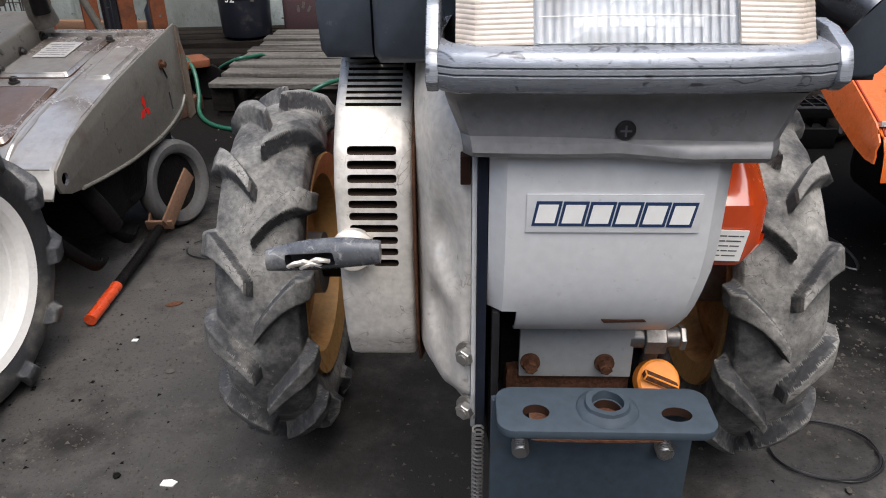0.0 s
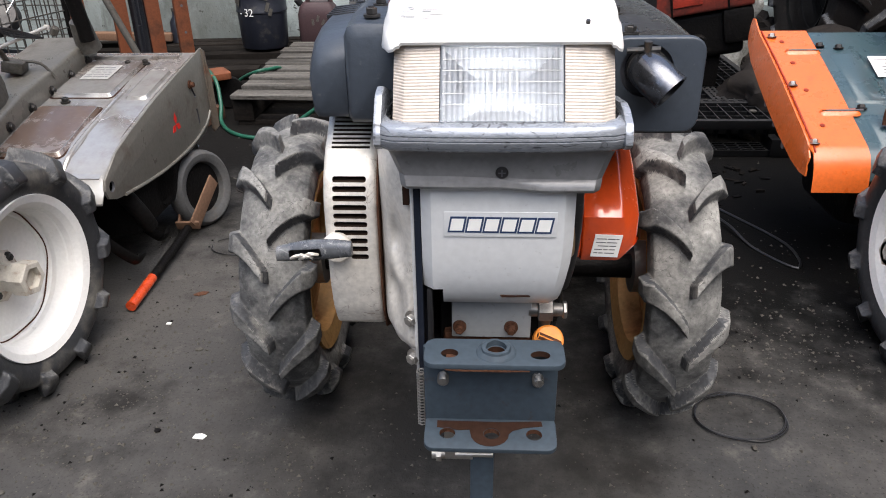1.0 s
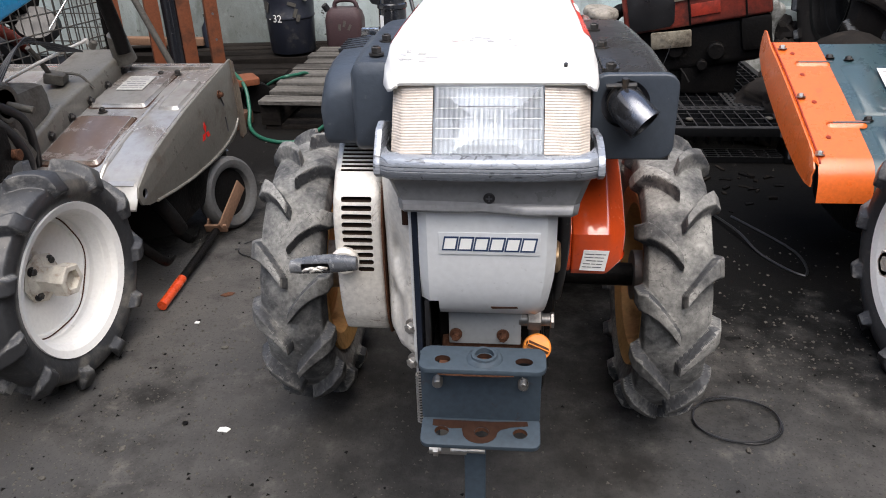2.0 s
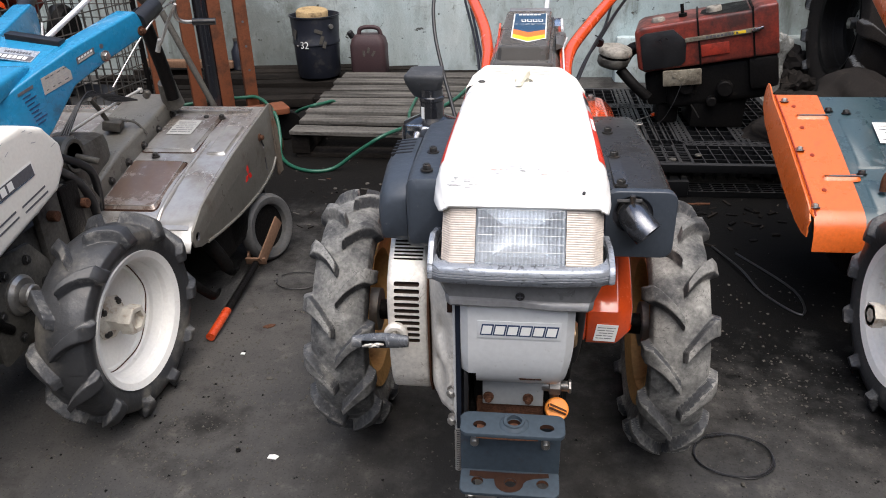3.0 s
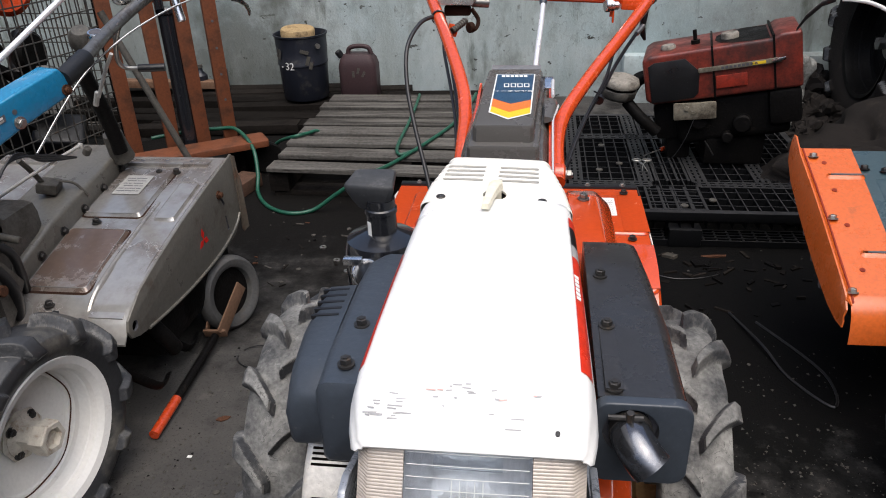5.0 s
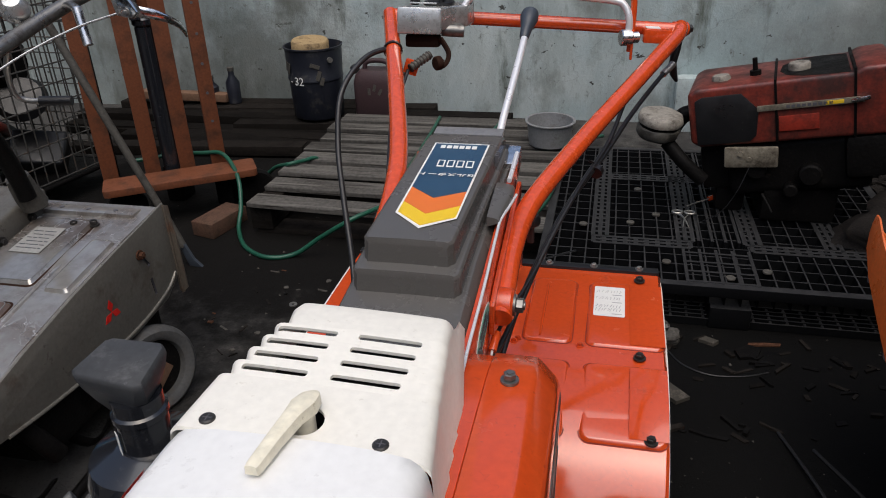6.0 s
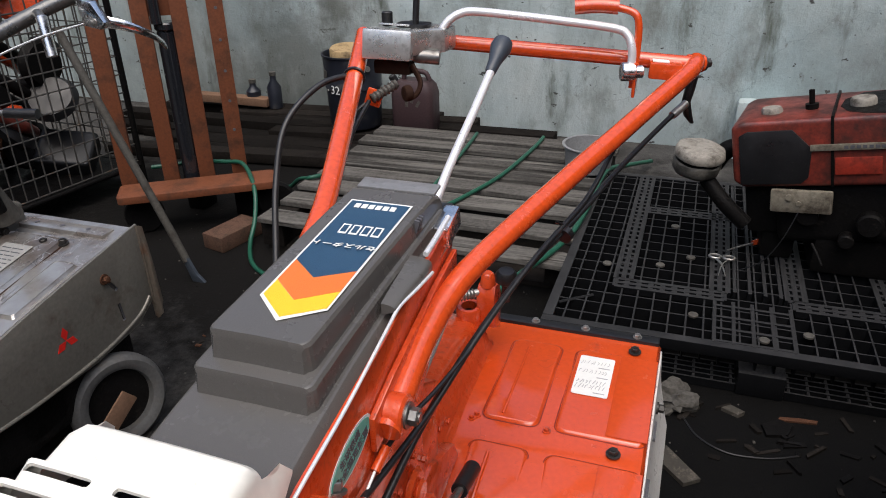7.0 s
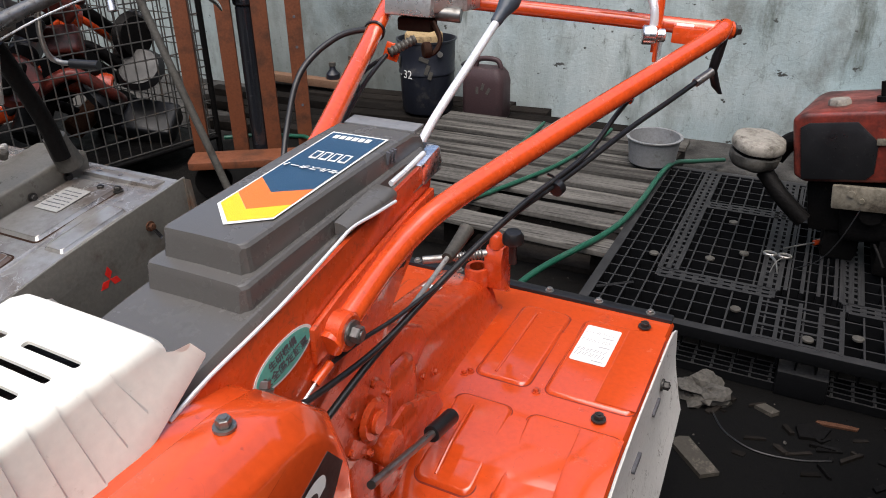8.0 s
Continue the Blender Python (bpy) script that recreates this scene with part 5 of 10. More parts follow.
for q, w, h in (((0.2560, 1.146, 0.888), 0.004, 0.006), ((0.2550, 1.140, 0.889), 0.008, 0.010), ((0.2535, 1.128, 0.890), 0.0105, 0.012), ((0.2510, 1.112, 0.891), 0.0075, 0.011), ((0.2475, 1.085, 0.891), 0.0062, 0.010), ((0.2445, 1.060, 0.890), 0.0056, 0.009), ((0.2440, 1.056, 0.890), 0.0048, 0.008)):
    rows.append([V(q[0] + w * a, q[1], q[2] + h * b) for a, b in ((-1, -0.5), (-0.9, 0.35), (-0.5, 0.5), (0.5, 0.5), (0.9, 0.35), (1, -0.5))])
loft(bm, rows)
part("key_lever", bm, M_key, cowl, "yellowed plastic fuel cock lever")

# ---------- air cleaner cover ----------
bm = bmesh.new()
rows = []
for y, z0, z1, x0 in ((0.736, 0.742, 0.826, 0.102), (0.742, 0.735, 0.837, 0.097), (0.80, 0.735, 0.8405, 0.095), (0.93, 0.735, 0.842, 0.095), (0.985, 0.735, 0.842, 0.098), (1.010, 0.74, 0.840, 0.112)):
    rows.append([V(x0 + 0.004, y, z0), V(x0, y, z0 + 0.006), V(x0, y, z1 - 0.012), V(x0 + 0.004, y, z1 - 0.003), V(x0 + 0.012, y, z1), V(0.165, y, z1), V(0.165, y, z0)])
loft(bm, rows)
abox = part("air_cleaner_cover", bm, M_slate, tractor, "dark slate-blue plastic air cleaner cover", smooth=50)
bm = bmesh.new()
rows = []
for y, z0, z1, x0 in ((0.760, 0.742, 0.792, 0.060), (0.766, 0.734, 0.806, 0.054), (0.80, 0.733, 0.818, 0.049), (0.86, 0.733, 0.823, 0.045), (0.945, 0.735, 0.8255, 0.046), (0.952, 0.742, 0.822, 0.052)):
    rows.append([V(x0 + 0.004, y, z0), V(x0, y, z0 + 0.006), V(x0 - 0.002, y, z1 - 0.030), V(x0 + 0.004, y, z1 - 0.010), V(x0 + 0.014, y, z1), V(0.093, y, z1 + 0.004), V(0.093, y, z0)])
loft(bm, rows)
part("side_bulge", bm, M_slate, abox, smooth=50)
for k in range(5):
    bm = bmesh.new()
    box(bm, (0.069, 0.938 - 0.014 * k, 0.8245 - 0.0003 * k), (0.034, 0.0045, 0.006), (0, -6, 0), bev=0.0012)
    part("cooling_rib", bm, M_black, abox)
for y in (0.768, 0.841):
    part("bolt", bolt_bm((0.1235, y, 0.8402), (0, 0, 1), 0.0062, 0.008), M_boltdark, abox)

# ---------- intake pre-cleaner ----------
bm = bmesh.new()
rows = []
cap_top = [(0.030, 1.143), (0.1065, 1.133), (0.102, 1.187), (0.040, 1.189)]
for z, f, r in ((0.842, 0.60, 0.2), (0.856, 0.80, 0.16), (0.870, 0.95, 0.12), (0.8795, 1.0, 0.09), (0.8835, 0.985, 0.09), (0.8855, 0.93, 0.09)):
    ring = []
    for i, (x, y) in enumerate(cap_top):
        for (px, py), g in ((cap_top[i - 1], r), (cap_top[(i + 1) % 4], r)):
            qx, qy = x + (px - x) * g, y + (py - y) * g
            ring.append(V(0.0715 + (qx - 0.0715) * f, 1.163 + (qy - 1.163) * f, z + 0.16 * (qy - 1.163) * f + 0.03 * (qx - 0.07)))
    rows.append(ring)
loft(bm, rows)
cleaner = part("intake_cap", bm, M_capgrey, tractor, "dusty dark rubber intake cap", smooth=40)
bm = bmesh.new()
lathe(bm, [(0.018, -0.01), (0.0235, 0.0), (0.0245, 0.012), (0.0225, 0.014), (0.0225, 0.052), (0.0245, 0.054), (0.0245, 0.060), (0.022, 0.062), (0.022, 0.075)], (0.081, 1.157, 0.780), (0, 0, 1), n=28)
part("intake_pipe", bm, M_glossblack, cleaner, "gloss black intake pipe")
bm = bmesh.new()
lathe(bm, [(0.03, 0.0), (0.054, 0.006), (0.058, 0.02), (0.058, 0.085), (0.053, 0.100), (0.030, 0.110), (0.022, 0.113)], (0.079, 1.159, 0.690), (0, 0, 1), n=36)
part("canister", bm, M_glossblack, cleaner, "gloss black canister")
bm = bmesh.new()
tube(bm, [(0.081, 1.12, 0.758), (0.078, 1.07, 0.780), (0.088, 1.022, 0.802), (0.10, 0.995, 0.805)], 0.017, n=16)
part("intake_hose", bm, M_black, cleaner)
bm = bmesh.new()
cyl(bm, (0.080, 1.034, 0.797), (0.086, 1.022, 0.803), 0.0195, n=22, bev=0.001)
box(bm, (0.068, 1.025, 0.820), (0.026, 0.011, 0.010), bev=0.002)
part("hose_clamp", bm, M_chrome, cleaner, "bright hose clamp")
quad = bmesh.new()
quad_card(quad, (0.0635, 1.1405, 0.798), (0.006, -0.005, 0), (0, 0, 0.026), 0.0006)
part("sticker", quad, M_white, cleaner)

# ---------- muffler cover ----------
bm = bmesh.new()
rows = []
for y, dx, z1 in ((0.768, 0.002, 0.817), (0.90, 0.0, 0.8215), (1.02, -0.008, 0.823), (1.095, -0.014, 0.822), (1.108, -0.018, 0.816)):
    rows.append([V(0.376 if y < 1.1 else 0.380, y, 0.715), V(0.376, y, z1), V(0.448 + dx, y, z1), V(0.458 + dx, y, z1 - 0.004), V(0.463 + dx, y, z1 - 0.012), V(0.464 + dx, y, z1 - 0.03), V(0.464 + dx, y, 0.715)])
loft(bm, rows)
muff = part("muffler_cover", bm, M_muff, tractor, "dull black steel muffler cover with bolts", smooth=50)
bm = bmesh.new()
pts = rrect(0.096, 0.100, 0.016, 5, 0.4195, 0.770)
prism(bm, pts, "y", 0.754, 0.768, bev=0.004, seg=3)
cut = bmesh.new()
cyl(cut, (0.4085, 0.74, 0.786), (0.4085, 0.765, 0.786), 0.0275, n=32)
bm = carve(bm, cut, [M_slate, M_ink])
part("front_plate", bm, [M_slate, M_ink], muff, "dark slate front plate with rounded corners")
for y, z in ((0.780, 0.8182), (0.887, 0.8216), (1.000, 0.8232)):
    part("bolt", bolt_bm((0.3925, y, z - 0.0002), (0, 0, 1), 0.0062, 0.008), M_boltdark, muff)
bm = bmesh.new()
span(bm, (0.3835, 0.775, 0.8195), (0.402, 1.09, 0.8222), bev=0.001)
part("seam_strip", bm, M_muff, muff)
bm = bmesh.new()
p = curve_pts([(0.408, 0.770, 0.787), (0.408, 0.752, 0.788), (0.411, 0.738, 0.786), (0.418, 0.727, 0.780), (0.427, 0.720, 0.772)], 5)
tube(bm, p, 0.0205, n=28, res=1)
cut = bmesh.new()
d = (p[-1] - p[-3]).normalized()
cyl(cut, p[-1] - d * 0.02, p[-1] + d * 0.02, 0.0175, n=24)
bm = carve(bm, cut, [M_exh, M_black])
part("exhaust_elbow", bm, [M_exh, M_black], muff, "grey-black bent exhaust outlet")
bm = bmesh.new()
lathe(bm, [(0.0187, 0), (0.0212, 0), (0.0212, 0.010), (0.0187, 0.010)], (0.4082, 0.757, 0.7885), (0, -1, 0), n=28, closed=True)
cyl(bm, (0.385, 0.748, 0.808), (0.418, 0.746, 0.810), 0.003, n=8)
cyl(bm, (0.405, 0.746, 0.804), (0.405, 0.744, 0.818), 0.004, n=6)
part("exhaust_clamp", bm, M_boltdark, muff)


# ---------- red belt cover ----------
bm = bmesh.new()
side = [(0.806, 0.548), (0.814, 0.534), (0.86, 0.518), (1.25, 0.455), (1.39, 0.50), (1.432, 0.60), (1.432, 0.69), (1.414, 0.745), (1.376, 0.780), (1.33, 0.7905), (1.12, 0.792), (1.09, 0.735), (0.88, 0.650), (0.822, 0.614), (0.807, 0.596)]


def shrink(pts, d):
    """The outline moved inwards by d along its normals."""
    out = []
    for k, (y, z) in enumerate(pts):
        a, b = Vector(pts[k - 1]), Vector(pts[(k + 1) % len(pts)])
        t = (b - a).normalized()
        out.append((y - t.y * d, z + t.x * d))
    return out


bm = bmesh.new()
loft(bm, [[V(x, y, z) for y, z in shrink(side, d)] for x, d in ((0.3630, 0.004), (0.3640, 0.0008), (0.3655, 0.0), (0.408, 0.0), (0.4115, 0.0010), (0.4150, 0.0035), (0.4310, 0.0190), (0.4340, 0.0230), (0.4360, 0.0290))])
belt = part("belt_cover", bm, M_red, tractor, "glossy orange-red steel belt cover", smooth=32)
bm = bmesh.new()
loft(bm, [[V(x, y, z) for y, z in shrink(side, d)] for x, d in ((0.3330, 0.008), (0.3345, 0.0045), (0.3360, 0.0035), (0.3620, 0.0035), (0.3628, 0.0045))])
part("inner_flange", bm, M_red, belt, smooth=32)
part("bolt", bolt_bm((0.3375, 1.412, 0.742), (-0.2, 0.5, 1), 0.008, 0.010), M_oldsteel, belt)
part("bolt", bolt_bm((0.388, 1.314, 0.7912), (0, 0, 1), 0.0066, 0.009), M_oldsteel, belt, "bronzed hexagon bolt")
label_card("label", (0.3745, 0.8055, 0.5440), (0.0335, 0.0, -0.001), (0.0045, 0.0, 0.0300), [M_white, M_ink], belt, 5, 2, "white instruction label")
bm = bmesh.new()
prism(bm, [(1.14, 0.590), (1.160, 0.560), (1.345, 0.628), (1.398, 0.708), (1.378, 0.735), (1.30, 0.700)], "x", 0.4361, 0.4366)
decal_side = part("side_decal", bm, M_black, belt, "black and white decal", smooth=0)
for y, z, s in ((1.335, 0.690, 1.0), (1.295, 0.645, 0.85)):
    bm = bmesh.new()
    a = [V(0.4369, y + s * (0.034 * math.cos(t) + 0.012 * math.sin(t)), z + s * (0.012 * math.cos(t) + 0.026 * math.sin(t))) for t in [2 * math.pi * k / 24 for k in range(19)]]
    b2 = [V(0.4369, y + s * (0.022 * math.cos(t) + 0.008 * math.sin(t)), z + s * (0.006 * math.cos(t) + 0.016 * math.sin(t))) for t in [2 * math.pi * k / 24 for k in range(19)]]
    loft(bm, [a, b2], cap=False, closed=False)
    part("decal_shape", bm, M_white, decal_side, smooth=0)
for k in range(3):
    bm = bmesh.new()
    box(bm, (0.4362, 1.372 - 0.012 * k, 0.640 - 0.022 * k), (0.002, 0.035, 0.005), (62, 0, 0), bev=0.0008)
    part("vent_slot", bm, M_black, belt)
bm = bmesh.new()
box(bm, (0.38, 1.01, 0.490), (0.12, 0.05, 0.02), bev=0.002)
cut = bmesh.new()
for k in range(4):
    cyl(cut, (0.345 + 0.024 * k, 0.95, 0.49), (0.345 + 0.024 * k, 1.05, 0.49), 0.005, n=12)
part("drilled_bar", carve(bm, cut, [M_grime, M_ink]), [M_grime, M_ink], tractor)
bm = bmesh.new()
tube(bm, [(0.345, 0.78, 0.70), (0.349, 0.775, 0.62), (0.347, 0.79, 0.55), (0.345, 0.83, 0.49)], 0.009, n=12)
part("black_pipe", bm, M_black, tractor)
bm = bmesh.new()
cyl(bm, (0.334, 0.735, 0.60), (0.343, 0.735, 0.60), 0.020, n=24, bev=0.003)
part("filter_cap", bm, M_copper, tractor)

# ---------- red frame plates ----------
bm = bmesh.new()
for x in (0.184, 0.334):
    prism(bm, [(1.30, 0.56), (1.30, 0.780), (1.36, 0.797), (1.50, 0.818), (1.66, 0.848), (1.72, 0.858), (1.77, 0.866), (1.765, 0.83), (1.735, 0.775), (1.70, 0.742), (1.64, 0.69), (1.58, 0.60), (1.50, 0.52)], "x", x - 0.003, x + 0.003, bev=0.001)
span(bm, (0.176, 1.30, 0.52), (0.330, 1.66, 0.70), bev=0.01)
frame_red = part("side_frame", bm, M_redworn, tractor, "orange-red steel side frame with chipped paint")
for y, z, r in ((1.527, 0.750, 0.010),):
    bm = bmesh.new()
    cyl(bm, (0.336, y, z), (0.365, y, z), 0.022, n=28, bev=0.003)
    piv = part("pivot_boss", bm, M_redworn, frame_red)
    part("bolt", bolt_bm((0.364, y, z), (1, 0, 0), r, 0.012), M_oldsteel, piv, "dull brown hexagon bolt")
part("bolt", bolt_bm((0.337, 1.672, 0.762), (1, 0, 0), 0.008, 0.008), M_boltdark, frame_red)
part("bolt", bolt_bm((0.337, 1.425, 0.708), (1, 0, 0), 0.007, 0.007), M_boltdark, frame_red)
bm = bmesh.new()
oc = V(0.3375, 1.4485, 0.758)
ou, ov = V(0, 0.047, 0.010), V(0, -0.006, 0.0200)
ring0 = [oc + ou * math.cos(t) + ov * math.sin(t) for t in [2 * math.pi * k / 36 for k in range(36)]]
loft(bm, [ring0, [p + V(0.0006, 0, 0) for p in ring0]])
ring1 = [oc + ou * 0.92 * math.cos(t) + ov * 0.86 * math.sin(t) + V(0.0006, 0, 0) for t in [2 * math.pi * k / 36 for k in range(36)]]
loft(bm, [ring1, [p + V(0.0004, 0, 0) for p in ring1]], mi=1)
oval = part("oval_sticker", bm, [M_white, M_teal, M_ink], frame_red, "oval green and white safety sticker", smooth=0)
for text, size, row in (("生研機構", 0.0112, 0.16), ("安全鑑定証票", 0.0122, -0.50)):
    cu = bpy.data.curves.new("sticker_text", "FONT")
    cu.body, cu.size, cu.extrude, cu.offset, cu.align_x = text, size, 0.0002, 0.0002, "CENTER"
    tob = new("sticker_text_raw", cu)
    bpy.context.view_layer.update()
    me = bpy.data.meshes.new_from_object(tob.evaluated_get(bpy.context.evaluated_depsgraph_get()))
    bm = bmesh.new()
    bm.from_mesh(me)
    bpy.data.objects.remove(tob)
    bpy.data.meshes.remove(me)
    eu, ev = ou.normalized(), ov.normalized()
    for v in bm.verts:
        v.co = oc + ov * row + eu * v.co.x + ev * v.co.y + V(0.0012 + v.co.z, 0, 0)
    part("printed_words", bm, M_ink, oval, "dark printed words", smooth=0)

# ---------- dash cover ----------
DX = [(1.30, 0.2520), (1.46, 0.2475), (1.60, 0.252), (1.785, 0.2595)]


def tier(name, ys, top, bot, wt, wb, parent, front=0.003, label=""):
    """One step of the cover: a tapered, round-edged box along y."""
    bm = bmesh.new()
    rows = []
    n = len(ys)
    for i, y in enumerate(ys):
        c = lerp_list(DX, y)
        zt, zb = lerp_list(top, y), lerp_list(bot, y)
        lift = 0.004 if i in (0, n - 1) else 0.0
        inset = 0.007 * max(0.0, 1 - (y - ys[0]) / 0.008) ** 2
        a, b = lerp_list(wt, y) - inset, lerp_list(wb, y) - inset
        yb = y - front if i < 1 else (y + 0.004 if i >= n - 2 else y)
        r = 0.0026
        zt -= lift
        rows.append([V(c - b, yb, zb), V(c - a - 0.0015, y, zt - r * 1.6), V(c - a + r * 0.4, y, zt - r * 0.35), V(c - a + r * 1.4, y, zt), V(c, y, zt + 0.0008), V(c + a - r * 1.4, y, zt), V(c + a - r * 0.4, y, zt - r * 0.35), V(c + a + 0.0015, y, zt - r * 1.6), V(c + b, yb, zb)])
    loft(bm, rows)
    return part(name, bm, M_dash, parent, label, smooth=16)


Y3 = [1.453, 1.4545, 1.457, 1.461, 1.467, 1.54, 1.62, 1.70, 1.76, 1.778, 1.782]
Y2 = [1.433, 1.4345, 1.437, 1.441, 1.447, 1.50, 1.60, 1.70, 1.775, 1.782]
Y1 = [1.300, 1.305, 1.36, 1.41, 1.50, 1.60, 1.70, 1.78, 1.786]
dash = tier("dash_cover", Y1, [(1.30, 0.791), (1.41, 0.808), (1.60, 0.836), (1.786, 0.860)], [(1.30, 0.772), (1.41, 0.788), (1.60, 0.818), (1.786, 0.843)], [(1.30, 0.074), (1.786, 0.070)], [(1.30, 0.083), (1.786, 0.080)], tractor, 0.0, "grained dark grey plastic dash cover")
tier("middle_step", Y2, [(1.43, 0.8385), (1.60, 0.857), (1.782, 0.875)], [(1.43, 0.804), (1.60, 0.828), (1.782, 0.85)], [(1.43, 0.0640), (1.782, 0.0620)], [(1.43, 0.0665), (1.782, 0.0645)], dash, 0.004)
tier("top_step", Y3, [(1.452, 0.8712), (1.467, 0.8725), (1.60, 0.884), (1.70, 0.8925), (1.76, 0.896), (1.782, 0.890)], [(1.46, 0.834), (1.60, 0.850), (1.782, 0.866)], [(1.46, 0.0532), (1.782, 0.0560)], [(1.46, 0.0568), (1.782, 0.0590)], dash, 0.004)
bm = bmesh.new()
pts = []
for y, z in ((1.304, 0.787), (1.35, 0.799), (1.45, 0.815), (1.55, 0.838), (1.58, 0.846), (1.615, 0.848), (1.655, 0.850)):
    pts.append(V(0.252 + (0.0862 + 0.012 * smooth01((y - 1.56) / 0.10)), y, z))
tube(bm, pts, 0.0020, n=8, res=4)
part("trim_strip", bm, M_bright, dash, "bright metal trim strip")
bm = bmesh.new()
tube(bm, [V(0.3385, 1.665, 0.866), V(0.3385, 1.70, 0.870), V(0.339, 1.745, 0.878)], 0.0035, n=8, res=4)
part("trim_end", bm, M_bright, dash)
bm = bmesh.new()
rows = []
for y, z, w, h in ((1.572, 0.852, 0.004, 0.008), (1.600, 0.857, 0.006, 0.010), (1.640, 0.863, 0.011, 0.014), (1.660, 0.865, 0.012, 0.015), (1.666, 0.862, 0.010, 0.012)):
    x0 = 0.252 + 0.070
    x1 = 0.252 + (0.083 + w)
    rows.append([V(x0, y, z), V((x0 + x1) / 2, y, z - 0.001), V(x1 - 0.003, y, z - 0.003), V(x1, y, z - 0.006), V(x1 + 0.001, y, z - 0.010), V(x1, y, z - h), V(x0, y, z - h - 0.006)])
loft(bm, rows)
part("wing", bm, M_dash, dash, "grey pod on the cover side", smooth=60)
bm = bmesh.new()
box(bm, (0.318, 1.786, 0.862), (0.022, 0.030, 0.018), (10, 0, 0), bev=0.003)
part("lever_gate", bm, M_black, dash, "black lever gate")
bm = bmesh.new()
box(bm, (0.260, 1.782, 0.8955), (0.106, 0.026, 0.004), (6, 0, 0), bev=0.001)
part("rear_plate", bm, M_skirt, dash, "pale grey rear plate")
bm = bmesh.new()
box(bm, (0.331, 1.765, 0.856), (0.020, 0.052, 0.030), (14, 0, 0), bev=0.004)
part("hinge", bm, M_chrome, dash, "bright folded hinge bracket")
for k in range(3):
    bm = bmesh.new()
    box(bm, (0.3142, 1.700 + 0.007 * k, 0.882), (0.006, 0.003, 0.016), (0, 12, 0))
    part("vent_slot", bm, M_ink, dash)


def dz(y):
    return lerp_list([(1.469, 0.8738), (1.60, 0.8853), (1.70, 0.8938), (1.755, 0.8972)], y) + 0.0006


def decal(name, pts, mat, lift):
    bm = bmesh.new()
    a = [V(x, y, dz(y) + lift) for x, y in pts]
    loft(bm, [a, [p + V(0, 0, 0.0004) for p in a]])
    return part(name, bm, mat, dash, smooth=0)


xl, xr = 0.2175, 0.2985
decal("decal_border", [(xl, 1.512), (0.2555, 1.478), (xr - 0.002, 1.506), (0.3015, 1.725), (0.2205, 1.725)], M_white, 0.0)
decal("yellow_chevron", [(xl + 0.003, 1.514), (0.2555, 1.484), (xr - 0.004, 1.508), (xr - 0.0035, 1.537), (0.2560, 1.512), (xl + 0.0035, 1.541)], M_stickyellow, 0.0005)
decal("orange_chevron", [(xl + 0.0035, 1.5415), (0.2560, 1.5125), (xr - 0.0035, 1.5375), (xr - 0.003, 1.575), (0.2565, 1.553), (xl + 0.004, 1.581)], M_stickorange, 0.0005)
decal("blue_field", [(xl + 0.004, 1.5815), (0.2565, 1.5535), (xr - 0.003, 1.5755), (xr + 0.0005, 1.7215), (xl + 0.0055, 1.7215)], M_stickblue, 0.0005)
for k in range(6):
    x = 0.2325 + k * 0.0092
    decal("brand_shape", [(x, 1.704), (x + 0.007, 1.704), (x + 0.0065, 1.7145), (x - 0.0005, 1.7145)], M_white, 0.0010)
for k in range(4):
    x = 0.240 + k * 0.0135
    decal("model_shape", [(x, 1.643), (x + 0.0105, 1.643), (x + 0.0095, 1.664), (x - 0.001, 1.664)], M_white, 0.0010)
    decal("model_shape_inner", [(x + 0.0018, 1.6462), (x + 0.0085, 1.6462), (x + 0.0078, 1.6608), (x + 0.0012, 1.6608)], M_stickblue, 0.0015)

# words that can be read on the cover, turned towards the driver
txt = bpy.data.curves.new("start_text", "FONT")
txt.body = "セルスタート"
txt.size = 0.0132
txt.offset = 0.00025
txt.extrude = 0.0002
txt.align_x = "CENTER"
tob = new("start_text_raw", txt)
tob.matrix_world = pose(0.2605, 1.622, 0.8890 + 0.0005, 4.5, 0, 180)
bpy.context.view_layer.update()
me = bpy.data.meshes.new_from_object(tob.evaluated_get(bpy.context.evaluated_depsgraph_get()))
bm = bmesh.new()
bm.from_mesh(me)
bmesh.ops.transform(bm, matrix=tob.matrix_world, verts=bm.verts[:])
bpy.data.objects.remove(tob)
bpy.data.meshes.remove(me)
part("printed_words", bm, M_white, dash, "white printed start words", smooth=0)

# ---------- handlebar ----------
HR = [(0.350, 1.505, 0.742), (0.349, 1.56, 0.760), (0.349, 1.62, 0.780), (0.356, 1.68, 0.800), (0.376, 1.75, 0.821), (0.44, 1.925, 0.858), (0.52, 2.12, 0.903), (0.585, 2.285, 0.938), (0.598, 2.325, 0.948), (0.600, 2.345, 0.951)]
HL = [(0.158, 1.505, 0.742), (0.159, 1.56, 0.760), (0.159, 1.62, 0.790), (0.155, 1.70, 0.815), (0.140, 1.80, 0.850), (0.098, 1.95, 0.900), (0.052, 2.10, 0.945), (0.015, 2.22, 0.980), (0.004, 2.255, 0.990)]
bm = bmesh.new()
tube(bm, HR, 0.0155, n=18, res=6)
hb = part("handlebar", bm, M_tubered, tractor, "orange tubular steering handlebar")
bm = bmesh.new()
tube(bm, HL, 0.0155, n=18, res=6)
part("handle_tube", bm, M_tubered, hb)
bm = bmesh.new()
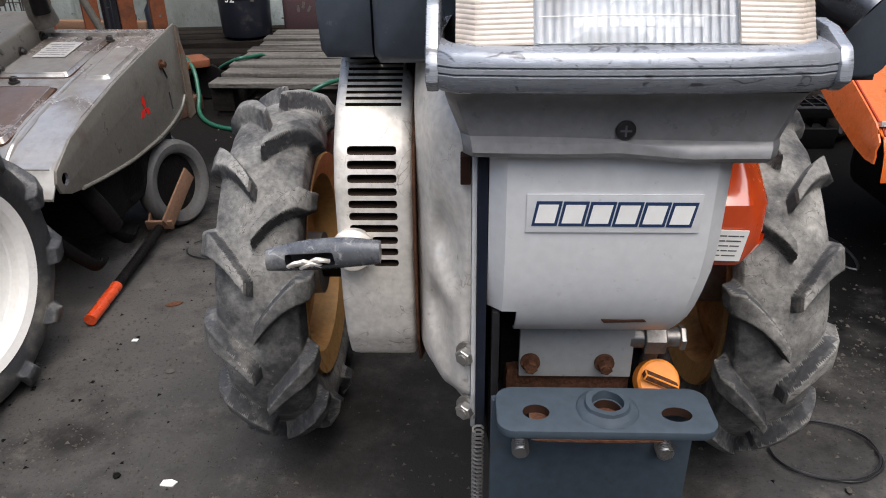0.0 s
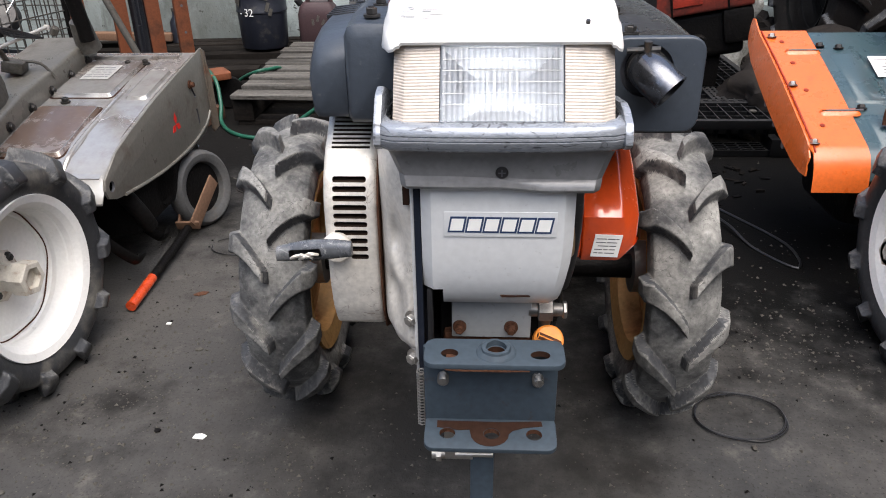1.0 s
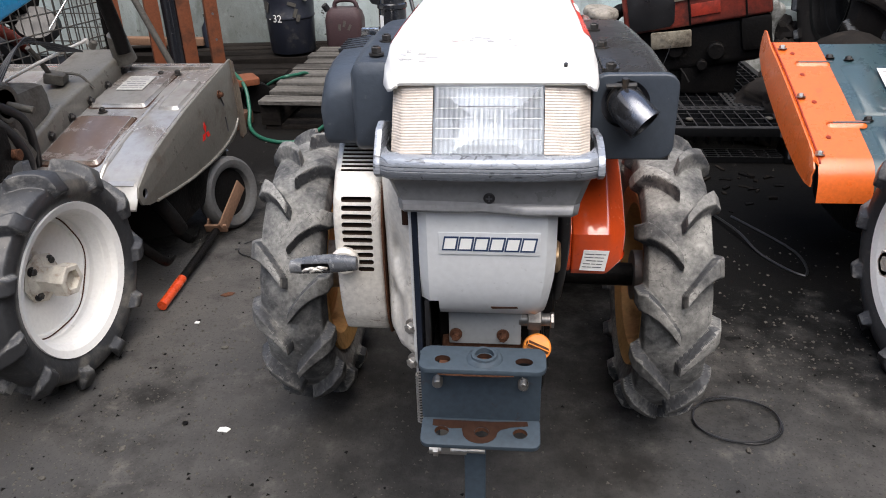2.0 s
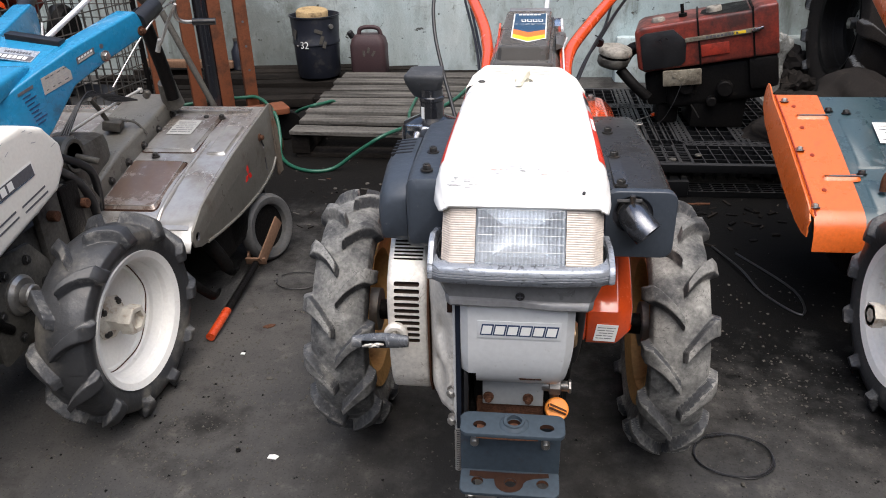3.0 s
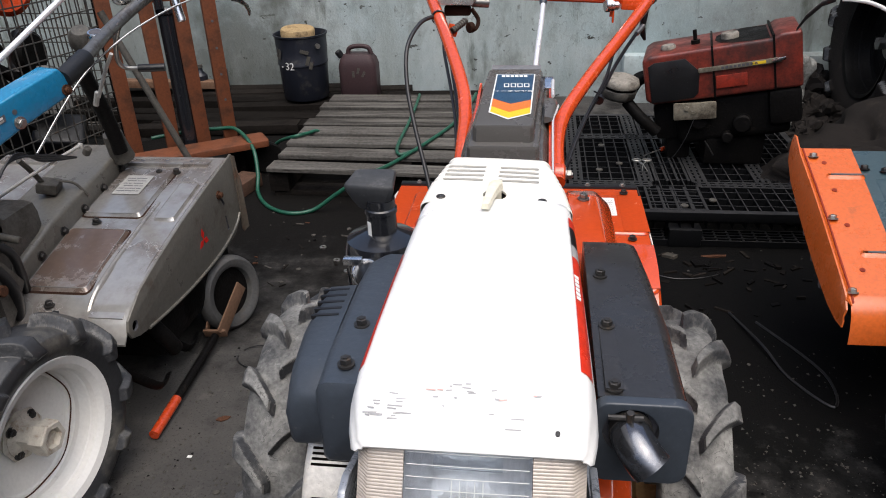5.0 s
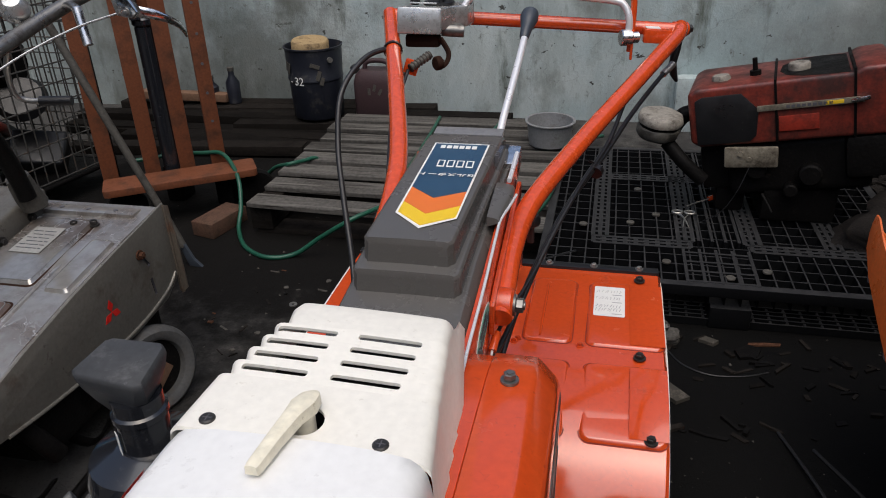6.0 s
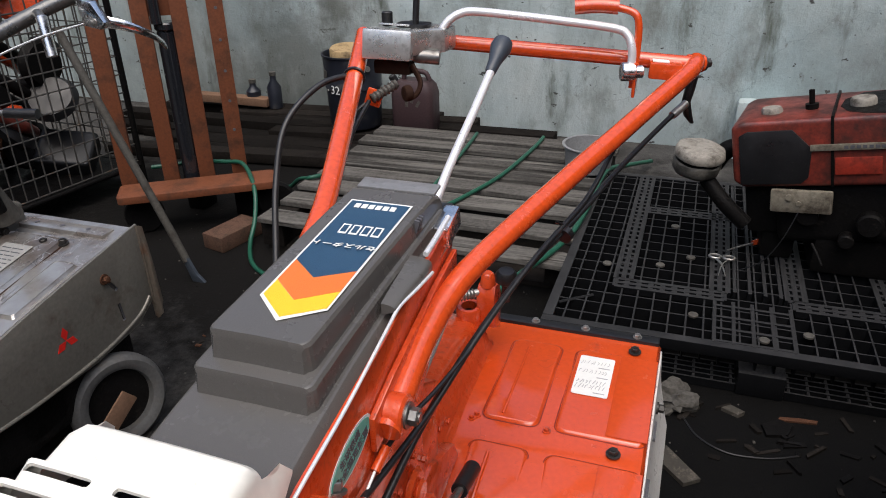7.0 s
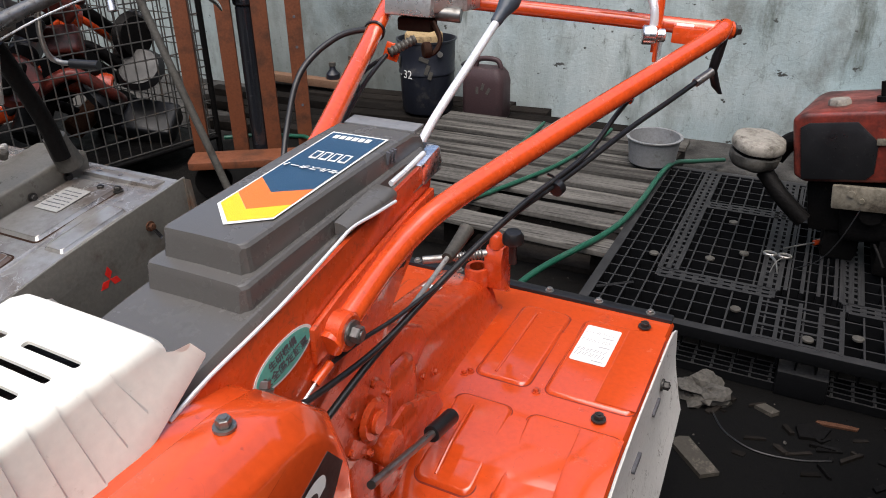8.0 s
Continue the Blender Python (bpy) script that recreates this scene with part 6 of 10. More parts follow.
tube(bm, [(0.006, 2.250, 0.988), (0.06, 2.262, 0.986), (0.30, 2.292, 0.970), (0.54, 2.322, 0.953), (0.598, 2.330, 0.949)], 0.0135, n=16, res=4)
part("cross_tube", bm, M_tubered, hb)
bm = bmesh.new()
cyl(bm, (0.585, 2.335, 0.949), (0.612, 2.352, 0.946), 0.0155, n=18, bev=0.002)
part("end_cap", bm, M_tubered, hb)
part("bolt", bolt_bm((0.612, 2.353, 0.946), (0.8, 0.5, 0), 0.009, 0.012), M_boltdark, hb)
bm = bmesh.new()
box(bm, (0.550, 2.302, 0.944), (0.055, 0.048, 0.028), (0, 4, 8), bev=0.004)
gus = part("gusset", bm, M_tubered, hb)
bm = bmesh.new()
box(bm, (0.543, 2.296, 0.9592), (0.028, 0.020, 0.0012), (0, 4, 8))
part("sticker", bm, M_white, gus)
bm = bmesh.new()
prism(bm, [(1.49, 0.725), (1.49, 0.768), (1.545, 0.785), (1.68, 0.815), (1.76, 0.828), (1.76, 0.805), (1.66, 0.772), (1.545, 0.735)], "x", 0.338, 0.345, bev=0.002)
part("pivot_arm", bm, M_redworn, hb)
# gear lever
bm = bmesh.new()
tube(bm, [(0.300, 1.790, 0.855), (0.302, 1.85, 0.893), (0.310, 1.95, 0.950), (0.315, 2.035, 0.996)], 0.0062, n=14, res=4)
lever = part("gear_lever", bm, M_bright, tractor, "chrome gear lever with black knob")
bm = bmesh.new()
kd = V(0.006, 0.085, 0.046).normalized()
lathe(bm, [(0.0065, 0), (0.0085, 0.004), (0.010, 0.025), (0.0135, 0.042), (0.0165, 0.056), (0.0150, 0.068), (0.008, 0.074), (0.0, 0.075)], V(0.3135, 2.022, 0.989), kd, n=22)
part("knob", bm, M_slate, lever, "worn dark rubber knob")

# control box on the left handle
bm = bmesh.new()
rot = (-8, 3, 8)
box(bm, (0.088, 2.185, 0.990), (0.088, 0.070, 0.052), rot, bev=0.006)
ctl = part("control_box", bm, M_alloy, tractor, "dull pressed-steel hand control box")
bm = bmesh.new()
prism(bm, [(0.128, 2.160), (0.150, 2.200), (0.178, 2.215), (0.184, 2.262), (0.120, 2.268), (0.112, 2.20)], "z", 0.972, 1.014, bev=0.006)
part("box_arm", bm, M_alloy, ctl)
bm = bmesh.new()
box(bm, (0.093, 2.172, 1.0165), (0.042, 0.012, 0.002), rot, bev=0.0008)
box(bm, (0.090, 2.205, 1.0200), (0.055, 0.022, 0.003), rot, bev=0.001)
part("raised_tab", bm, M_alloy, ctl)
bm = bmesh.new()
lathe(bm, [(0.0, 0.005), (0.006, 0.0045), (0.009, 0.001), (0.009, -0.003), (0.0, -0.003)], (0.064, 2.170, 1.0145), (0, 0.12, 1), n=20)
part("dimple", bm, M_alloy, ctl)
bm = bmesh.new()
prism(bm, rrect(0.062, 0.034, 0.012, 4, 0.118, 2.222), "z", 1.014, 1.021, bev=0.002)
part("slot_boot", bm, M_black, ctl, "black rubber lever boot")
bm = bmesh.new()
cyl(bm, (0.128, 2.193, 0.970), (0.172, 2.203, 0.966), 0.0125, n=18, bev=0.001)
part("pivot_pin", bm, M_oldsteel, ctl, "worn steel pivot tube")
bm = bmesh.new()
tube(bm, [(0.125, 2.21, 1.01), (0.127, 2.215, 1.06), (0.128, 2.225, 1.13)], 0.006, n=10)
part("switch_stalk", bm, M_black, ctl)
bm = bmesh.new()
cyl(bm, (0.070, 2.215, 1.015), (0.070, 2.216, 1.040), 0.010, n=14, bev=0.002)
part("switch_knob", bm, M_black, ctl)
bm = bmesh.new()
box(bm, (0.090, 2.190, 0.950), (0.07, 0.03, 0.025), bev=0.006)
tube(bm, [(0.128, 2.18, 0.955), (0.146, 2.170, 0.930), (0.142, 2.160, 0.910), (0.126, 2.155, 0.902)], 0.0045, n=10, flat=1.8)
cyl(bm, (0.122, 2.150, 0.912), (0.132, 2.160, 0.912), 0.014, n=18, bev=0.002)
part("under_linkage", bm, M_ruststain, ctl, "greasy brown linkage")
bm = bmesh.new()
box(bm, (0.085, 2.105, 0.915), (0.028, 0.006, 0.030), (0, 20, 20), bev=0.003)
part("cable_bracket", bm, M_tubered, ctl)
bm = bmesh.new()
cyl(bm, (0.085, 2.095, 0.915), (0.118, 2.130, 0.935), 0.0075, n=12)
for k in range(7):
    q = V(0.085, 2.095, 0.915) + V(0.033, 0.035, 0.02) * (k / 7)
    lathe(bm, [(0.0075, 0), (0.0095, 0.0022), (0.0075, 0.0044)], q, (0.033, 0.035, 0.02), n=12)
part("cable_adjuster", bm, M_castgrey, ctl, "grey ribbed rubber cable sleeve")
# chrome clutch loop
bm = bmesh.new()
tube(bm, [(0.158, 2.215, 0.970), (0.162, 2.222, 0.992), (0.175, 2.232, 1.020), (0.198, 2.245, 1.036), (0.235, 2.253, 1.038), (0.36, 2.268, 1.026), (0.46, 2.280, 1.014), (0.484, 2.280, 1.003), (0.494, 2.275, 0.982), (0.496, 2.272, 0.955)], 0.0072, n=14, res=6)
loop = part("clutch_loop", bm, M_bright, tractor, "chrome clutch safety bar")
bm = bmesh.new()
cyl(bm, (0.480, 2.262, 0.945), (0.502, 2.270, 0.944), 0.016, n=22, bev=0.002)
cyl(bm, (0.502, 2.270, 0.944), (0.515, 2.275, 0.944), 0.011, n=18, bev=0.001)
part("clamp", bm, M_chrome, loop)
bm = bmesh.new()
tube(bm, [(0.500, 2.275, 0.915), (0.502, 2.280, 0.975), (0.501, 2.285, 1.018), (0.492, 2.288, 1.038), (0.46, 2.29, 1.047)], 0.0065, n=12, res=5)
lv = part("red_lever", bm, M_tubered, tractor, "red side clutch lever")
bm = bmesh.new()
tube(bm, [(0.465, 2.29, 1.047), (0.43, 2.287, 1.049), (0.392, 2.282, 1.046)], 0.0125, n=14, res=4)
part("lever_grip", bm, M_redworn, lv, "red rubber grip")
bm = bmesh.new()
box(bm, (0.503, 2.287, 0.930), (0.006, 0.05, 0.06), bev=0.003)
part("lever_plate", bm, M_tubered, lv)
# right brake lever and cables
bm = bmesh.new()
rows = []
for q, w, hgt in ((V(0.603, 2.345, 0.935), 0.006, 0.010), (V(0.596, 2.338, 0.905), 0.009, 0.013), (V(0.592, 2.335, 0.880), 0.008, 0.010), (V(0.598, 2.355, 0.850), 0.008, 0.012), (V(0.606, 2.372, 0.832), 0.004, 0.006)):
    rows.append([q + V(w * math.cos(t), hgt * math.sin(t), 0) for t in [2 * math.pi * k / 10 for k in range(10)]])
loft(bm, rows)
part("brake_lever", bm, M_black, tractor, "black plastic hand lever")
bm = bmesh.new()
cyl(bm, (0.592, 2.325, 0.880), (0.572, 2.295, 0.865), 0.0075, n=12)
part("cable_end", bm, M_steel, tractor)
bm = bmesh.new()
tube(bm, [(0.575, 2.30, 0.868), (0.545, 2.23, 0.848), (0.505, 2.11, 0.825), (0.462, 1.97, 0.795), (0.415, 1.83, 0.766), (0.378, 1.70, 0.722), (0.354, 1.58, 0.680), (0.343, 1.46, 0.64)], 0.0046, n=10, res=6)
part("cable", bm, M_cable, tractor, "black control cable")
bm = bmesh.new()
tube(bm, [(0.503, 2.12, 0.875), (0.492, 2.08, 0.855), (0.470, 2.00, 0.812), (0.428, 1.86, 0.781), (0.388, 1.72, 0.736), (0.360, 1.60, 0.694), (0.346, 1.50, 0.690), (0.343, 1.44, 0.70)], 0.0040, n=10, res=6)
part("cable", bm, M_cable, tractor)
bm = bmesh.new()
cyl(bm, (0.455, 1.935, 0.786), (0.452, 1.925, 0.783), 0.012, n=12)
tube(bm, [(0.455, 1.935, 0.79), (0.448, 1.93, 0.80), (0.44, 1.925, 0.805)], 0.002, n=6)
part("cable_tie", bm, M_black, tractor)
bm = bmesh.new()
box(bm, (0.506, 2.125, 0.878), (0.006, 0.02, 0.028), (0, 15, 0), bev=0.003)
part("cable_bracket", bm, M_tubered, tractor)
bm = bmesh.new()
tube(bm, [(0.343, 1.485, 0.704), (0.344, 1.497, 0.709), (0.345, 1.512, 0.714)], 0.0055, n=12, res=2)
slv = part("cable_sleeve", bm, M_tubered, tractor, "small red cable sleeve")
bm = bmesh.new()
tube(bm, [(0.345, 1.510, 0.713), (0.352, 1.56, 0.716), (0.366, 1.62, 0.718), (0.384, 1.70, 0.728)], 0.0028, n=8)
part("thin_cable", bm, M_cable, slv)
bm = bmesh.new()
tube(bm, [(0.343, 1.487, 0.705), (0.342, 1.455, 0.692), (0.341, 1.430, 0.680)], 0.0018, n=8)
tube(bm, [(0.341, 1.440, 0.686), (0.341, 1.425, 0.678)], 0.0035, n=8, res=1)
part("bare_wire", bm, M_bright, slv, "bright bare wire end")
# left cables
bm = bmesh.new()
tube(bm, [(0.082, 2.09, 0.912), (0.085, 2.02, 0.885), (0.10, 1.94, 0.855), (0.118, 1.85, 0.82), (0.135, 1.76, 0.78), (0.15, 1.66, 0.74)], 0.0038, n=8)
part("cable", bm, M_cable, tractor)
bm = bmesh.new()
tube(bm, [(0.074, 2.09, 0.906), (0.070, 2.03, 0.892), (0.088, 1.94, 0.86), (0.108, 1.85, 0.825), (0.128, 1.75, 0.775), (0.14, 1.64, 0.72)], 0.0038, n=8)
part("cable", bm, M_cable, tractor)
bm = bmesh.new()
tube(bm, [(0.048, 2.12, 0.950), (0.012, 2.05, 0.945), (-0.012, 1.97, 0.90), (-0.006, 1.91, 0.82), (0.018, 1.85, 0.74), (0.05, 1.78, 0.66), (0.09, 1.68, 0.58), (0.15, 1.58, 0.53)], 0.0052, n=10, res=8)
part("cable", bm, M_cable, tractor, "black cable bowing out beside the handle")
bm = bmesh.new()
for q in (V(0.049, 2.108, 0.947),):
    lathe(bm, [(0.016, -0.003), (0.019, -0.003), (0.019, 0.003), (0.016, 0.003)], q, (V(*HL[-2]) - V(*HL[-3])), n=20, closed=True)
part("cable_tie", bm, M_black, hb)

# ---------- rotary tiller unit ----------
bm = bmesh.new()
prof = [(1.60, 0.30), (1.64, 0.352), (1.69, 0.392), (1.76, 0.420), (1.83, 0.432), (1.92, 0.435), (2.08, 0.438), (2.215, 0.438)]
rows = []
XS = [-0.100, -0.095, 0.15, 0.40, 0.548, 0.600, 0.606]
for y, z in prof:
    rows.append([V(x, y, z - (0.008 if i in (0, len(XS) - 1) else 0)) for i, x in enumerate(XS)])
loft(bm, rows, cap=False, closed=False)
ext = bmesh.ops.extrude_face_region(bm, geom=bm.faces[:])
bmesh.ops.translate(bm, vec=(0, 0.001, -0.005), verts=[g for g in ext["geom"] if isinstance(g, bmesh.types.BMVert)])
rotary = part("rotary_cover", bm, M_red, tractor, "glossy orange-red rotary tiller cover")


def cover_z(y):
    return lerp_list([(a, b) for a, b in prof], y)


def emboss(x0, x1, y0, y1, up=0.0052):
    """A pressed panel: a raised round-cornered field with a soft shoulder on the cover."""
    bm = bmesh.new()
    cx, cy = (x0 + x1) / 2, (y0 + y1) / 2
    rings = []
    for d, h in ((0.0, -0.001), (0.001, 0.15), (0.0035, 0.80), (0.0050, 0.97), (0.0070, 1.0)):
        rr = rrect(x1 - x0 - 2 * d, y1 - y0 - 2 * d, max(0.004, 0.016 - d * 0.6), 5, cx, cy)
        rings.append([V(x, y, cover_z(y) + (h * up if h > 0 else h)) for x, y in rr])
    loft(bm, rings)
    p = part("pressed_panel", bm, M_red, rotary, smooth=50)
    # Dark ring for grime and for the shade painted at the panel's foot.
    bm = bmesh.new()
    out = rrect(x1 - x0, y1 - y0, 0.016, 5, cx, cy)
    far = rrect(x1 - x0 + 0.004, y1 - y0 + 0.004, 0.018, 5, cx, cy)
    loft(bm, [[V(x, y, cover_z(y) + 0.0002) for x, y in far], [V(x, y, cover_z(y) + 0.0009) for x, y in out]], cap=False)
    part("edge_shade", bm, M_reddark, p, "grime and painted shade along the pressed edge")
    return p


for x0, x1 in ((0.333, 0.429), (0.456, 0.603), (-0.04, 0.06), (0.075, 0.16)):
    for y0, y1 in ((1.912, 2.152), (1.690, 1.858)):
        p = emboss(x0, x1, y0, y1)
        if x0 > 0.3 and x0 < 0.4:
            bm = bmesh.new()
            tube(bm, [V(x0 + 0.034, y, cover_z(y) + 0.0042) for y in [y0 + 0.014 + (y1 - y0 - 0.04) * k / 6 for k in range(7)]], 0.0030, n=8, res=1)
            part("crease", bm, M_red, p)
bm = bmesh.new()
rows = [[V(x, y, z + h) for x, h in ((0.538, 0.0050), (0.540, 0.0064), (0.604, 0.0064))] for y, z in [(1.70, cover_z(1.70)), (1.76, cover_z(1.76)), (1.80, cover_z(1.80)), (1.850, cover_z(1.85))]]
loft(bm, rows, cap=False, closed=False)
rows = [[V(x, y, z + h) for x, h in ((0.538, 0.0050), (0.540, 0.0064), (0.604, 0.0064))] for y, z in [(1.920, cover_z(1.92)), (2.00, cover_z(2.0)), (2.08, cover_z(2.08)), (2.145, cover_z(2.145))]]
loft(bm, rows, cap=False, closed=False)
part("edge_sheet", bm, M_red, rotary, "overlapping sheet along the cover edge")
for x, y in ((0.556, 1.884), (0.560, 2.170), (0.575, 1.70)):
    part("bolt", bolt_bm((x, y, cover_z(y) + 0.003), (0, 0, 1), 0.008, 0.009), M_boltdark, rotary)
for x, y in ((0.325, 1.915), (0.318, 1.905), (0.445, 1.91)):
    part("bolt", bolt_bm((x, y, cover_z(y)), (0, 0, 1), 0.005, 0.006), M_redworn, rotary)
bm = bmesh.new()
wl_ring = [(0.4660 + x, 2.012 + y) for x, y in rrect(0.063, 0.116, 0.004, 3, 0.0315, 0.058)]
loft(bm, [[V(x, y, cover_z(y) + 0.0058) for x, y in wl_ring], [V(x, y, cover_z(y) + 0.0066) for x, y in wl_ring]])
wlab = part("label", bm, M_white, rotary, "white warning label with faint drawings", smooth=0)
rnd = random.Random(7)
for row, (yy, hh) in enumerate(((2.104, 0.010), (2.076, 0.011), (2.046, 0.010), (2.031, 0.012))):
    for k in range(9):
        x = 0.4705 + 0.0058 * k + rnd.uniform(-0.001, 0.001)
        bm = bmesh.new()
        tube(bm, [(x, yy + rnd.uniform(-0.002, 0.001), cover_z(yy) + 0.0067), (x + rnd.uniform(0.001, 0.004), yy + hh * rnd.uniform(0.4, 0.7), cover_z(yy) + 0.0067), (x + rnd.uniform(0.0, 0.005), yy + hh * rnd.uniform(0.7, 1.0), cover_z(yy) + 0.0067)], 0.00045 if row < 2 else 0.0007, n=4, res=2)
        part("print_mark", bm, M_grey, wlab)
for yy in (2.0935, 2.064, 2.020):
    bm = bmesh.new()
    quad_card(bm, (0.503, yy, cover_z(yy) + 0.0066), (0.020, 0, 0), (0, 0.0022, 0), 0.0003)
    part("print_mark", bm, M_grey, wlab)

bm = bmesh.new()
span(bm, (-0.095, 2.205, 0.436), (0.602, 2.228, 0.4455), bev=0.002)
rub = part("rubber_flap", bm, M_black, rotary, "black rubber rear edge strip")
for k in range(7):
    x = -0.04 + k * 0.10
    part("bolt", bolt_bm((x, 2.216, 0.4455), (0, 0, 1), 0.006, 0.006), M_steel, rub)
bm = bmesh.new()
span(bm, (-0.09, 2.222, 0.16), (0.598, 2.228, 0.44), bev=0.001)
part("rear_flap", bm, M_black, rotary)
for side in (-1, 1):
    x = -0.104 if side < 0 else 0.607
    bm = bmesh.new()
    rows = []
    for t in [k / 14 for k in range(15)]:
        y = 1.63 + 0.62 * t
        zt = lerp_list([(1.62, 0.25), (1.66, 0.345), (1.78, 0.405), (1.90, 0.424), (2.19, 0.428), (2.25, 0.40)], y)
        zb = lerp_list([(1.62, 0.24), (1.80, 0.14), (2.10, 0.14), (2.25, 0.22)], y)
        row = []
        for j in range(7):
            f = j / 6
            dent = 0.004 * noise.noise(V(y * 9, f * 2.2, 3.0))
            row.append(V(x + side * (0.030 * f * f + 0.002 + (dent if 0 < j else 0)), y, zt + (zb - zt) * f))
        rows.append(row)
    loft(bm, rows, cap=False, closed=False)
    ext = bmesh.ops.extrude_face_region(bm, geom=bm.faces[:])
    bmesh.ops.translate(bm, vec=(-side * 0.004, 0, 0), verts=[g for g in ext["geom"] if isinstance(g, bmesh.types.BMVert)])
    sp = part("side_plate", bm, M_sidewhite, rotary, "dented white side plate with chipped paint", smooth=60)
    if side > 0:
        for y, z in ((2.065, 0.350), (1.93, 0.335)):
            bm = bmesh.new()
            prism(bm, rrect(0.050, 0.011, 0.005, 3, y, z), "x", 0.606, 0.6165)
            part("slot", bm, M_ink, sp)
        part("bolt", bolt_bm((0.612, 2.110, 0.368), (1, 0, 0), 0.008, 0.012), M_boltdark, sp)
bm = bmesh.new()
cyl(bm, (-0.09, 1.95, 0.22), (0.595, 1.95, 0.22), 0.02, n=14)
for k in range(14):
    x = -0.06 + k * 0.048
    a = k * 1.3
    tube(bm, [(x, 1.95, 0.22), (x + 0.01, 1.95 + 0.12 * math.cos(a), 0.22 + 0.12 * math.sin(a)), (x + 0.03, 1.95 + 0.19 * math.cos(a + 0.3), 0.22 + 0.19 * math.sin(a + 0.3))], 0.009, n=6, flat=0.5)
part("tine_rotor", bm, M_rust, rotary, "rusty curved tine rotor")

# gear casing between frame and tiller: a long flat-topped ridge, its lug, caps and clamp
bm = bmesh.new()
span(bm, (0.175, 1.54, 0.36), (0.318, 1.76, 0.575), bev=0.03, seg=3)
rows = []
for y, zt in ((1.70, 0.560), (1.74, 0.563), (1.85, 0.548), (2.00, 0.530), (2.08, 0.520), (2.115, 0.500), (2.125, 0.440)):
    zb = 0.428
    rows.append([V(0.150, y, zb), V(0.176, y, zt - 0.012), V(0.186, y, zt - 0.002), V(0.198, y, zt), V(0.262, y, zt - 0.004), V(0.274, y, zt - 0.010), V(0.280, y, zt - 0.020), V(0.292, y, zb + 0.018), V(0.299, y, zb + 0.008), V(0.312, y, zb)])
loft(bm, rows)
case = part("gear_case", bm, M_redworn, tractor, "orange-red gear casing with chipped paint")
bm = bmesh.new()
prism(bm, [(1.655, 0.60), (1.70, 0.628), (1.735, 0.625), (1.80, 0.585), (1.815, 0.55), (1.78, 0.525), (1.70, 0.515), (1.655, 0.53)], "x", 0.262, 0.300, bev=0.006, seg=3)
part("case_lug", bm, M_redworn, case)
part("bolt", bolt_bm((0.300, 1.728, 0.552), (1, 0, 0), 0.010, 0.010), M_boltdark, case)
bm = bmesh.new()
cyl(bm, (0.290, 1.590, 0.575), (0.334, 1.590, 0.575), 0.062, n=36, bev=0.012)
cyl(bm, (0.334, 1.592, 0.575), (0.345, 1.592, 0.575), 0.030, n=28, bev=0.005)
cyl(bm, (0.345, 1.592, 0.575), (0.352, 1.592, 0.575), 0.017, n=20, bev=0.003)
part("bearing_cap", bm, M_redworn, case, "round cast bearing cap")
bm = bmesh.new()
cyl(bm, (0.300, 1.625, 0.505), (0.352, 1.625, 0.505), 0.026, n=28, bev=0.006)
part("shaft_boss", bm, M_redworn, case)
for k in range(5):
    a = k * 1.1 + 0.2
    part("bolt", bolt_bm((0.332, 1.590 + 0.049 * math.cos(a), 0.575 + 0.049 * math.sin(a)), (1, 0, 0), 0.0055, 0.007), M_redworn, case)
for y, z in ((1.745, 0.500), (1.775, 0.468), (1.80, 0.490), (1.838, 0.475)):
    part("bolt", bolt_bm((0.2935 + 0.10 * (0.50 - z), y, z), (1, 0, 0.3), 0.0052, 0.006), M_redworn, case)
bm = bmesh.new()
prism(bm, [(1.62, 0.40), (1.62, 0.50), (1.70, 0.515), (1.80, 0.47), (1.82, 0.43)], "x", 0.300, 0.325, bev=0.008, seg=2)
part("case_rib", bm, M_redworn, case)
bm = bmesh.new()
lathe(bm, [(0.0150, 0.0), (0.0245, 0.0), (0.0245, 0.030), (0.0220, 0.035), (0.0150, 0.035)], (0.258, 2.092, 0.503), (0, -0.06, 1), n=32, closed=True)
filler = part("oil_filler", bm, M_redworn, case, "open oil filler neck")
bm = bmesh.new()
cyl(bm, (0.258, 2.092, 0.510), (0.258, 2.092, 0.522), 0.0152, n=24)
part("dark_bore", bm, M_grime, filler)
bm = bmesh.new()
prism(bm, [(2.085, 0.50), (2.085, 0.560), (2.095, 0.582), (2.120, 0.582), (2.135, 0.555), (2.135, 0.47)], "x", 0.272, 0.308, bev=0.006, seg=2)
cyl(bm, (0.290, 2.105, 0.575), (0.290, 2.103, 0.606), 0.015, 0.012, n=18, bev=0.004)
clamp = part("depth_clamp", bm, M_redworn, case, "orange-red depth clamp")
bm = bmesh.new()
cyl(bm, (0.328, 2.090, 0.560), (0.328, 2.088, 0.606), 0.0075, n=12)
lathe(bm, [(0.0, 0.016), (0.014, 0.014), (0.0195, 0.006), (0.0195, -0.006), (0.012, -0.012), (0.0, -0.012)], (0.328, 2.088, 0.610), (0.05, -0.1, 1), n=26)
part("hand_knob", bm, M_black, clamp, "black plastic hand knob")
bm = bmesh.new()
tube(bm, [(0.296, 1.725, 0.610), (0.293, 1.75, 0.620), (0.286, 1.84, 0.628), (0.278, 1.93, 0.636)], 0.0042, n=12)
gl = part("rod_lever", bm, M_tilledge, tractor, "pale steel lever with grey grip")
bm = bmesh.new()
tube(bm, [(0.2785, 1.925, 0.6355), (0.277, 1.955, 0.640), (0.276, 1.990, 0.648), (0.276, 2.005, 0.653)], 0.0095, n=14, r2=0.0135)
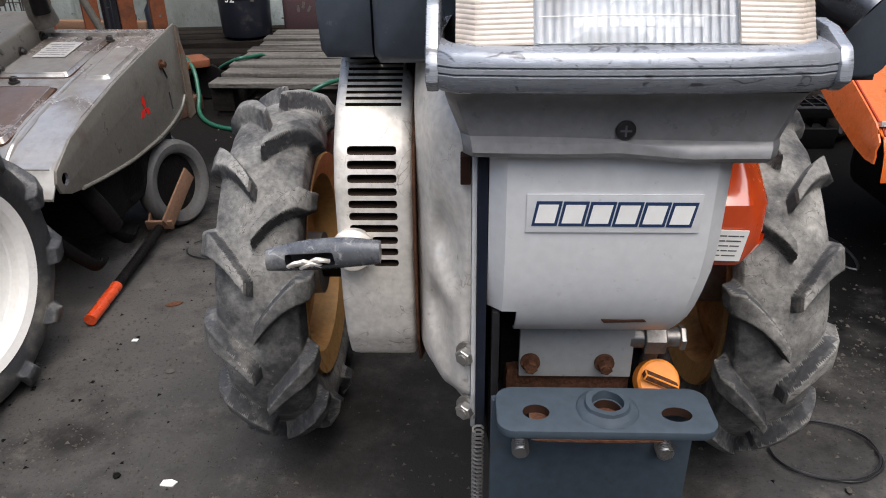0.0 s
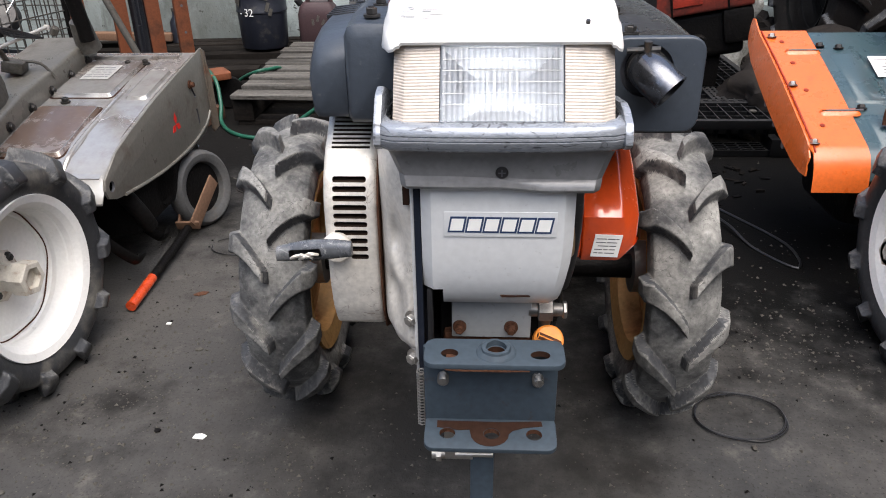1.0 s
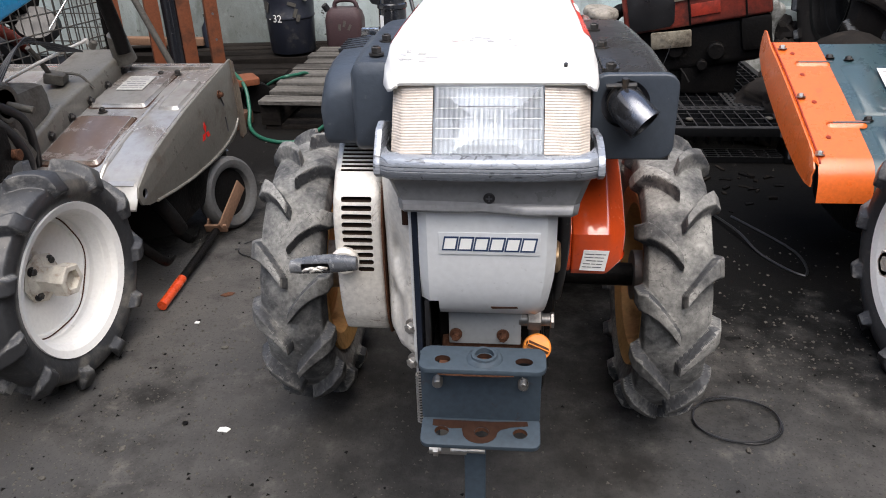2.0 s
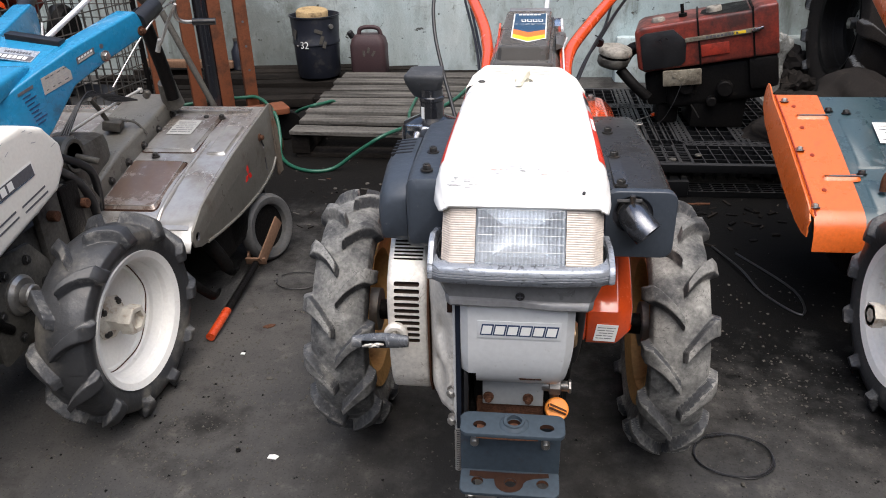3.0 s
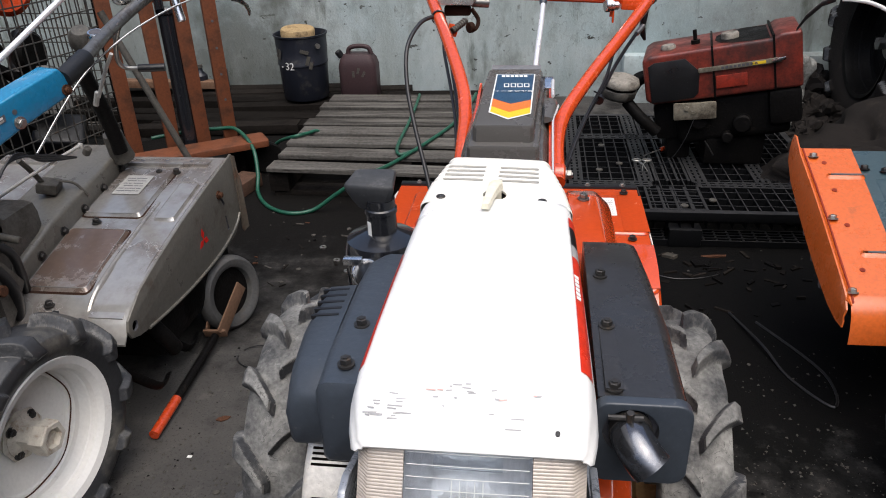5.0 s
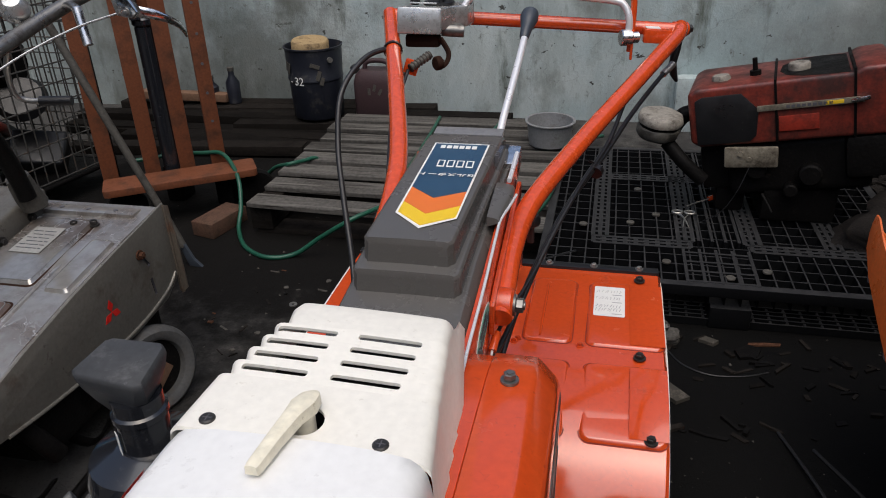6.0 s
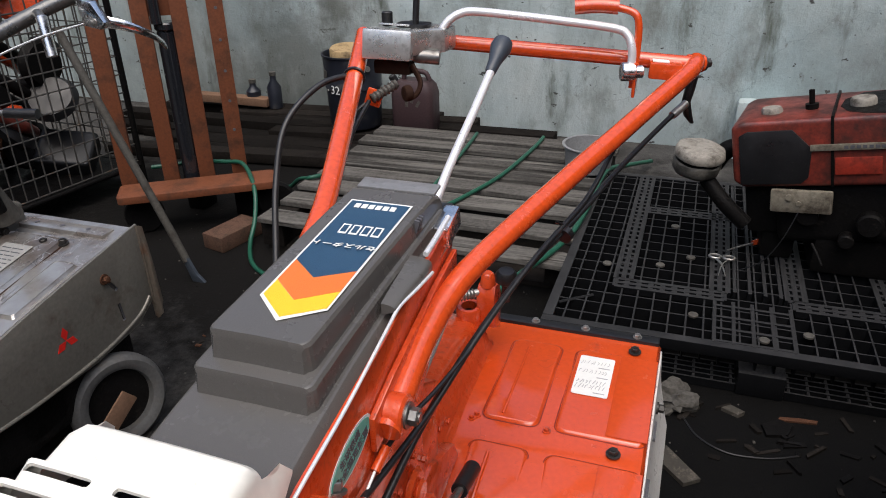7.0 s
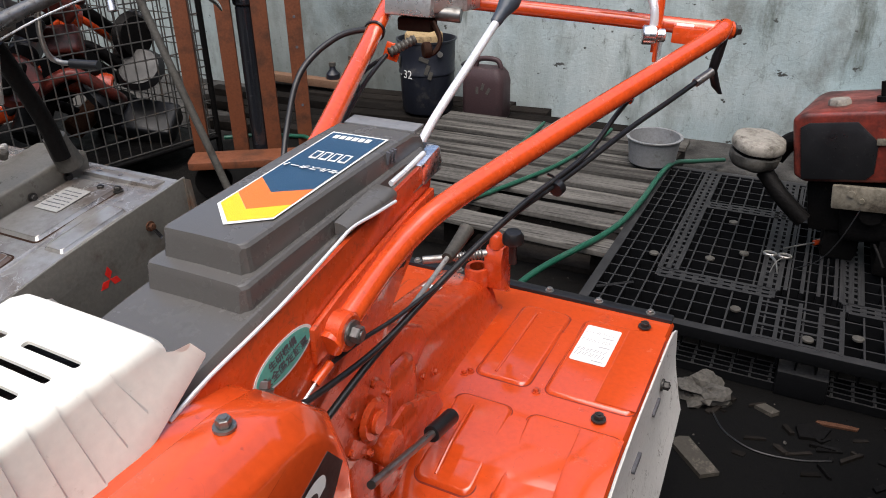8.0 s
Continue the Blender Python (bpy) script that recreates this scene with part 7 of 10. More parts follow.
part("lever_grip", bm, M_castgrey, gl, "worn grey rubber grip")
bm = bmesh.new()
tube(bm, [(0.175, 2.03, 0.560), (0.215, 2.055, 0.562), (0.275, 2.095, 0.566)], 0.0075, n=10)
for k in range(9):
    q = V(0.225, 2.061, 0.562) + V(0.045, 0.030, 0.003) * (k / 9)
    lathe(bm, [(0.0075, 0), (0.0105, 0.0018), (0.0075, 0.0036)], q, (0.045, 0.030, 0.003), n=12)
part("spring_rod", bm, M_steel, case, "greasy spring on a steel rod")
bm = bmesh.new()
tube(bm, [(0.352, 1.56, 0.500), (0.356, 1.61, 0.492), (0.359, 1.66, 0.482), (0.361, 1.71, 0.472)], 0.0085, n=12, flat=0.7)
rl = part("foot_lever", bm, M_oldsteel, tractor, "dirty steel lever with black rubber grip")
bm = bmesh.new()
tube(bm, [(0.361, 1.705, 0.473), (0.3615, 1.735, 0.467), (0.362, 1.768, 0.460)], 0.0125, n=14)
part("lever_grip", bm, M_black, rl)
bm = bmesh.new()
quad_card(bm, (0.196, 1.985, 0.5335), (0.034, 0.0, -0.0008), (0, 0.016, -0.0022), 0.0008)
part("sticker", bm, M_white, case)


# ---------- the blue and white tractor beside it ----------
blue = thing("walking_tractor", (-1.05, 1.35, 0), "blue and white walking tractor with worn grey tiller", "tractor")
wheel_in = add_wheel(blue, (-0.722, 1.252, 0.252), 0.264, 0.130, 0.160, M_tyredark, M_rimwhite, out=1, turn=0.2, hub=0.055, dish=0.9, nang=720, npro=84)
toe = Matrix.Translation((0.328, -0.098, 0)) @ Matrix.Rotation(radians(-4.5), 4, "Z") @ Matrix.Translation((-0.328, 0.098, 0))
wheel_in.matrix_basis = toe
add_wheel(blue, (-1.40, 1.252, 0.252), 0.264, 0.130, 0.160, M_tyredark, M_rimwhite, out=-1, turn=0.5, dish=0.9, nang=300, npro=40)
bm = bmesh.new()
cyl(bm, (-1.40, 1.252, 0.252), (-0.75, 1.252, 0.252), 0.028, n=16)
part("axle", bm, M_castgrey, blue)
bm = bmesh.new()
span(bm, (-1.20, 1.12, 0.18), (-0.95, 1.60, 0.46), bev=0.03)
span(bm, (-1.16, 1.50, 0.36), (-0.98, 1.80, 0.56), bev=0.04)
part("gearbox", bm, M_castgrey, blue, "oily grey gearbox casting")
bm = bmesh.new()
span(bm, (-1.22, 0.75, 0.22), (-0.96, 1.20, 0.46), bev=0.03)
part("engine_block", bm, M_grime, blue, "oily dark engine casting")
bm = bmesh.new()
cyl(bm, (-0.95, 1.20, 0.34), (-0.915, 1.20, 0.34), 0.05, n=24, bev=0.008)
cyl(bm, (-0.915, 1.20, 0.34), (-0.89, 1.20, 0.34), 0.028, n=20, bev=0.004)
part("aluminium_cap", bm, M_steel, blue, "scraped aluminium bearing cap")
bm = bmesh.new()
prism(bm, [(1.33, 0.34), (1.33, 0.50), (1.42, 0.53), (1.55, 0.50), (1.60, 0.42), (1.52, 0.34)], "x", -0.945, -0.925, bev=0.006)
part("bracket_plate", bm, M_castgrey, blue)
for y, z in ((1.37, 0.47), (1.50, 0.45)):
    bm = bmesh.new()
    cyl(bm, (-0.925, y, z), (-0.90, y, z), 0.014, n=16, bev=0.002)
    part("pin", bm, M_rust, blue)

# white hood with slits and dark name strip
HX = -0.860


def hood_yz(y, z):
    """The hood's drawn outline at the scale of its side plane."""
    return 0.922 * y - 0.0156, 0.922 * z + 0.0998


bm = bmesh.new()
prism(bm, [hood_yz(*q) for q in ((0.70, 0.63), (1.395, 0.690), (1.48, 0.662), (1.535, 0.60), (1.535, 0.545), (1.48, 0.488), (1.38, 0.462), (1.14, 0.405), (0.70, 0.33))], "x", -1.25, HX, bev=0.020, seg=4)
wh = part("hood", bm, M_cowlwhite, blue, "ivory-white plastic engine hood with slits")


def side_quad(y0, z0, y1, z1, h, out=0.0, t=0.001):
    """A strip on the hood's side from one point to another, h tall."""
    q = bmesh.new()
    (a, b), (c, d2) = hood_yz(y0, z0), hood_yz(y1, z1)
    d = V(0, c - a, d2 - b)
    up = V(0, -d.z, d.y).normalized() * h * 0.922
    quad_card(q, (HX + 0.0004 + out, a, b), d, up, t)
    return q


part("strip_edge", side_quad(1.020, 0.5155, 1.405, 0.5625, 0.0355, 0.0, 0.0006), M_white, wh)
part("name_strip", side_quad(1.025, 0.5188, 1.400, 0.564, 0.029, 0.0006, 0.0006), M_ink, wh, "black name strip edged in white")
part("strip_line", side_quad(1.025, 0.5163, 1.400, 0.5615, 0.0018, 0.0006, 0.0006), M_stickblue, wh)
for k in range(10):
    y = 1.050 + k * 0.0275
    z = 0.5265 + k * 0.0033
    part("brand_shape", side_quad(y, z, y + 0.020, z + 0.0024, 0.021, 0.0012, 0.0004), M_white, wh, smooth=0)
for r in range(2):
    for g in range(3):
        y0 = 1.326 - 0.125 * g + 0.006 * r
        z0 = 0.503 - 0.0165 * g - 0.0165 * r
        part("slit", side_quad(y0, z0, y0 + 0.100, z0 + 0.0165, 0.0048, 0.0, 0.0006), M_ink, wh, smooth=0)
rnd = random.Random(31)
for k in range(14):
    y = rnd.uniform(1.20, 1.50)
    zt = lerp_list([(1.20, 0.672), (1.395, 0.690), (1.48, 0.662), (1.535, 0.60)], y) - rnd.uniform(0.012, 0.05)
    part("scuff", side_quad(y, zt, y + rnd.uniform(0.004, 0.022), zt + rnd.uniform(-0.006, 0.008), rnd.uniform(0.001, 0.0025), 0.0, 0.0003), M_grey, wh, smooth=0)

# blue handle stem: two arms, a middle panel with the model plate, and the tank cover
da = V(0.329, 0.944, 0.0).normalized()
sn = V(da.y, -da.x, 0)
A0 = V(-0.928, 1.385, 0)


def arm(origin, d, prof, w, name):
    bm = bmesh.new()
    o = V(*origin)
    nrm = V(-d.y, d.x, 0)
    top = [o + d * s + V(0, 0, zt) for s, zt, zb in prof]
    bot = [o + d * s + V(0, 0, zb) for s, zt, zb in prof]
    ring = top + bot[::-1]
    vs = [[bm.verts.new(p + nrm * k) for p in ring] for k in (-w / 2, w / 2)]
    n = len(ring)
    bm.faces.new(vs[0][::-1])
    bm.faces.new(vs[1])
    for i in range(n):
        bm.faces.new((vs[0][i], vs[0][(i + 1) % n], vs[1][(i + 1) % n], vs[1][i]))
    bmesh.ops.recalc_face_normals(bm, faces=bm.faces[:])
    bevel(bm, bm.edges[:], 0.007, 3)
    return part(name, bm, M_blue, blue, "bright blue sheet-steel handle stem")


armr = arm(A0 - sn * 0.034, da, [(-0.16, 0.72, 0.56), (0.0, 0.790, 0.62), (0.068, 0.814, 0.666), (0.162, 0.845, 0.757), (0.276, 0.874, 0.797), (0.394, 0.903, 0.831), (0.419, 0.872, 0.838)], 0.068, "handle_stem")
arm((-1.088, 1.545, 0), V(-0.234, 0.972, 0), [(-0.15, 0.82, 0.68), (0.0, 0.874, 0.69), (0.13, 0.896, 0.745), (0.262, 0.918, 0.81), (0.288, 0.905, 0.85)], 0.050, "handle_stem")
bm = bmesh.new()
top = [V(-1.105, 1.400, 0.815), V(-0.940, 1.394, 0.7915), V(-0.912, 1.572, 0.850), V(-1.070, 1.572, 0.874)]
loft(bm, [[p + V(0, 0, -0.05) for p in top], top])
bevel(bm, bm.edges[:], 0.004, 2)
part("stem_panel", bm, M_blue, armr)
bm = bmesh.new()
prism(bm, [(1.02, 0.66), (1.02, 0.745), (1.10, 0.775), (1.28, 0.803), (1.44, 0.827), (1.474, 0.822), (1.44, 0.79), (1.39, 0.78), (1.25, 0.742), (1.10, 0.68)], "x", -1.27, -0.934, bev=0.012, seg=3)
tank = part("tank_cover", bm, M_blue, blue, "bright blue tank cover")
bm = bmesh.new()
for k in range(3):
    quad_card(bm, (-1.062 + 0.010 * k, 1.385 - 0.018 * k, 0.8205 - 0.0027 * k), (0.040, 0.012, 0.0018), (-0.003, 0.011, 0.0016), 0.0008)
part("printed_mark", bm, M_white, tank, smooth=0)
# model plate: a silver frame, a white half and a black half with print
pu, pv = V(0.094, 0.012, -0.0145), V(0.0, 0.047, 0.0155)
po = V(-1.040, 1.476, 0.8395)
bm = bmesh.new()
quad_card(bm, po, pu, pv, 0.002)
mp = part("model_plate", bm, M_alloy, armr, "silver model plate with a black half", smooth=0)
pn = pu.cross(pv).normalized()
bm = bmesh.new()
quad_card(bm, po + pu * 0.03 + pv * 0.06 + pn * 0.002, pu * 0.94, pv * 0.42, 0.0005)
part("black_half", bm, M_ink, mp, smooth=0)
bm = bmesh.new()
for k in range(6):
    quad_card(bm, po + pu * (0.12 + 0.125 * k) + pv * 0.14 + pn * 0.0025, pu * 0.09, pv * 0.26, 0.0004)
part("model_shapes", bm, M_white, mp, smooth=0)
bm = bmesh.new()
for k in range(9):
    quad_card(bm, po + pu * (0.18 + 0.075 * k) + pv * 0.62 + pn * 0.002, pu * 0.05, pv * 0.17, 0.0005)
part("brand_shapes", bm, M_ink, mp, smooth=0)
bm = bmesh.new()
loft(bm, [[V(-1.052, 1.562, 0.865 + h) for h in (0.0, 0.017)] + [V(-1.052, 1.592, 0.872 + h) for h in (0.012, -0.004)], [V(-0.912, 1.566, 0.844 + h) for h in (0.0, 0.017)] + [V(-0.912, 1.596, 0.851 + h) for h in (0.012, -0.004)]])
bevel(bm, bm.edges[:], 0.003, 2)
part("cross_rib", bm, M_black, armr, "black rubber strip across the stem")


def on_arm(s, z, out=0.0):
    return A0 + da * s + V(0, 0, z) + sn * (0.0004 + out)


def arm_plate(name, corners, mat, parent, out=0.0, t=0.0008, label=""):
    """A thin plate on the stem's side from corners along it."""
    bm = bmesh.new()
    ring = [on_arm(a, z, out) for a, z in corners]
    loft(bm, [ring, [p + sn * t for p in ring]])
    return part(name, bm, mat, parent, label, smooth=0)


lab = arm_plate("label", [(0.069, 0.756), (0.155, 0.776), (0.155, 0.797), (0.139, 0.812), (0.069, 0.796)], M_tilledge, armr, label="worn silver data label with a cut corner")
rnd = random.Random(4)
for k in range(5):
    for c in range(4):
        a = 0.076 + 0.018 * c + rnd.uniform(0, 0.004)
        z = 0.7625 + 0.0066 * k + 0.235 * (a - 0.069)
        w = rnd.uniform(0.006, 0.013)
        arm_plate("print_mark", [(a, z), (a + w, z + 0.235 * w), (a + w, z + 0.235 * w + 0.0022), (a, z + 0.0022)], M_ink if k in (0, 4) else M_grey, lab, 0.0008, 0.0003)
sl = arm_plate("small_label", [(0.179, 0.806), (0.237, 0.823), (0.237, 0.838), (0.179, 0.823)], M_ink, armr)
for k in range(5):
    a = 0.184 + 0.010 * k
    z = 0.8155 + 0.29 * (a - 0.184)
    arm_plate("print_mark", [(a, z), (a + 0.007, z + 0.002), (a + 0.007, z + 0.007), (a, z + 0.005)], M_white, sl, 0.0008, 0.0003)
arm_plate("white_band", [(0.184, 0.809), (0.232, 0.823), (0.232, 0.8275), (0.184, 0.8135)], M_tilledge, sl, 0.0008, 0.0003)
arm_plate("printed_bar", [(0.0, 0.768), (0.044, 0.780), (0.044, 0.787), (0.0, 0.775)], M_ink, armr)
rnd = random.Random(8)
for k in range(8):
    z = 0.760 - 0.0098 * k
    a0 = 0.010 + 0.003 * k
    w = rnd.uniform(0.020, 0.034)
    arm_plate("printed_line", [(a0, z), (a0 + w, z + 0.27 * w), (a0 + w, z + 0.27 * w + 0.0028), (a0, z + 0.0028)], M_navy, armr)
part("bolt", bolt_bm(on_arm(0.267, 0.810), sn, 0.010, 0.010), M_steel, armr)
part("bolt", bolt_bm(on_arm(0.402, 0.850), sn, 0.009, 0.010), M_rust, armr)
bm = bmesh.new()
cyl(bm, on_arm(0.262, 0.836, -0.004), on_arm(0.262, 0.836, 0.0006), 0.006, n=14)
part("hole_plug", bm, M_ink, armr)
# steel handle tubes
bm = bmesh.new()
tube(bm, [(-0.803, 1.77, 0.872), (-0.806, 1.88, 0.899), (-0.812, 2.00, 0.930), (-0.808, 2.12, 0.962), (-0.790, 2.22, 0.993), (-0.757, 2.32, 1.024), (-0.712, 2.42, 1.045)], 0.0165, n=16, res=5)
ht = part("handle_tube", bm, M_oldsteel, blue, "bare steel handle tube")
bm = bmesh.new()
tube(bm, [(-0.804, 1.770, 0.872), (-0.804, 1.82, 0.884), (-0.804, 1.88, 0.899)], 0.0235, n=16)
part("sleeve", bm, M_black, ht, "black rubber sleeve")
bm = bmesh.new()
tube(bm, [(-0.722, 2.40, 1.041), (-0.675, 2.50, 1.055), (-0.63, 2.60, 1.060)], 0.0190, n=16)
part("hand_grip", bm, M_black, ht)
bm = bmesh.new()
tube(bm, [(-1.155, 1.80, 0.892), (-1.175, 1.86, 0.915), (-1.200, 1.92, 0.937), (-1.245, 2.06, 0.978), (-1.29, 2.22, 1.02)], 0.0165, n=16)
lt = part("handle_tube", bm, M_oldsteel, blue)
bm = bmesh.new()
tube(bm, [(-1.153, 1.795, 0.889), (-1.172, 1.85, 0.911), (-1.188, 1.89, 0.927)], 0.0225, n=16)
part("sleeve", bm, M_black, lt, "black rubber sleeve")
bm = bmesh.new()
lathe(bm, [(0.0, 0.018), (0.019, 0.018), (0.022, 0.013), (0.022, 0.0), (0.0, 0.0)], (-0.826, 1.985, 0.925), (0.1, -0.25, 1), n=24)
gauge = part("gauge", bm, M_chrome, ht, "small round chrome-rimmed gauge")
bm = bmesh.new()
lathe(bm, [(0.0, 0.0188), (0.015, 0.0188), (0.015, 0.0183), (0.0, 0.0183)], (-0.826, 1.985, 0.925), (0.1, -0.25, 1), n=24)
part("dial", bm, M_ink, gauge)
bm = bmesh.new()
lathe(bm, [(0.0, 0.030), (0.022, 0.026), (0.034, 0.010), (0.036, -0.015), (0.026, -0.034), (0.0, -0.040)], (-0.905, 2.045, 0.915), (0.2, -0.4, 0.8), n=28)
part("horn_cover", bm, M_castgrey, ht, "dusty grey round housing")
bm = bmesh.new()
rows = []
for q, w, h in ((V(-0.625, 2.245, 0.997), 0.010, 0.012), (V(-0.600, 2.265, 0.990), 0.011, 0.013), (V(-0.575, 2.285, 0.981), 0.010, 0.012), (V(-0.559, 2.310, 0.968), 0.009, 0.010), (V(-0.555, 2.345, 0.950), 0.008, 0.009), (V(-0.562, 2.380, 0.928), 0.007, 0.007), (V(-0.572, 2.402, 0.911), 0.004, 0.005)):
    rows.append([q + V(w * math.cos(t), 0, h * math.sin(t)) for t in [2 * math.pi * k / 10 for k in range(10)]])
loft(bm, rows)
blev = part("brake_lever", bm, M_chrome, ht, "bright pressed-steel brake lever")
bm = bmesh.new()
prism(bm, [(-0.640, 0.985), (-0.600, 0.978), (-0.585, 0.992), (-0.612, 1.035), (-0.650, 1.040)], "y", 2.240, 2.262, bev=0.003)
part("lever_bracket", bm, M_chrome, blev)
part("bolt", bolt_bm((-0.612, 2.240, 0.993), (0, -1, 0), 0.006, 0.006), M_steel, blev)
bm = bmesh.new()
lathe(bm, [(0.0, 0.026), (0.018, 0.024), (0.030, 0.012), (0.033, -0.006), (0.026, -0.022), (0.0, -0.026)], (-0.838, 2.165, 1.012), (0.3, -0.5, 0.8), n=28)
part("throttle_housing", bm, M_alloy, ht, "bright round throttle housing")
bm = bmesh.new()
cyl(bm, (-0.700, 2.192, 1.012), (-0.680, 2.176, 0.931), 0.0115, n=18, bev=0.002)
part("cable_barrel", bm, M_chrome, ht, "bright steel cable barrel")
bm = bmesh.new()
tube(bm, [(-0.700, 2.192, 1.005), (-0.735, 2.22, 1.010), (-0.775, 2.25, 1.003)], 0.010, n=10)
part("barrel_arm", bm, M_oldsteel, ht)
bm = bmesh.new()
tube(bm, [(-0.635, 2.235, 0.990), (-0.70, 2.15, 0.968), (-0.78, 2.02, 0.915), (-0.835, 1.88, 0.84), (-0.90, 1.74, 0.70)], 0.0026, n=8)
part("cable", bm, M_alloy, ht, "pale grey control cable")
bm = bmesh.new()
tube(bm, [(-0.815, 2.09, 0.945), (-0.850, 2.105, 0.885), (-0.864, 2.122, 0.832), (-0.852, 2.138, 0.812), (-0.815, 2.147, 0.809)], 0.0065, n=10)
pin = part("crank", bm, M_steel, blue)
bm = bmesh.new()
tube(bm, [(-0.822, 2.145, 0.809), (-0.79, 2.154, 0.808), (-0.752, 2.165, 0.807)], 0.0110, n=12, res=2)
part("crank_grip", bm, M_black, pin)
bm = bmesh.new()
tube(bm, [(-0.775, 1.950, 0.893), (-0.815, 1.965, 0.84), (-0.858, 1.98, 0.772)], 0.005, n=8)
tube(bm, [(-0.858, 1.98, 0.785), (-0.868, 1.983, 0.765), (-0.875, 1.985, 0.748)], 0.0075, n=8)
part("link_rod", bm, M_tilledge, blue, "pale steel link rod")
bm = bmesh.new()
tube(bm, [(-1.060, 1.665, 0.815), (-1.03, 1.715, 0.850), (-0.96, 1.80, 0.922), (-0.896, 1.90, 0.997), (-0.83, 1.99, 1.07)], 0.0078, n=12, res=3)
part("gear_lever", bm, M_bright, blue, "bare steel gear lever")
bm = bmesh.new()
tube(bm, [(-1.125, 1.83, 0.862), (-1.12, 1.80, 0.80), (-1.10, 1.76, 0.76), (-1.08, 1.70, 0.70)], 0.0030, n=8)
part("cable", bm, M_white, blue, "pale control cable along the left stem")
# tiller column and rods
bm = bmesh.new()
tube(bm, [(-0.935, 2.14, 0.56), (-0.938, 2.12, 0.66), (-0.942, 2.08, 0.78), (-0.945, 2.05, 0.86)], 0.022, n=18)
part("column", bm, M_grime, blue, "grimy olive column tube")
bm = bmesh.new()
tube(bm, [(-0.95, 2.17, 0.53), (-0.95, 2.155, 0.57), (-0.948, 2.14, 0.615)], 0.036, n=18, r2=0.028)
part("column_socket", bm, M_castgrey, blue)
bm = bmesh.new()
tube(bm, [(-1.100, 1.62, 0.540), (-1.038, 1.85, 0.588), (-0.982, 2.03, 0.618)], 0.0048, n=10, res=3)
part("control_rod", bm, M_tilledge, blue, "pale steel control rod")
bm = bmesh.new()
lathe(bm, [(0.0, 0.010), (0.006, 0.009), (0.0095, 0.003), (0.0095, -0.004), (0.0, -0.004)], (-0.985, 2.03, 0.614), (0.2, 0.1, 1), n=18)
part("ball_joint", bm, M_tilledge, blue)
for k in range(4):
    bm = bmesh.new()
    tube(bm, [(-1.04 + 0.012 * k, 1.58, 0.53), (-1.045 + 0.006 * k, 1.70, 0.60), (-1.035, 1.80 + 0.01 * k, 0.650 + 0.004 * k), (-1.015, 1.90, 0.635 - 0.006 * k), (-0.985, 2.0, 0.592)], 0.0028, n=8)
    part("cable", bm, M_cable, blue)
bm = bmesh.new()
cyl(bm, (-1.03, 1.595, 0.548), (-0.968, 1.595, 0.548), 0.054, n=36, bev=0.008)
pul = part("pulley_cap", bm, M_tillside, blue, "grimy round pulley cover")
bm = bmesh.new()
lathe(bm, [(0.036, 0.0), (0.040, 0.003), (0.046, 0.003), (0.048, 0.0)], (-0.968, 1.595, 0.548), (1, 0, 0), n=32)
part("rim_bead", bm, M_castgrey, pul)
bm = bmesh.new()
cyl(bm, (-0.968, 1.597, 0.545), (-0.905, 1.602, 0.530), 0.0095, n=14, bev=0.002)
part("shaft", bm, M_castgrey, pul)

# worn grey tiller cover
tprof = [(1.52, 0.30), (1.56, 0.345), (1.62, 0.378), (1.72, 0.405), (1.88, 0.438), (2.05, 0.466), (2.20, 0.487), (2.27, 0.495)]


def till_z(y):
    return lerp_list(tprof, y)


bm = bmesh.new()
rows = [[V(x, y, z) for x in (-1.42, -1.0, -0.80, -0.665, -0.652)] for y, z in tprof]
loft(bm, rows, cap=False, closed=False)
ext = bmesh.ops.extrude_face_region(bm, geom=bm.faces[:])
bmesh.ops.translate(bm, vec=(0, 0, -0.005), verts=[g for g in ext["geom"] if isinstance(g, bmesh.types.BMVert)])
till = part("tiller_cover", bm, M_tiller, blue, "worn shiny grey-brown steel tiller cover")
bm = bmesh.new()
side = [(1.545, 0.302), (1.535, 0.325), (1.545, 0.350), (1.62, 0.392), (1.72, 0.418), (1.88, 0.452), (2.05, 0.480), (2.20, 0.502), (2.262, 0.512), (2.275, 0.40), (2.262, 0.30), (2.20, 0.262), (2.05, 0.246), (1.85, 0.252), (1.70, 0.268), (1.58, 0.288)]
prism(bm, side, "x", -0.6515, -0.645, bev=0.0015)
cut = bmesh.new()
for y0, z0, y1, z1 in ((2.13, 0.425, 2.155, 0.385), (2.150, 0.350, 2.156, 0.300)):
    tube(cut, [(-0.648, y0, z0), (-0.648, y1, z1)], 0.006, n=8, res=1)
cyl(cut, (-0.66, 1.568, 0.325), (-0.63, 1.568, 0.325), 0.013, n=18)
bm = carve(bm, cut, [M_tillside, M_ink])
tside = part("side_plate", bm, [M_tillside, M_ink], till, "olive-grey side plate")
bm = bmesh.new()
tube(bm, [(-0.6435, 1.62, 0.284), (-0.6435, 1.75, 0.268), (-0.6435, 1.90, 0.258), (-0.6435, 2.08, 0.262), (-0.6435, 2.20, 0.285), (-0.6435, 2.25, 0.315)], 0.0045, n=8)
part("edge_bead", bm, M_tillside, tside)
part("bolt", bolt_bm((-0.645, 2.125, 0.430), (1, 0, 0), 0.009, 0.012), M_rust, tside)
bm = bmesh.new()
lc = V(-0.6445, 1.982, 0.351)
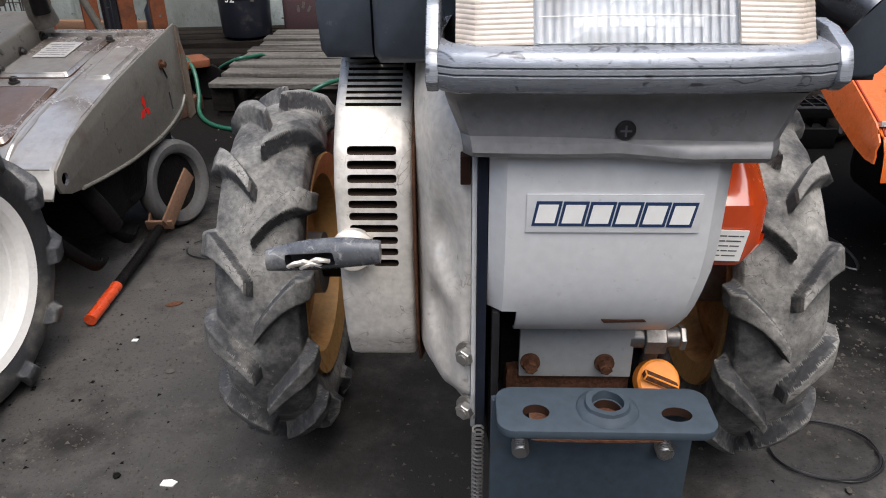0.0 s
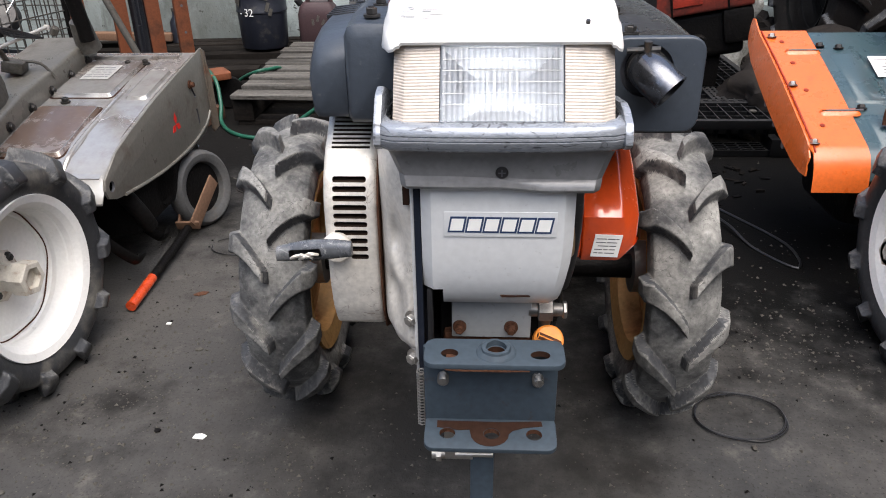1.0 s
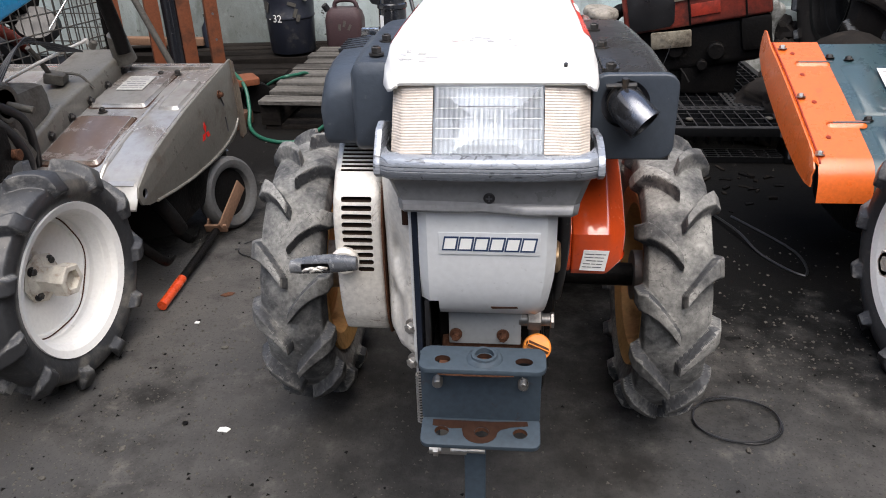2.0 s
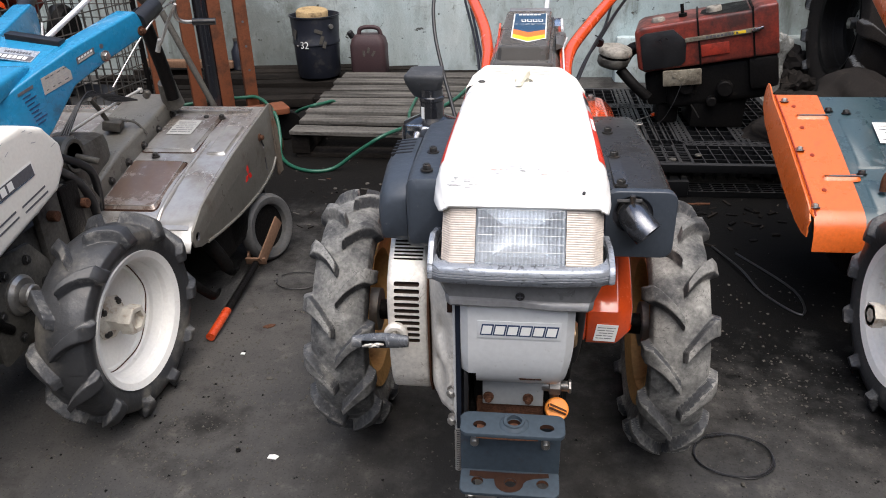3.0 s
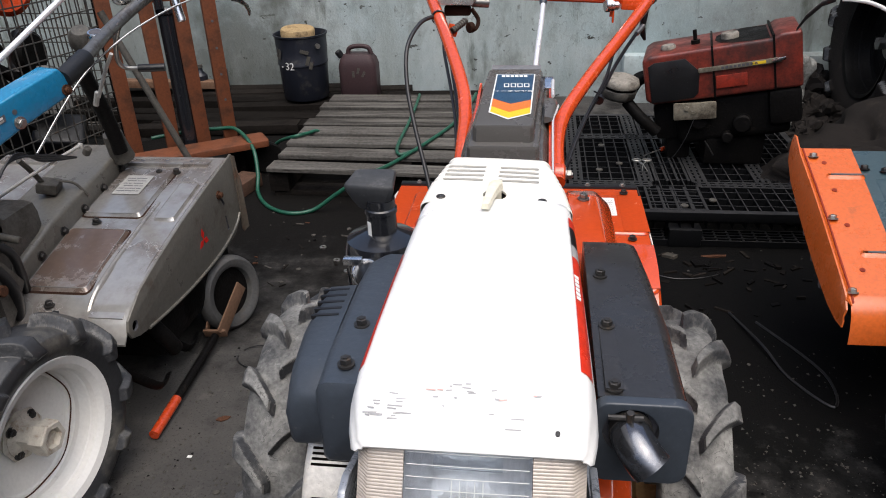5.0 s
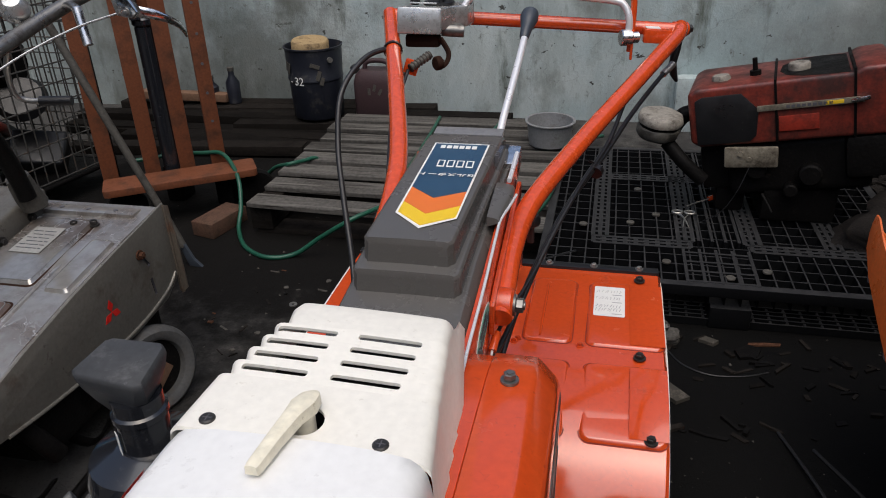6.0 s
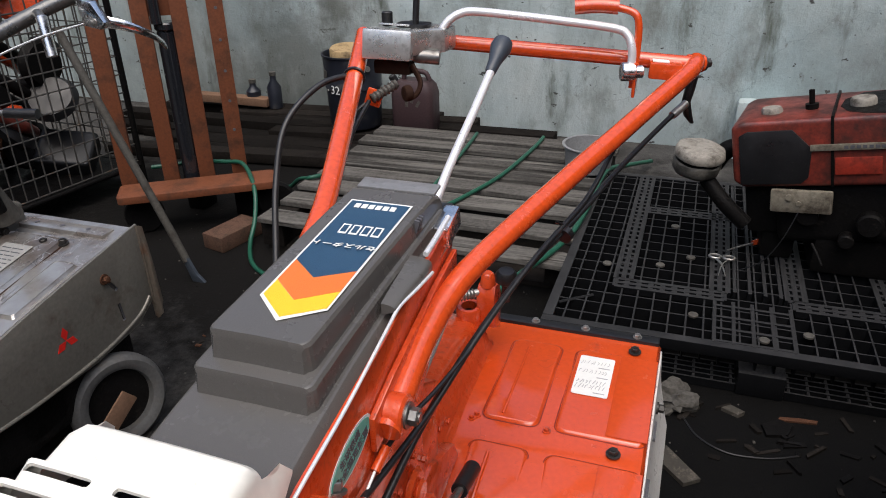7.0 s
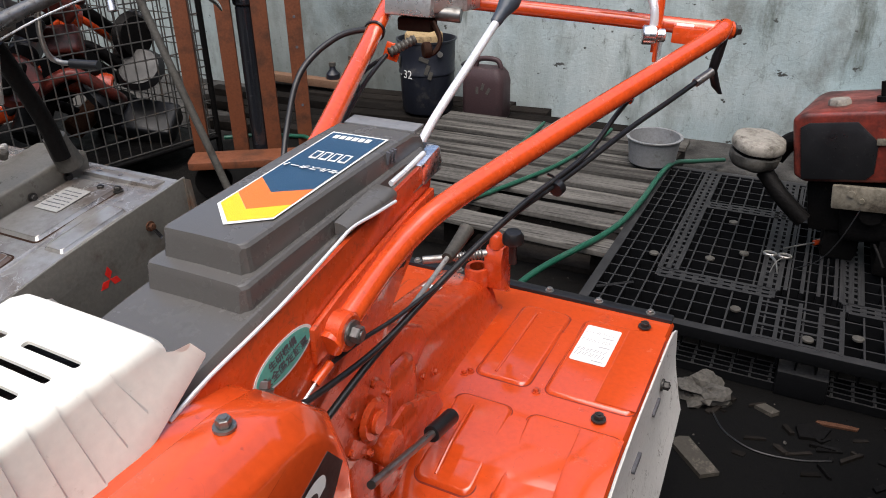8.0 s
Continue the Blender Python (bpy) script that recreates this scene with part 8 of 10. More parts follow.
for a in (90, 210, 330):
    d = V(0, math.cos(radians(a)), math.sin(radians(a)))
    s = V(0, -d.z, d.y)
    q = [lc, lc + d * 0.017 + s * 0.010, lc + d * 0.034, lc + d * 0.017 - s * 0.010]
    loft(bm, [q, [p + V(0.0008, 0, 0) for p in q]])
part("emblem", bm, M_logored, tside, "three faded red diamonds", smooth=0)
bm = bmesh.new()
prism(bm, [(2.255, 0.510), (2.275, 0.50), (2.285, 0.40), (2.29, 0.28), (2.27, 0.24), (2.26, 0.25)], "x", -0.649, -0.640, bev=0.002)
prism(bm, [(-0.645, 0.505), (-0.628, 0.42), (-0.625, 0.26), (-0.645, 0.24)], "y", 2.262, 2.268, bev=0.001)
part("rear_flare", bm, M_flare, till, "rusty brown flared rear edge")
bm = bmesh.new()
tube(bm, [(-0.765, 1.56, till_z(1.56) - 0.016), (-0.765, 1.62, till_z(1.62) - 0.001), (-0.765, 1.75, till_z(1.75) + 0.002), (-0.765, 1.96, till_z(1.96)), (-0.765, 2.02, till_z(2.02) - 0.012)], 0.0062, n=8, flat=1.2)
part("weld_strip", bm, M_tiller, till, "pale weld bead along the cover")
bm = bmesh.new()
rows = [[V(x, y, till_z(y) + 0.003) for x in (-0.758, -0.668)] for y in (1.56, 1.72, 1.90, 2.08, 2.25)]
loft(bm, rows, cap=False, closed=False)
ext = bmesh.ops.extrude_face_region(bm, geom=bm.faces[:])
bmesh.ops.translate(bm, vec=(0, 0, -0.003), verts=[g for g in ext["geom"] if isinstance(g, bmesh.types.BMVert)])
part("edge_sheet", bm, M_tiller, till)


def till_panel(x0, x1, y0, y1, up=0.009, mat=None):
    bm = bmesh.new()
    out = rrect(x1 - x0, y1 - y0, 0.012, 3, (x0 + x1) / 2, (y0 + y1) / 2)
    inn = rrect(x1 - x0 - 0.014, y1 - y0 - 0.014, 0.010, 3, (x0 + x1) / 2, (y0 + y1) / 2)
    loft(bm, [[V(x, y, till_z(y) - 0.001) for x, y in out], [V(x, y, till_z(y) + up) for x, y in inn]])
    p = part("pressed_panel", bm, mat or M_tiller, till, smooth=20)
    # Brown ring painted as shade round the panel, so its edge reads.
    bm = bmesh.new()
    far = rrect(x1 - x0 + 0.010, y1 - y0 + 0.010, 0.015, 3, (x0 + x1) / 2, (y0 + y1) / 2)
    loft(bm, [[V(x, y, till_z(y) + 0.0003) for x, y in far], [V(x, y, till_z(y) + 0.0016) for x, y in out]], cap=False)
    part("edge_shade", bm, M_ruststain, p, "brown line painted as shade along the pressed edge")
    bm = bmesh.new()
    lift = [V(x, y, till_z(y) + up + 0.0004) for x, y in inn]
    tube(bm, lift, 0.0012, n=6, res=1, closed=True)
    part("worn_edge", bm, M_tiller, p, "scraped edge")


till_panel(-0.96, -0.785, 1.92, 2.18)
till_panel(-0.96, -0.785, 1.62, 1.86, 0.009, M_tillbrown)
till_panel(-0.745, -0.675, 1.90, 2.10, 0.010)
bm = bmesh.new()
span(bm, (-1.40, 2.205, 0.486), (-0.70, 2.245, 0.499), bev=0.002)
part("rear_strip", bm, M_tiller, till)
for x in (-0.92, -0.84, -0.76):
    bm = bmesh.new()
    cyl(bm, (x, 2.225, 0.499), (x, 2.225, 0.5005), 0.006, n=12)
    part("slot", bm, M_ink, till)
for x, y in ((-0.835, 2.155), (-0.785, 2.165), (-0.90, 1.89), (-0.87, 1.585)):
    part("bolt", bolt_bm((x, y, till_z(y) + 0.001), (0, 0, 1), 0.009, 0.012), M_boltdark, till)
label_card("label", (-0.922, 2.022, till_z(2.022) + 0.0100), (0.084, 0.0, 0), (0.002, 0.104, 0.0165), [M_tilledge, M_ink], till, 6, 3, "pale printed instruction label")
bm = bmesh.new()
prism(bm, [(1.62, 0.36), (1.63, 0.436), (1.80, 0.485), (2.10, 0.535), (2.21, 0.556), (2.235, 0.545), (2.235, 0.46)], "x", -1.13, -0.962, bev=0.012, seg=3)
part("centre_casting", bm, M_tillside, till, "grimy grey centre casting with bolts")
for k in range(5):
    y = 1.72 + 0.11 * k
    part("bolt", bolt_bm((-0.962, y, 0.425 + 0.018 * k), (1, 0, 0), 0.009, 0.010), M_boltdark, till)
bm = bmesh.new()
cyl(bm, (-0.955, 2.00, 0.60), (-0.94, 2.00, 0.622), 0.011, n=14, bev=0.004)
part("small_cap", bm, M_castgrey, till)
bm = bmesh.new()
tube(bm, [(-1.062, 1.87, 0.63), (-1.060, 1.90, 0.59), (-1.056, 1.925, 0.545)], 0.0075, n=8)
box(bm, (-1.045, 1.935, 0.530), (0.055, 0.06, 0.03), (0, 12, 15), bev=0.006)
tube(bm, [(-1.03, 1.95, 0.54), (-0.985, 1.96, 0.53), (-0.955, 1.965, 0.49)], 0.004, n=8)
part("linkage", bm, M_castgrey, till)
bm = bmesh.new()
cyl(bm, (-1.38, 1.90, 0.20), (-0.67, 1.90, 0.20), 0.06, n=18)
span(bm, (-1.40, 1.70, 0.12), (-0.67, 2.20, 0.30), bev=0.04)
part("tine_drum", bm, M_grime, till)
bm = bmesh.new()
tube(bm, [(-0.69, 1.68, 0.27), (-0.66, 1.70, 0.20), (-0.65, 1.72, 0.15)], 0.022, n=12)
part("tine", bm, M_grime, till)
for a in ([(-0.70, 1.55, 0.20), (-0.66, 1.62, 0.10), (-0.69, 1.72, 0.06)], [(-0.76, 1.80, 0.16), (-0.70, 1.86, 0.05), (-0.72, 1.96, 0.03)]):
    bm = bmesh.new()
    tube(bm, a, 0.013, n=8, flat=0.4)
    part("tine", bm, M_grime, till, "dark curved tine")

# ---------- gauge wheel lying with its rod ----------
gw = thing("gauge_wheel", (-0.63, 1.98, 0), "grey iron gauge wheel on a red-tipped rod lying on the floor", "gauge wheel")
bm = bmesh.new()
gc, ga = V(-0.645, 2.075, 0.118), V(0.93, -0.34, 0.14).normalized()
lathe(bm, [(0.082, -0.020), (0.092, -0.027), (0.106, -0.028), (0.115, -0.021), (0.119, -0.008), (0.119, 0.008), (0.115, 0.021), (0.106, 0.028), (0.092, 0.027), (0.082, 0.020), (0.078, 0.0)], gc, ga, n=48, closed=True)
gwheel = part("wheel", bm, M_iron, gw, "grey iron wheel rim")
bm = bmesh.new()
lathe(bm, [(0.0, 0.003), (0.06, 0.002), (0.098, 0.004), (0.098, -0.004), (0.0, -0.006)], gc, ga, n=36)
part("disc", bm, M_grime, gwheel, "dark greasy wheel disc")
bm = bmesh.new()
box(bm, (-0.612, 2.005, 0.100), (0.006, 0.165, 0.050), (38, 0, -14), bev=0.002)
box(bm, (-0.690, 2.020, 0.085), (0.006, 0.150, 0.030), (30, 0, 10), bev=0.002)
box(bm, (-0.648, 1.945, 0.050), (0.070, 0.008, 0.028), (20, 0, 4), bev=0.002)
part("fork", bm, M_tan, gw, "rusty tan fork plate")
bm = bmesh.new()
tube(bm, [(-0.648, 1.94, 0.042), (-0.648, 1.80, 0.030), (-0.647, 1.665, 0.0235)], 0.012, n=14, res=2)
part("rod", bm, M_grime, gw)
bm = bmesh.new()
tube(bm, [(-0.647, 1.665, 0.0235), (-0.646, 1.60, 0.0205), (-0.645, 1.525, 0.018)], 0.0135, n=14, res=2)
part("red_tip", bm, M_redworn, gw, "chipped red painted tip")

# hoses, plates and bolts round the blue tractor's gearbox
bm = bmesh.new()
prism(bm, [(1.10, 0.20), (1.10, 0.40), (1.16, 0.45), (1.28, 0.44), (1.34, 0.36), (1.30, 0.22)], "x", -0.945, -0.930, bev=0.006)
gp = part("gear_cover", bm, M_castgrey, blue, "greasy cast gear cover")
for k in range(6):
    a = k * 1.05
    part("bolt", bolt_bm((-0.930, 1.21 + 0.085 * math.cos(a), 0.325 + 0.095 * math.sin(a)), (1, 0, 0), 0.009, 0.009), M_boltdark, gp)
for pts, r in (([(-0.94, 1.46, 0.56), (-0.93, 1.52, 0.50), (-0.92, 1.55, 0.42), (-0.94, 1.56, 0.34)], 0.014), ([(-0.95, 1.50, 0.58), (-0.92, 1.57, 0.52), (-0.93, 1.60, 0.44), (-0.95, 1.62, 0.38)], 0.011)):
    bm = bmesh.new()
    tube(bm, pts, r, n=12)
    part("hose", bm, M_black, blue, "black rubber hose")
bm = bmesh.new()
span(bm, (-0.95, 1.42, 0.36), (-0.915, 1.50, 0.52), bev=0.01)
part("bracket_block", bm, M_grime, blue)
bm = bmesh.new()
tube(bm, [(-0.93, 0.95, 0.40), (-0.92, 1.05, 0.36), (-0.93, 1.14, 0.28)], 0.012, n=10)
part("fuel_pipe", bm, M_grime, blue)
for y, z in ((0.86, 0.40), (0.98, 0.42), (1.06, 0.26)):
    bm = bmesh.new()
    cyl(bm, (-0.965, y, z), (-0.945, y, z), 0.026, n=20, bev=0.005)
    part("plug", bm, M_castgrey, blue)


# ---------- the orange and teal tiller machine ----------
org = thing("walking_tractor", (1.35, 1.6, 0), "orange and dark teal walking tractor with tiller", "tractor")
add_wheel(org, (1.185, 1.385, 0.262), 0.272, 0.125, 0.164, M_tyredark, M_rimwhite, out=-1, turn=0.3, hub=0.15, dish=0.9)
add_wheel(org, (1.80, 1.385, 0.262), 0.272, 0.125, 0.172, M_tyredark, M_rimwhite, out=1, turn=0.1, nang=300, npro=40)
bm = bmesh.new()
cyl(bm, (1.185, 1.385, 0.262), (1.80, 1.385, 0.262), 0.03, n=16)
span(bm, (1.36, 1.1, 0.2), (1.64, 1.8, 0.5), bev=0.04)
part("gearbox", bm, M_grime, org, "oily black gearbox")
oprof = [(1.706, 0.262), (1.712, 0.296), (1.720, 0.322), (1.735, 0.346), (1.755, 0.360), (1.86, 0.403), (1.982, 0.453), (2.10, 0.497), (2.25, 0.549)]


def or_z(y):
    return lerp_list(oprof, y)


def strip(x0, x1, y0, y1, lift, mat, name, parent, label="", n=10, t=0.004):
    bm = bmesh.new()
    rows = []
    ys = [y0 + (y1 - y0) * k / n for k in range(n + 1)] + [q[0] for q in oprof if y0 < q[0] < y1]
    for y in sorted(ys):
        rows.append([V(x, y, or_z(y) + lift) for x in (x0, x1)])
    loft(bm, rows, cap=False, closed=False)
    ext = bmesh.ops.extrude_face_region(bm, geom=bm.faces[:])
    bmesh.ops.translate(bm, vec=(0, 0, -t), verts=[g for g in ext["geom"] if isinstance(g, bmesh.types.BMVert)])
    return part(name, bm, mat, parent, label)


tcov = strip(1.165, 1.95, 1.712, 2.25, 0.0, M_green, "tiller_cover", org, "dark teal steel tiller cover")
ostrip = strip(1.045, 1.180, 1.706, 2.25, 0.006, M_orange, "side_strip", tcov, "bright orange edge plate")
bm = bmesh.new()
rows = []
for y, zb, dx in ((1.722, 0.272, 0.006), (1.75, 0.255, 0.022), (1.80, 0.262, 0.036), (1.90, 0.292, 0.046), (2.00, 0.332, 0.050), (2.10, 0.378, 0.050), (2.20, 0.430, 0.046), (2.255, 0.475, 0.036), (2.272, 0.52, 0.02)):
    zt = or_z(min(y, 2.25)) + 0.024 + (0.014 if y > 2.25 else 0.0)
    zb = zt - 0.62 * (zt - zb)
    rows.append([V(1.034, y, zt), V(1.030, y, zt - 0.02), V(1.034 - dx * 0.20, y, zb + (zt - zb) * 0.35), V(1.034 - dx * 0.26, y, zb)])
loft(bm, rows, cap=False, closed=False)
ext = bmesh.ops.extrude_face_region(bm, geom=bm.faces[:])
bmesh.ops.translate(bm, vec=(-0.004, 0, 0), verts=[g for g in ext["geom"] if isinstance(g, bmesh.types.BMVert)])
sp = part("side_plate", bm, M_orange, tcov, "orange side plate")
bm = bmesh.new()
rows = [[V(1.031, y, or_z(y) + 0.024), V(1.048, y, or_z(y) + 0.006)] for y in [1.735 + 0.0515 * k for k in range(11)]]
loft(bm, rows, cap=False, closed=False)
ext = bmesh.ops.extrude_face_region(bm, geom=bm.faces[:])
bmesh.ops.translate(bm, vec=(0, 0, -0.003), verts=[g for g in ext["geom"] if isinstance(g, bmesh.types.BMVert)])
part("flange", bm, M_orange, tcov)
for y, z in ((2.20, 0.50), (2.03, 0.425), (1.95, 0.392), (1.87, 0.358)):
    bm = bmesh.new()
    xs = 1.0300 - 0.185 * lerp_list([(1.80, 0.036), (1.90, 0.046), (2.00, 0.050), (2.10, 0.050), (2.20, 0.046)], y)
    prism(bm, rrect(0.020, 0.028, 0.008, 3, y, z - 0.022), "x", xs - 0.0012, xs + 0.004)
    part("hole", bm, M_ink, sp)
for x, y in ((1.071, 2.213), (1.063, 1.983), (1.054, 1.765)):
    part("bolt", bolt_bm((x, y, or_z(y) + 0.006), (0, 0.35, 1), 0.0095, 0.010), M_steel, tcov)
for x, y in ((1.195, 2.175), (1.245, 2.165), (1.215, 1.90)):
    part("bolt", bolt_bm((x, y, or_z(y)), (0, 0.35, 1), 0.0095, 0.010), M_boltdark, tcov)


def or_panel(x0, x1, y0, y1, mat, lift, up=0.004):
    bm = bmesh.new()
    out = rrect(x1 - x0, y1 - y0, 0.012, 3, (x0 + x1) / 2, (y0 + y1) / 2)
    inn = rrect(x1 - x0 - 0.012, y1 - y0 - 0.012, 0.010, 3, (x0 + x1) / 2, (y0 + y1) / 2)
    loft(bm, [[V(x, y, or_z(y) + lift - 0.001) for x, y in out], [V(x, y, or_z(y) + lift + up) for x, y in inn]])
    part("pressed_panel", bm, mat, tcov)


or_panel(1.085, 1.185, 2.125, 2.150, M_orange, 0.006, 0.006)
or_panel(1.10, 1.205, 1.865, 1.890, M_orange, 0.006, 0.006)
or_panel(1.21, 1.30, 1.92, 2.14, M_green, 0.0)
or_panel(1.31, 1.46, 1.92, 2.14, M_green, 0.0)
or_panel(1.21, 1.44, 1.75, 1.88, M_green, 0.0)
for x, y in ((1.13, 2.137), (1.15, 1.877)):
    bm = bmesh.new()
    box(bm, (x, y, or_z(y) + 0.0125), (0.065, 0.005, 0.002), (22, 0, 0))
    part("slot", bm, M_ink, tcov)
label_card("label", (1.30, 2.02, or_z(2.02) + 0.006), (0.14, 0, 0), (0, 0.085, 0.0365), [M_white, M_ink], tcov, 5, 12, "white instruction label")
bm = bmesh.new()
tube(bm, [(1.36, 2.0, 0.47), (1.36, 2.01, 0.545), (1.36, 2.02, 0.575)], 0.010, n=12)
box(bm, (1.36, 2.02, 0.58), (0.04, 0.02, 0.02), bev=0.003)
part("clamp_lever", bm, M_chrome, tcov)
bm = bmesh.new()
tube(bm, [(1.245, 1.82, 0.40), (1.25, 1.83, 0.44), (1.275, 1.84, 0.455), (1.30, 1.845, 0.44), (1.30, 1.85, 0.41)], 0.010, n=12)
part("rust_hook", bm, M_rust, tcov)
bm = bmesh.new()
span(bm, (1.20, 1.84, 0.10), (1.85, 2.16, 0.32), bev=0.05)
part("tine_drum", bm, M_grime, tcov)
bm = bmesh.new()
span(bm, (1.10, 2.245, 0.36), (1.94, 2.252, 0.54), bev=0.001)
part("rear_flap", bm, M_black, tcov)
# handle and lever, high up at the right
bm = bmesh.new()
prism(bm, [(2.05, 0.66), (2.30, 0.78), (2.62, 0.90), (2.62, 0.84), (2.30, 0.70), (2.05, 0.55)], "x", 1.395, 1.47, bev=0.012)
part("handle_stem", bm, M_orange, org, "orange sheet-steel handle stem")
bm = bmesh.new()
prism(bm, [(1.55, 0.46), (1.55, 0.66), (1.80, 0.70), (2.08, 0.68), (2.08, 0.52)], "x", 1.41, 1.60, bev=0.03)
part("cowling", bm, M_orange, org)
bm = bmesh.new()
tube(bm, [(1.42, 2.60, 0.87), (1.36, 2.72, 0.915), (1.30, 2.85, 0.95), (1.25, 3.0, 0.97)], 0.016, n=14)
part("handle_tube", bm, M_steel, org)
bm = bmesh.new()
tube(bm, [(1.45, 2.45, 0.76), (1.37, 2.58, 0.845), (1.30, 2.62, 0.885), (1.22, 2.64, 0.895)], 0.006, n=8)
part("cable", bm, M_white, org, "pale control cable")
bm = bmesh.new()
rows = []
for q, w in ((V(1.20, 2.64, 0.895), 0.008), (V(1.16, 2.63, 0.885), 0.010), (V(1.115, 2.61, 0.85), 0.010), (V(1.09, 2.60, 0.815), 0.006)):
    rows.append([q + V(w * 0.5 * math.cos(t), 0.5 * w * math.cos(t), w * math.sin(t)) for t in [2 * math.pi * k / 10 for k in range(10)]])
loft(bm, rows)
part("brake_lever", bm, M_black, org)

for y in (2.1375, 1.8775):
    bm = bmesh.new()
    x0 = 1.105 if y > 2 else 1.125
    quad_card(bm, (x0, y - 0.002, or_z(y) + 0.0122), (0.085, 0, 0), (0, 0.004, 0.0018), 0.0008)
    part("slot", bm, M_ink, ostrip, smooth=0)
# Dark strip drawn as the shade beside the bent ridge.
ridge = strip(1.0485, 1.0525, 1.74, 2.245, 0.0095, M_reddark, "ridge_shade", ostrip, "dark line painted as shade along the bent edge", n=14, t=0.003)
for y in (2.19, 2.085, 1.965, 1.83):
    bm = bmesh.new()
    lathe(bm, [(0.0, 0.0012), (0.0065, 0.0012), (0.0065, -0.002), (0.0, -0.002)], (1.094, y, or_z(y) + 0.0065), (0, -0.38, 1), n=16)
    part("plug_hole", bm, M_reddark, ostrip)


# ---------- wooden pallet ----------
wp = thing("wooden_pallet", (-0.28, 3.68, 0), "grey weathered wooden pallet with gaps between planks", "pallet")
rnd = random.Random(21)
NPL = 8
for k in range(NPL):
    y0 = 3.105 + k * (1.19 / NPL) - (0.055 if k == 0 else 0.022 if k == 1 else 0)
    bm = bmesh.new()
    w = 0.108 + rnd.uniform(-0.012, 0.006)
    box(bm, (-0.29 + rnd.uniform(-0.015, 0.015), y0 + w / 2, 0.134 + rnd.uniform(-0.003, 0.003)), (1.17 + rnd.uniform(-0.02, 0.02), w, 0.022), (rnd.uniform(-0.6, 0.6), 0, rnd.uniform(-0.5, 0.5) - (3.2 if k == 0 else 1.4 if k == 1 else 0)), bev=0.0035, seg=1)
    part("plank", bm, M_wood, wp)
# Stringers and bottom boards take a darker wood colour than the planks.
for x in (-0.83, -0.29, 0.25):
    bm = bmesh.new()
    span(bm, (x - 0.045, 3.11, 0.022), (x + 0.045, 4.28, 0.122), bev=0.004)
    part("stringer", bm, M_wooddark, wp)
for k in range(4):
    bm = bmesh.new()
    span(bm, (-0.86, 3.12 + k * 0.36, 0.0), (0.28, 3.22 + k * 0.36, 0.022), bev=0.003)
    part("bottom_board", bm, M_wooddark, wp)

# ---------- black plastic pallet ----------
pp = thing("plastic_pallet", (0.85, 3.35, 0), "black plastic grid pallet with grey plugs", "pallet")
X0, X1, Y0, Y1, ZT = 0.277, 1.455, 2.695, 3.90, 0.148
bm = bmesh.new()
span(bm, (X0, Y0, ZT - 0.035), (X1, Y0 + 0.030, ZT), bev=0.004)
span(bm, (X0, Y1 - 0.030, ZT - 0.035), (X1, Y1, ZT), bev=0.004)
span(bm, (X0, Y0 + 0.030, ZT - 0.035), (X0 + 0.030, Y1 - 0.030, ZT), bev=0.004)
span(bm, (X1 - 0.030, Y0 + 0.030, ZT - 0.035), (X1, Y1 - 0.030, ZT), bev=0.004)
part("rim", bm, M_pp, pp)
bm = bmesh.new()
NXB, NYB = 24, 18
SX, SY = 0.0465, 0.0635
for i in range(NXB):
    x = X0 + 0.058 + SX * i
    span(bm, (x - 0.0024, Y0 + 0.028, ZT - 0.075), (x + 0.0024, Y1 - 0.028, ZT - 0.002))
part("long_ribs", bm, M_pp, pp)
bm = bmesh.new()
for j in range(NYB):
    y = Y0 + 0.075 + SY * j
    span(bm, (X0 + 0.028, y - 0.0024, ZT - 0.074), (X1 - 0.028, y + 0.0024, ZT - 0.003))
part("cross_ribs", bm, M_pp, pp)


def ladder(p, q, w=0.046):
    """A perforated band in the grid: two bars with rungs between."""
    bm = bmesh.new()
    along_x = abs(q[0] - p[0]) > abs(q[1] - p[1])
    lo, hi = (p[0], q[0]) if along_x else (p[1], q[1])
    c = p[1] if along_x else p[0]

    def bar(a0, a1, b0, b1, z):
        if along_x:
            span(bm, (a0, b0, z - 0.02), (a1, b1, z))
        else:
            span(bm, (b0, a0, z - 0.02), (b1, a1, z))
    for s in (-1, 0, 1):
        bar(lo, hi, c + s * w / 2 - 0.007, c + s * w / 2 + 0.007, ZT + 0.001)
    n = max(2, int((hi - lo) / 0.034))
    for k in range(n + 1):
        a = lo + (hi - lo) * k / n
        bar(a - 0.0075, a + 0.0075, c - w / 2, c + w / 2, ZT + 0.0005)
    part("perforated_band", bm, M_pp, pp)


for p, q in (((0.45, 2.965), (0.76, 2.965)), ((0.95, 2.965), (1.43, 2.965)), ((0.47, 2.99), (0.47, 3.87)), ((0.748, 2.99), (0.748, 3.87)), ((0.955, 2.99), (0.955, 3.87)), ((1.20, 2.99), (1.20, 3.87)), ((0.50, 3.54), (0.93, 3.54))):
    ladder(p, q)
for k in range(4):
    bm = bmesh.new()
    x = 0.79 + 0.042 * k
    span(bm, (x - 0.005, 3.0, ZT - 0.025), (x + 0.005, 3.86, ZT + 0.0004))
    part("rib", bm, M_pp, pp)
for k in range(5):
    bm = bmesh.new()
    x = 0.735 + 0.05 * k
    span(bm, (x - 0.005, Y0 + 0.02, ZT - 0.025), (x + 0.005, 2.94, ZT + 0.0006))
    part("rib", bm, M_pp, pp)
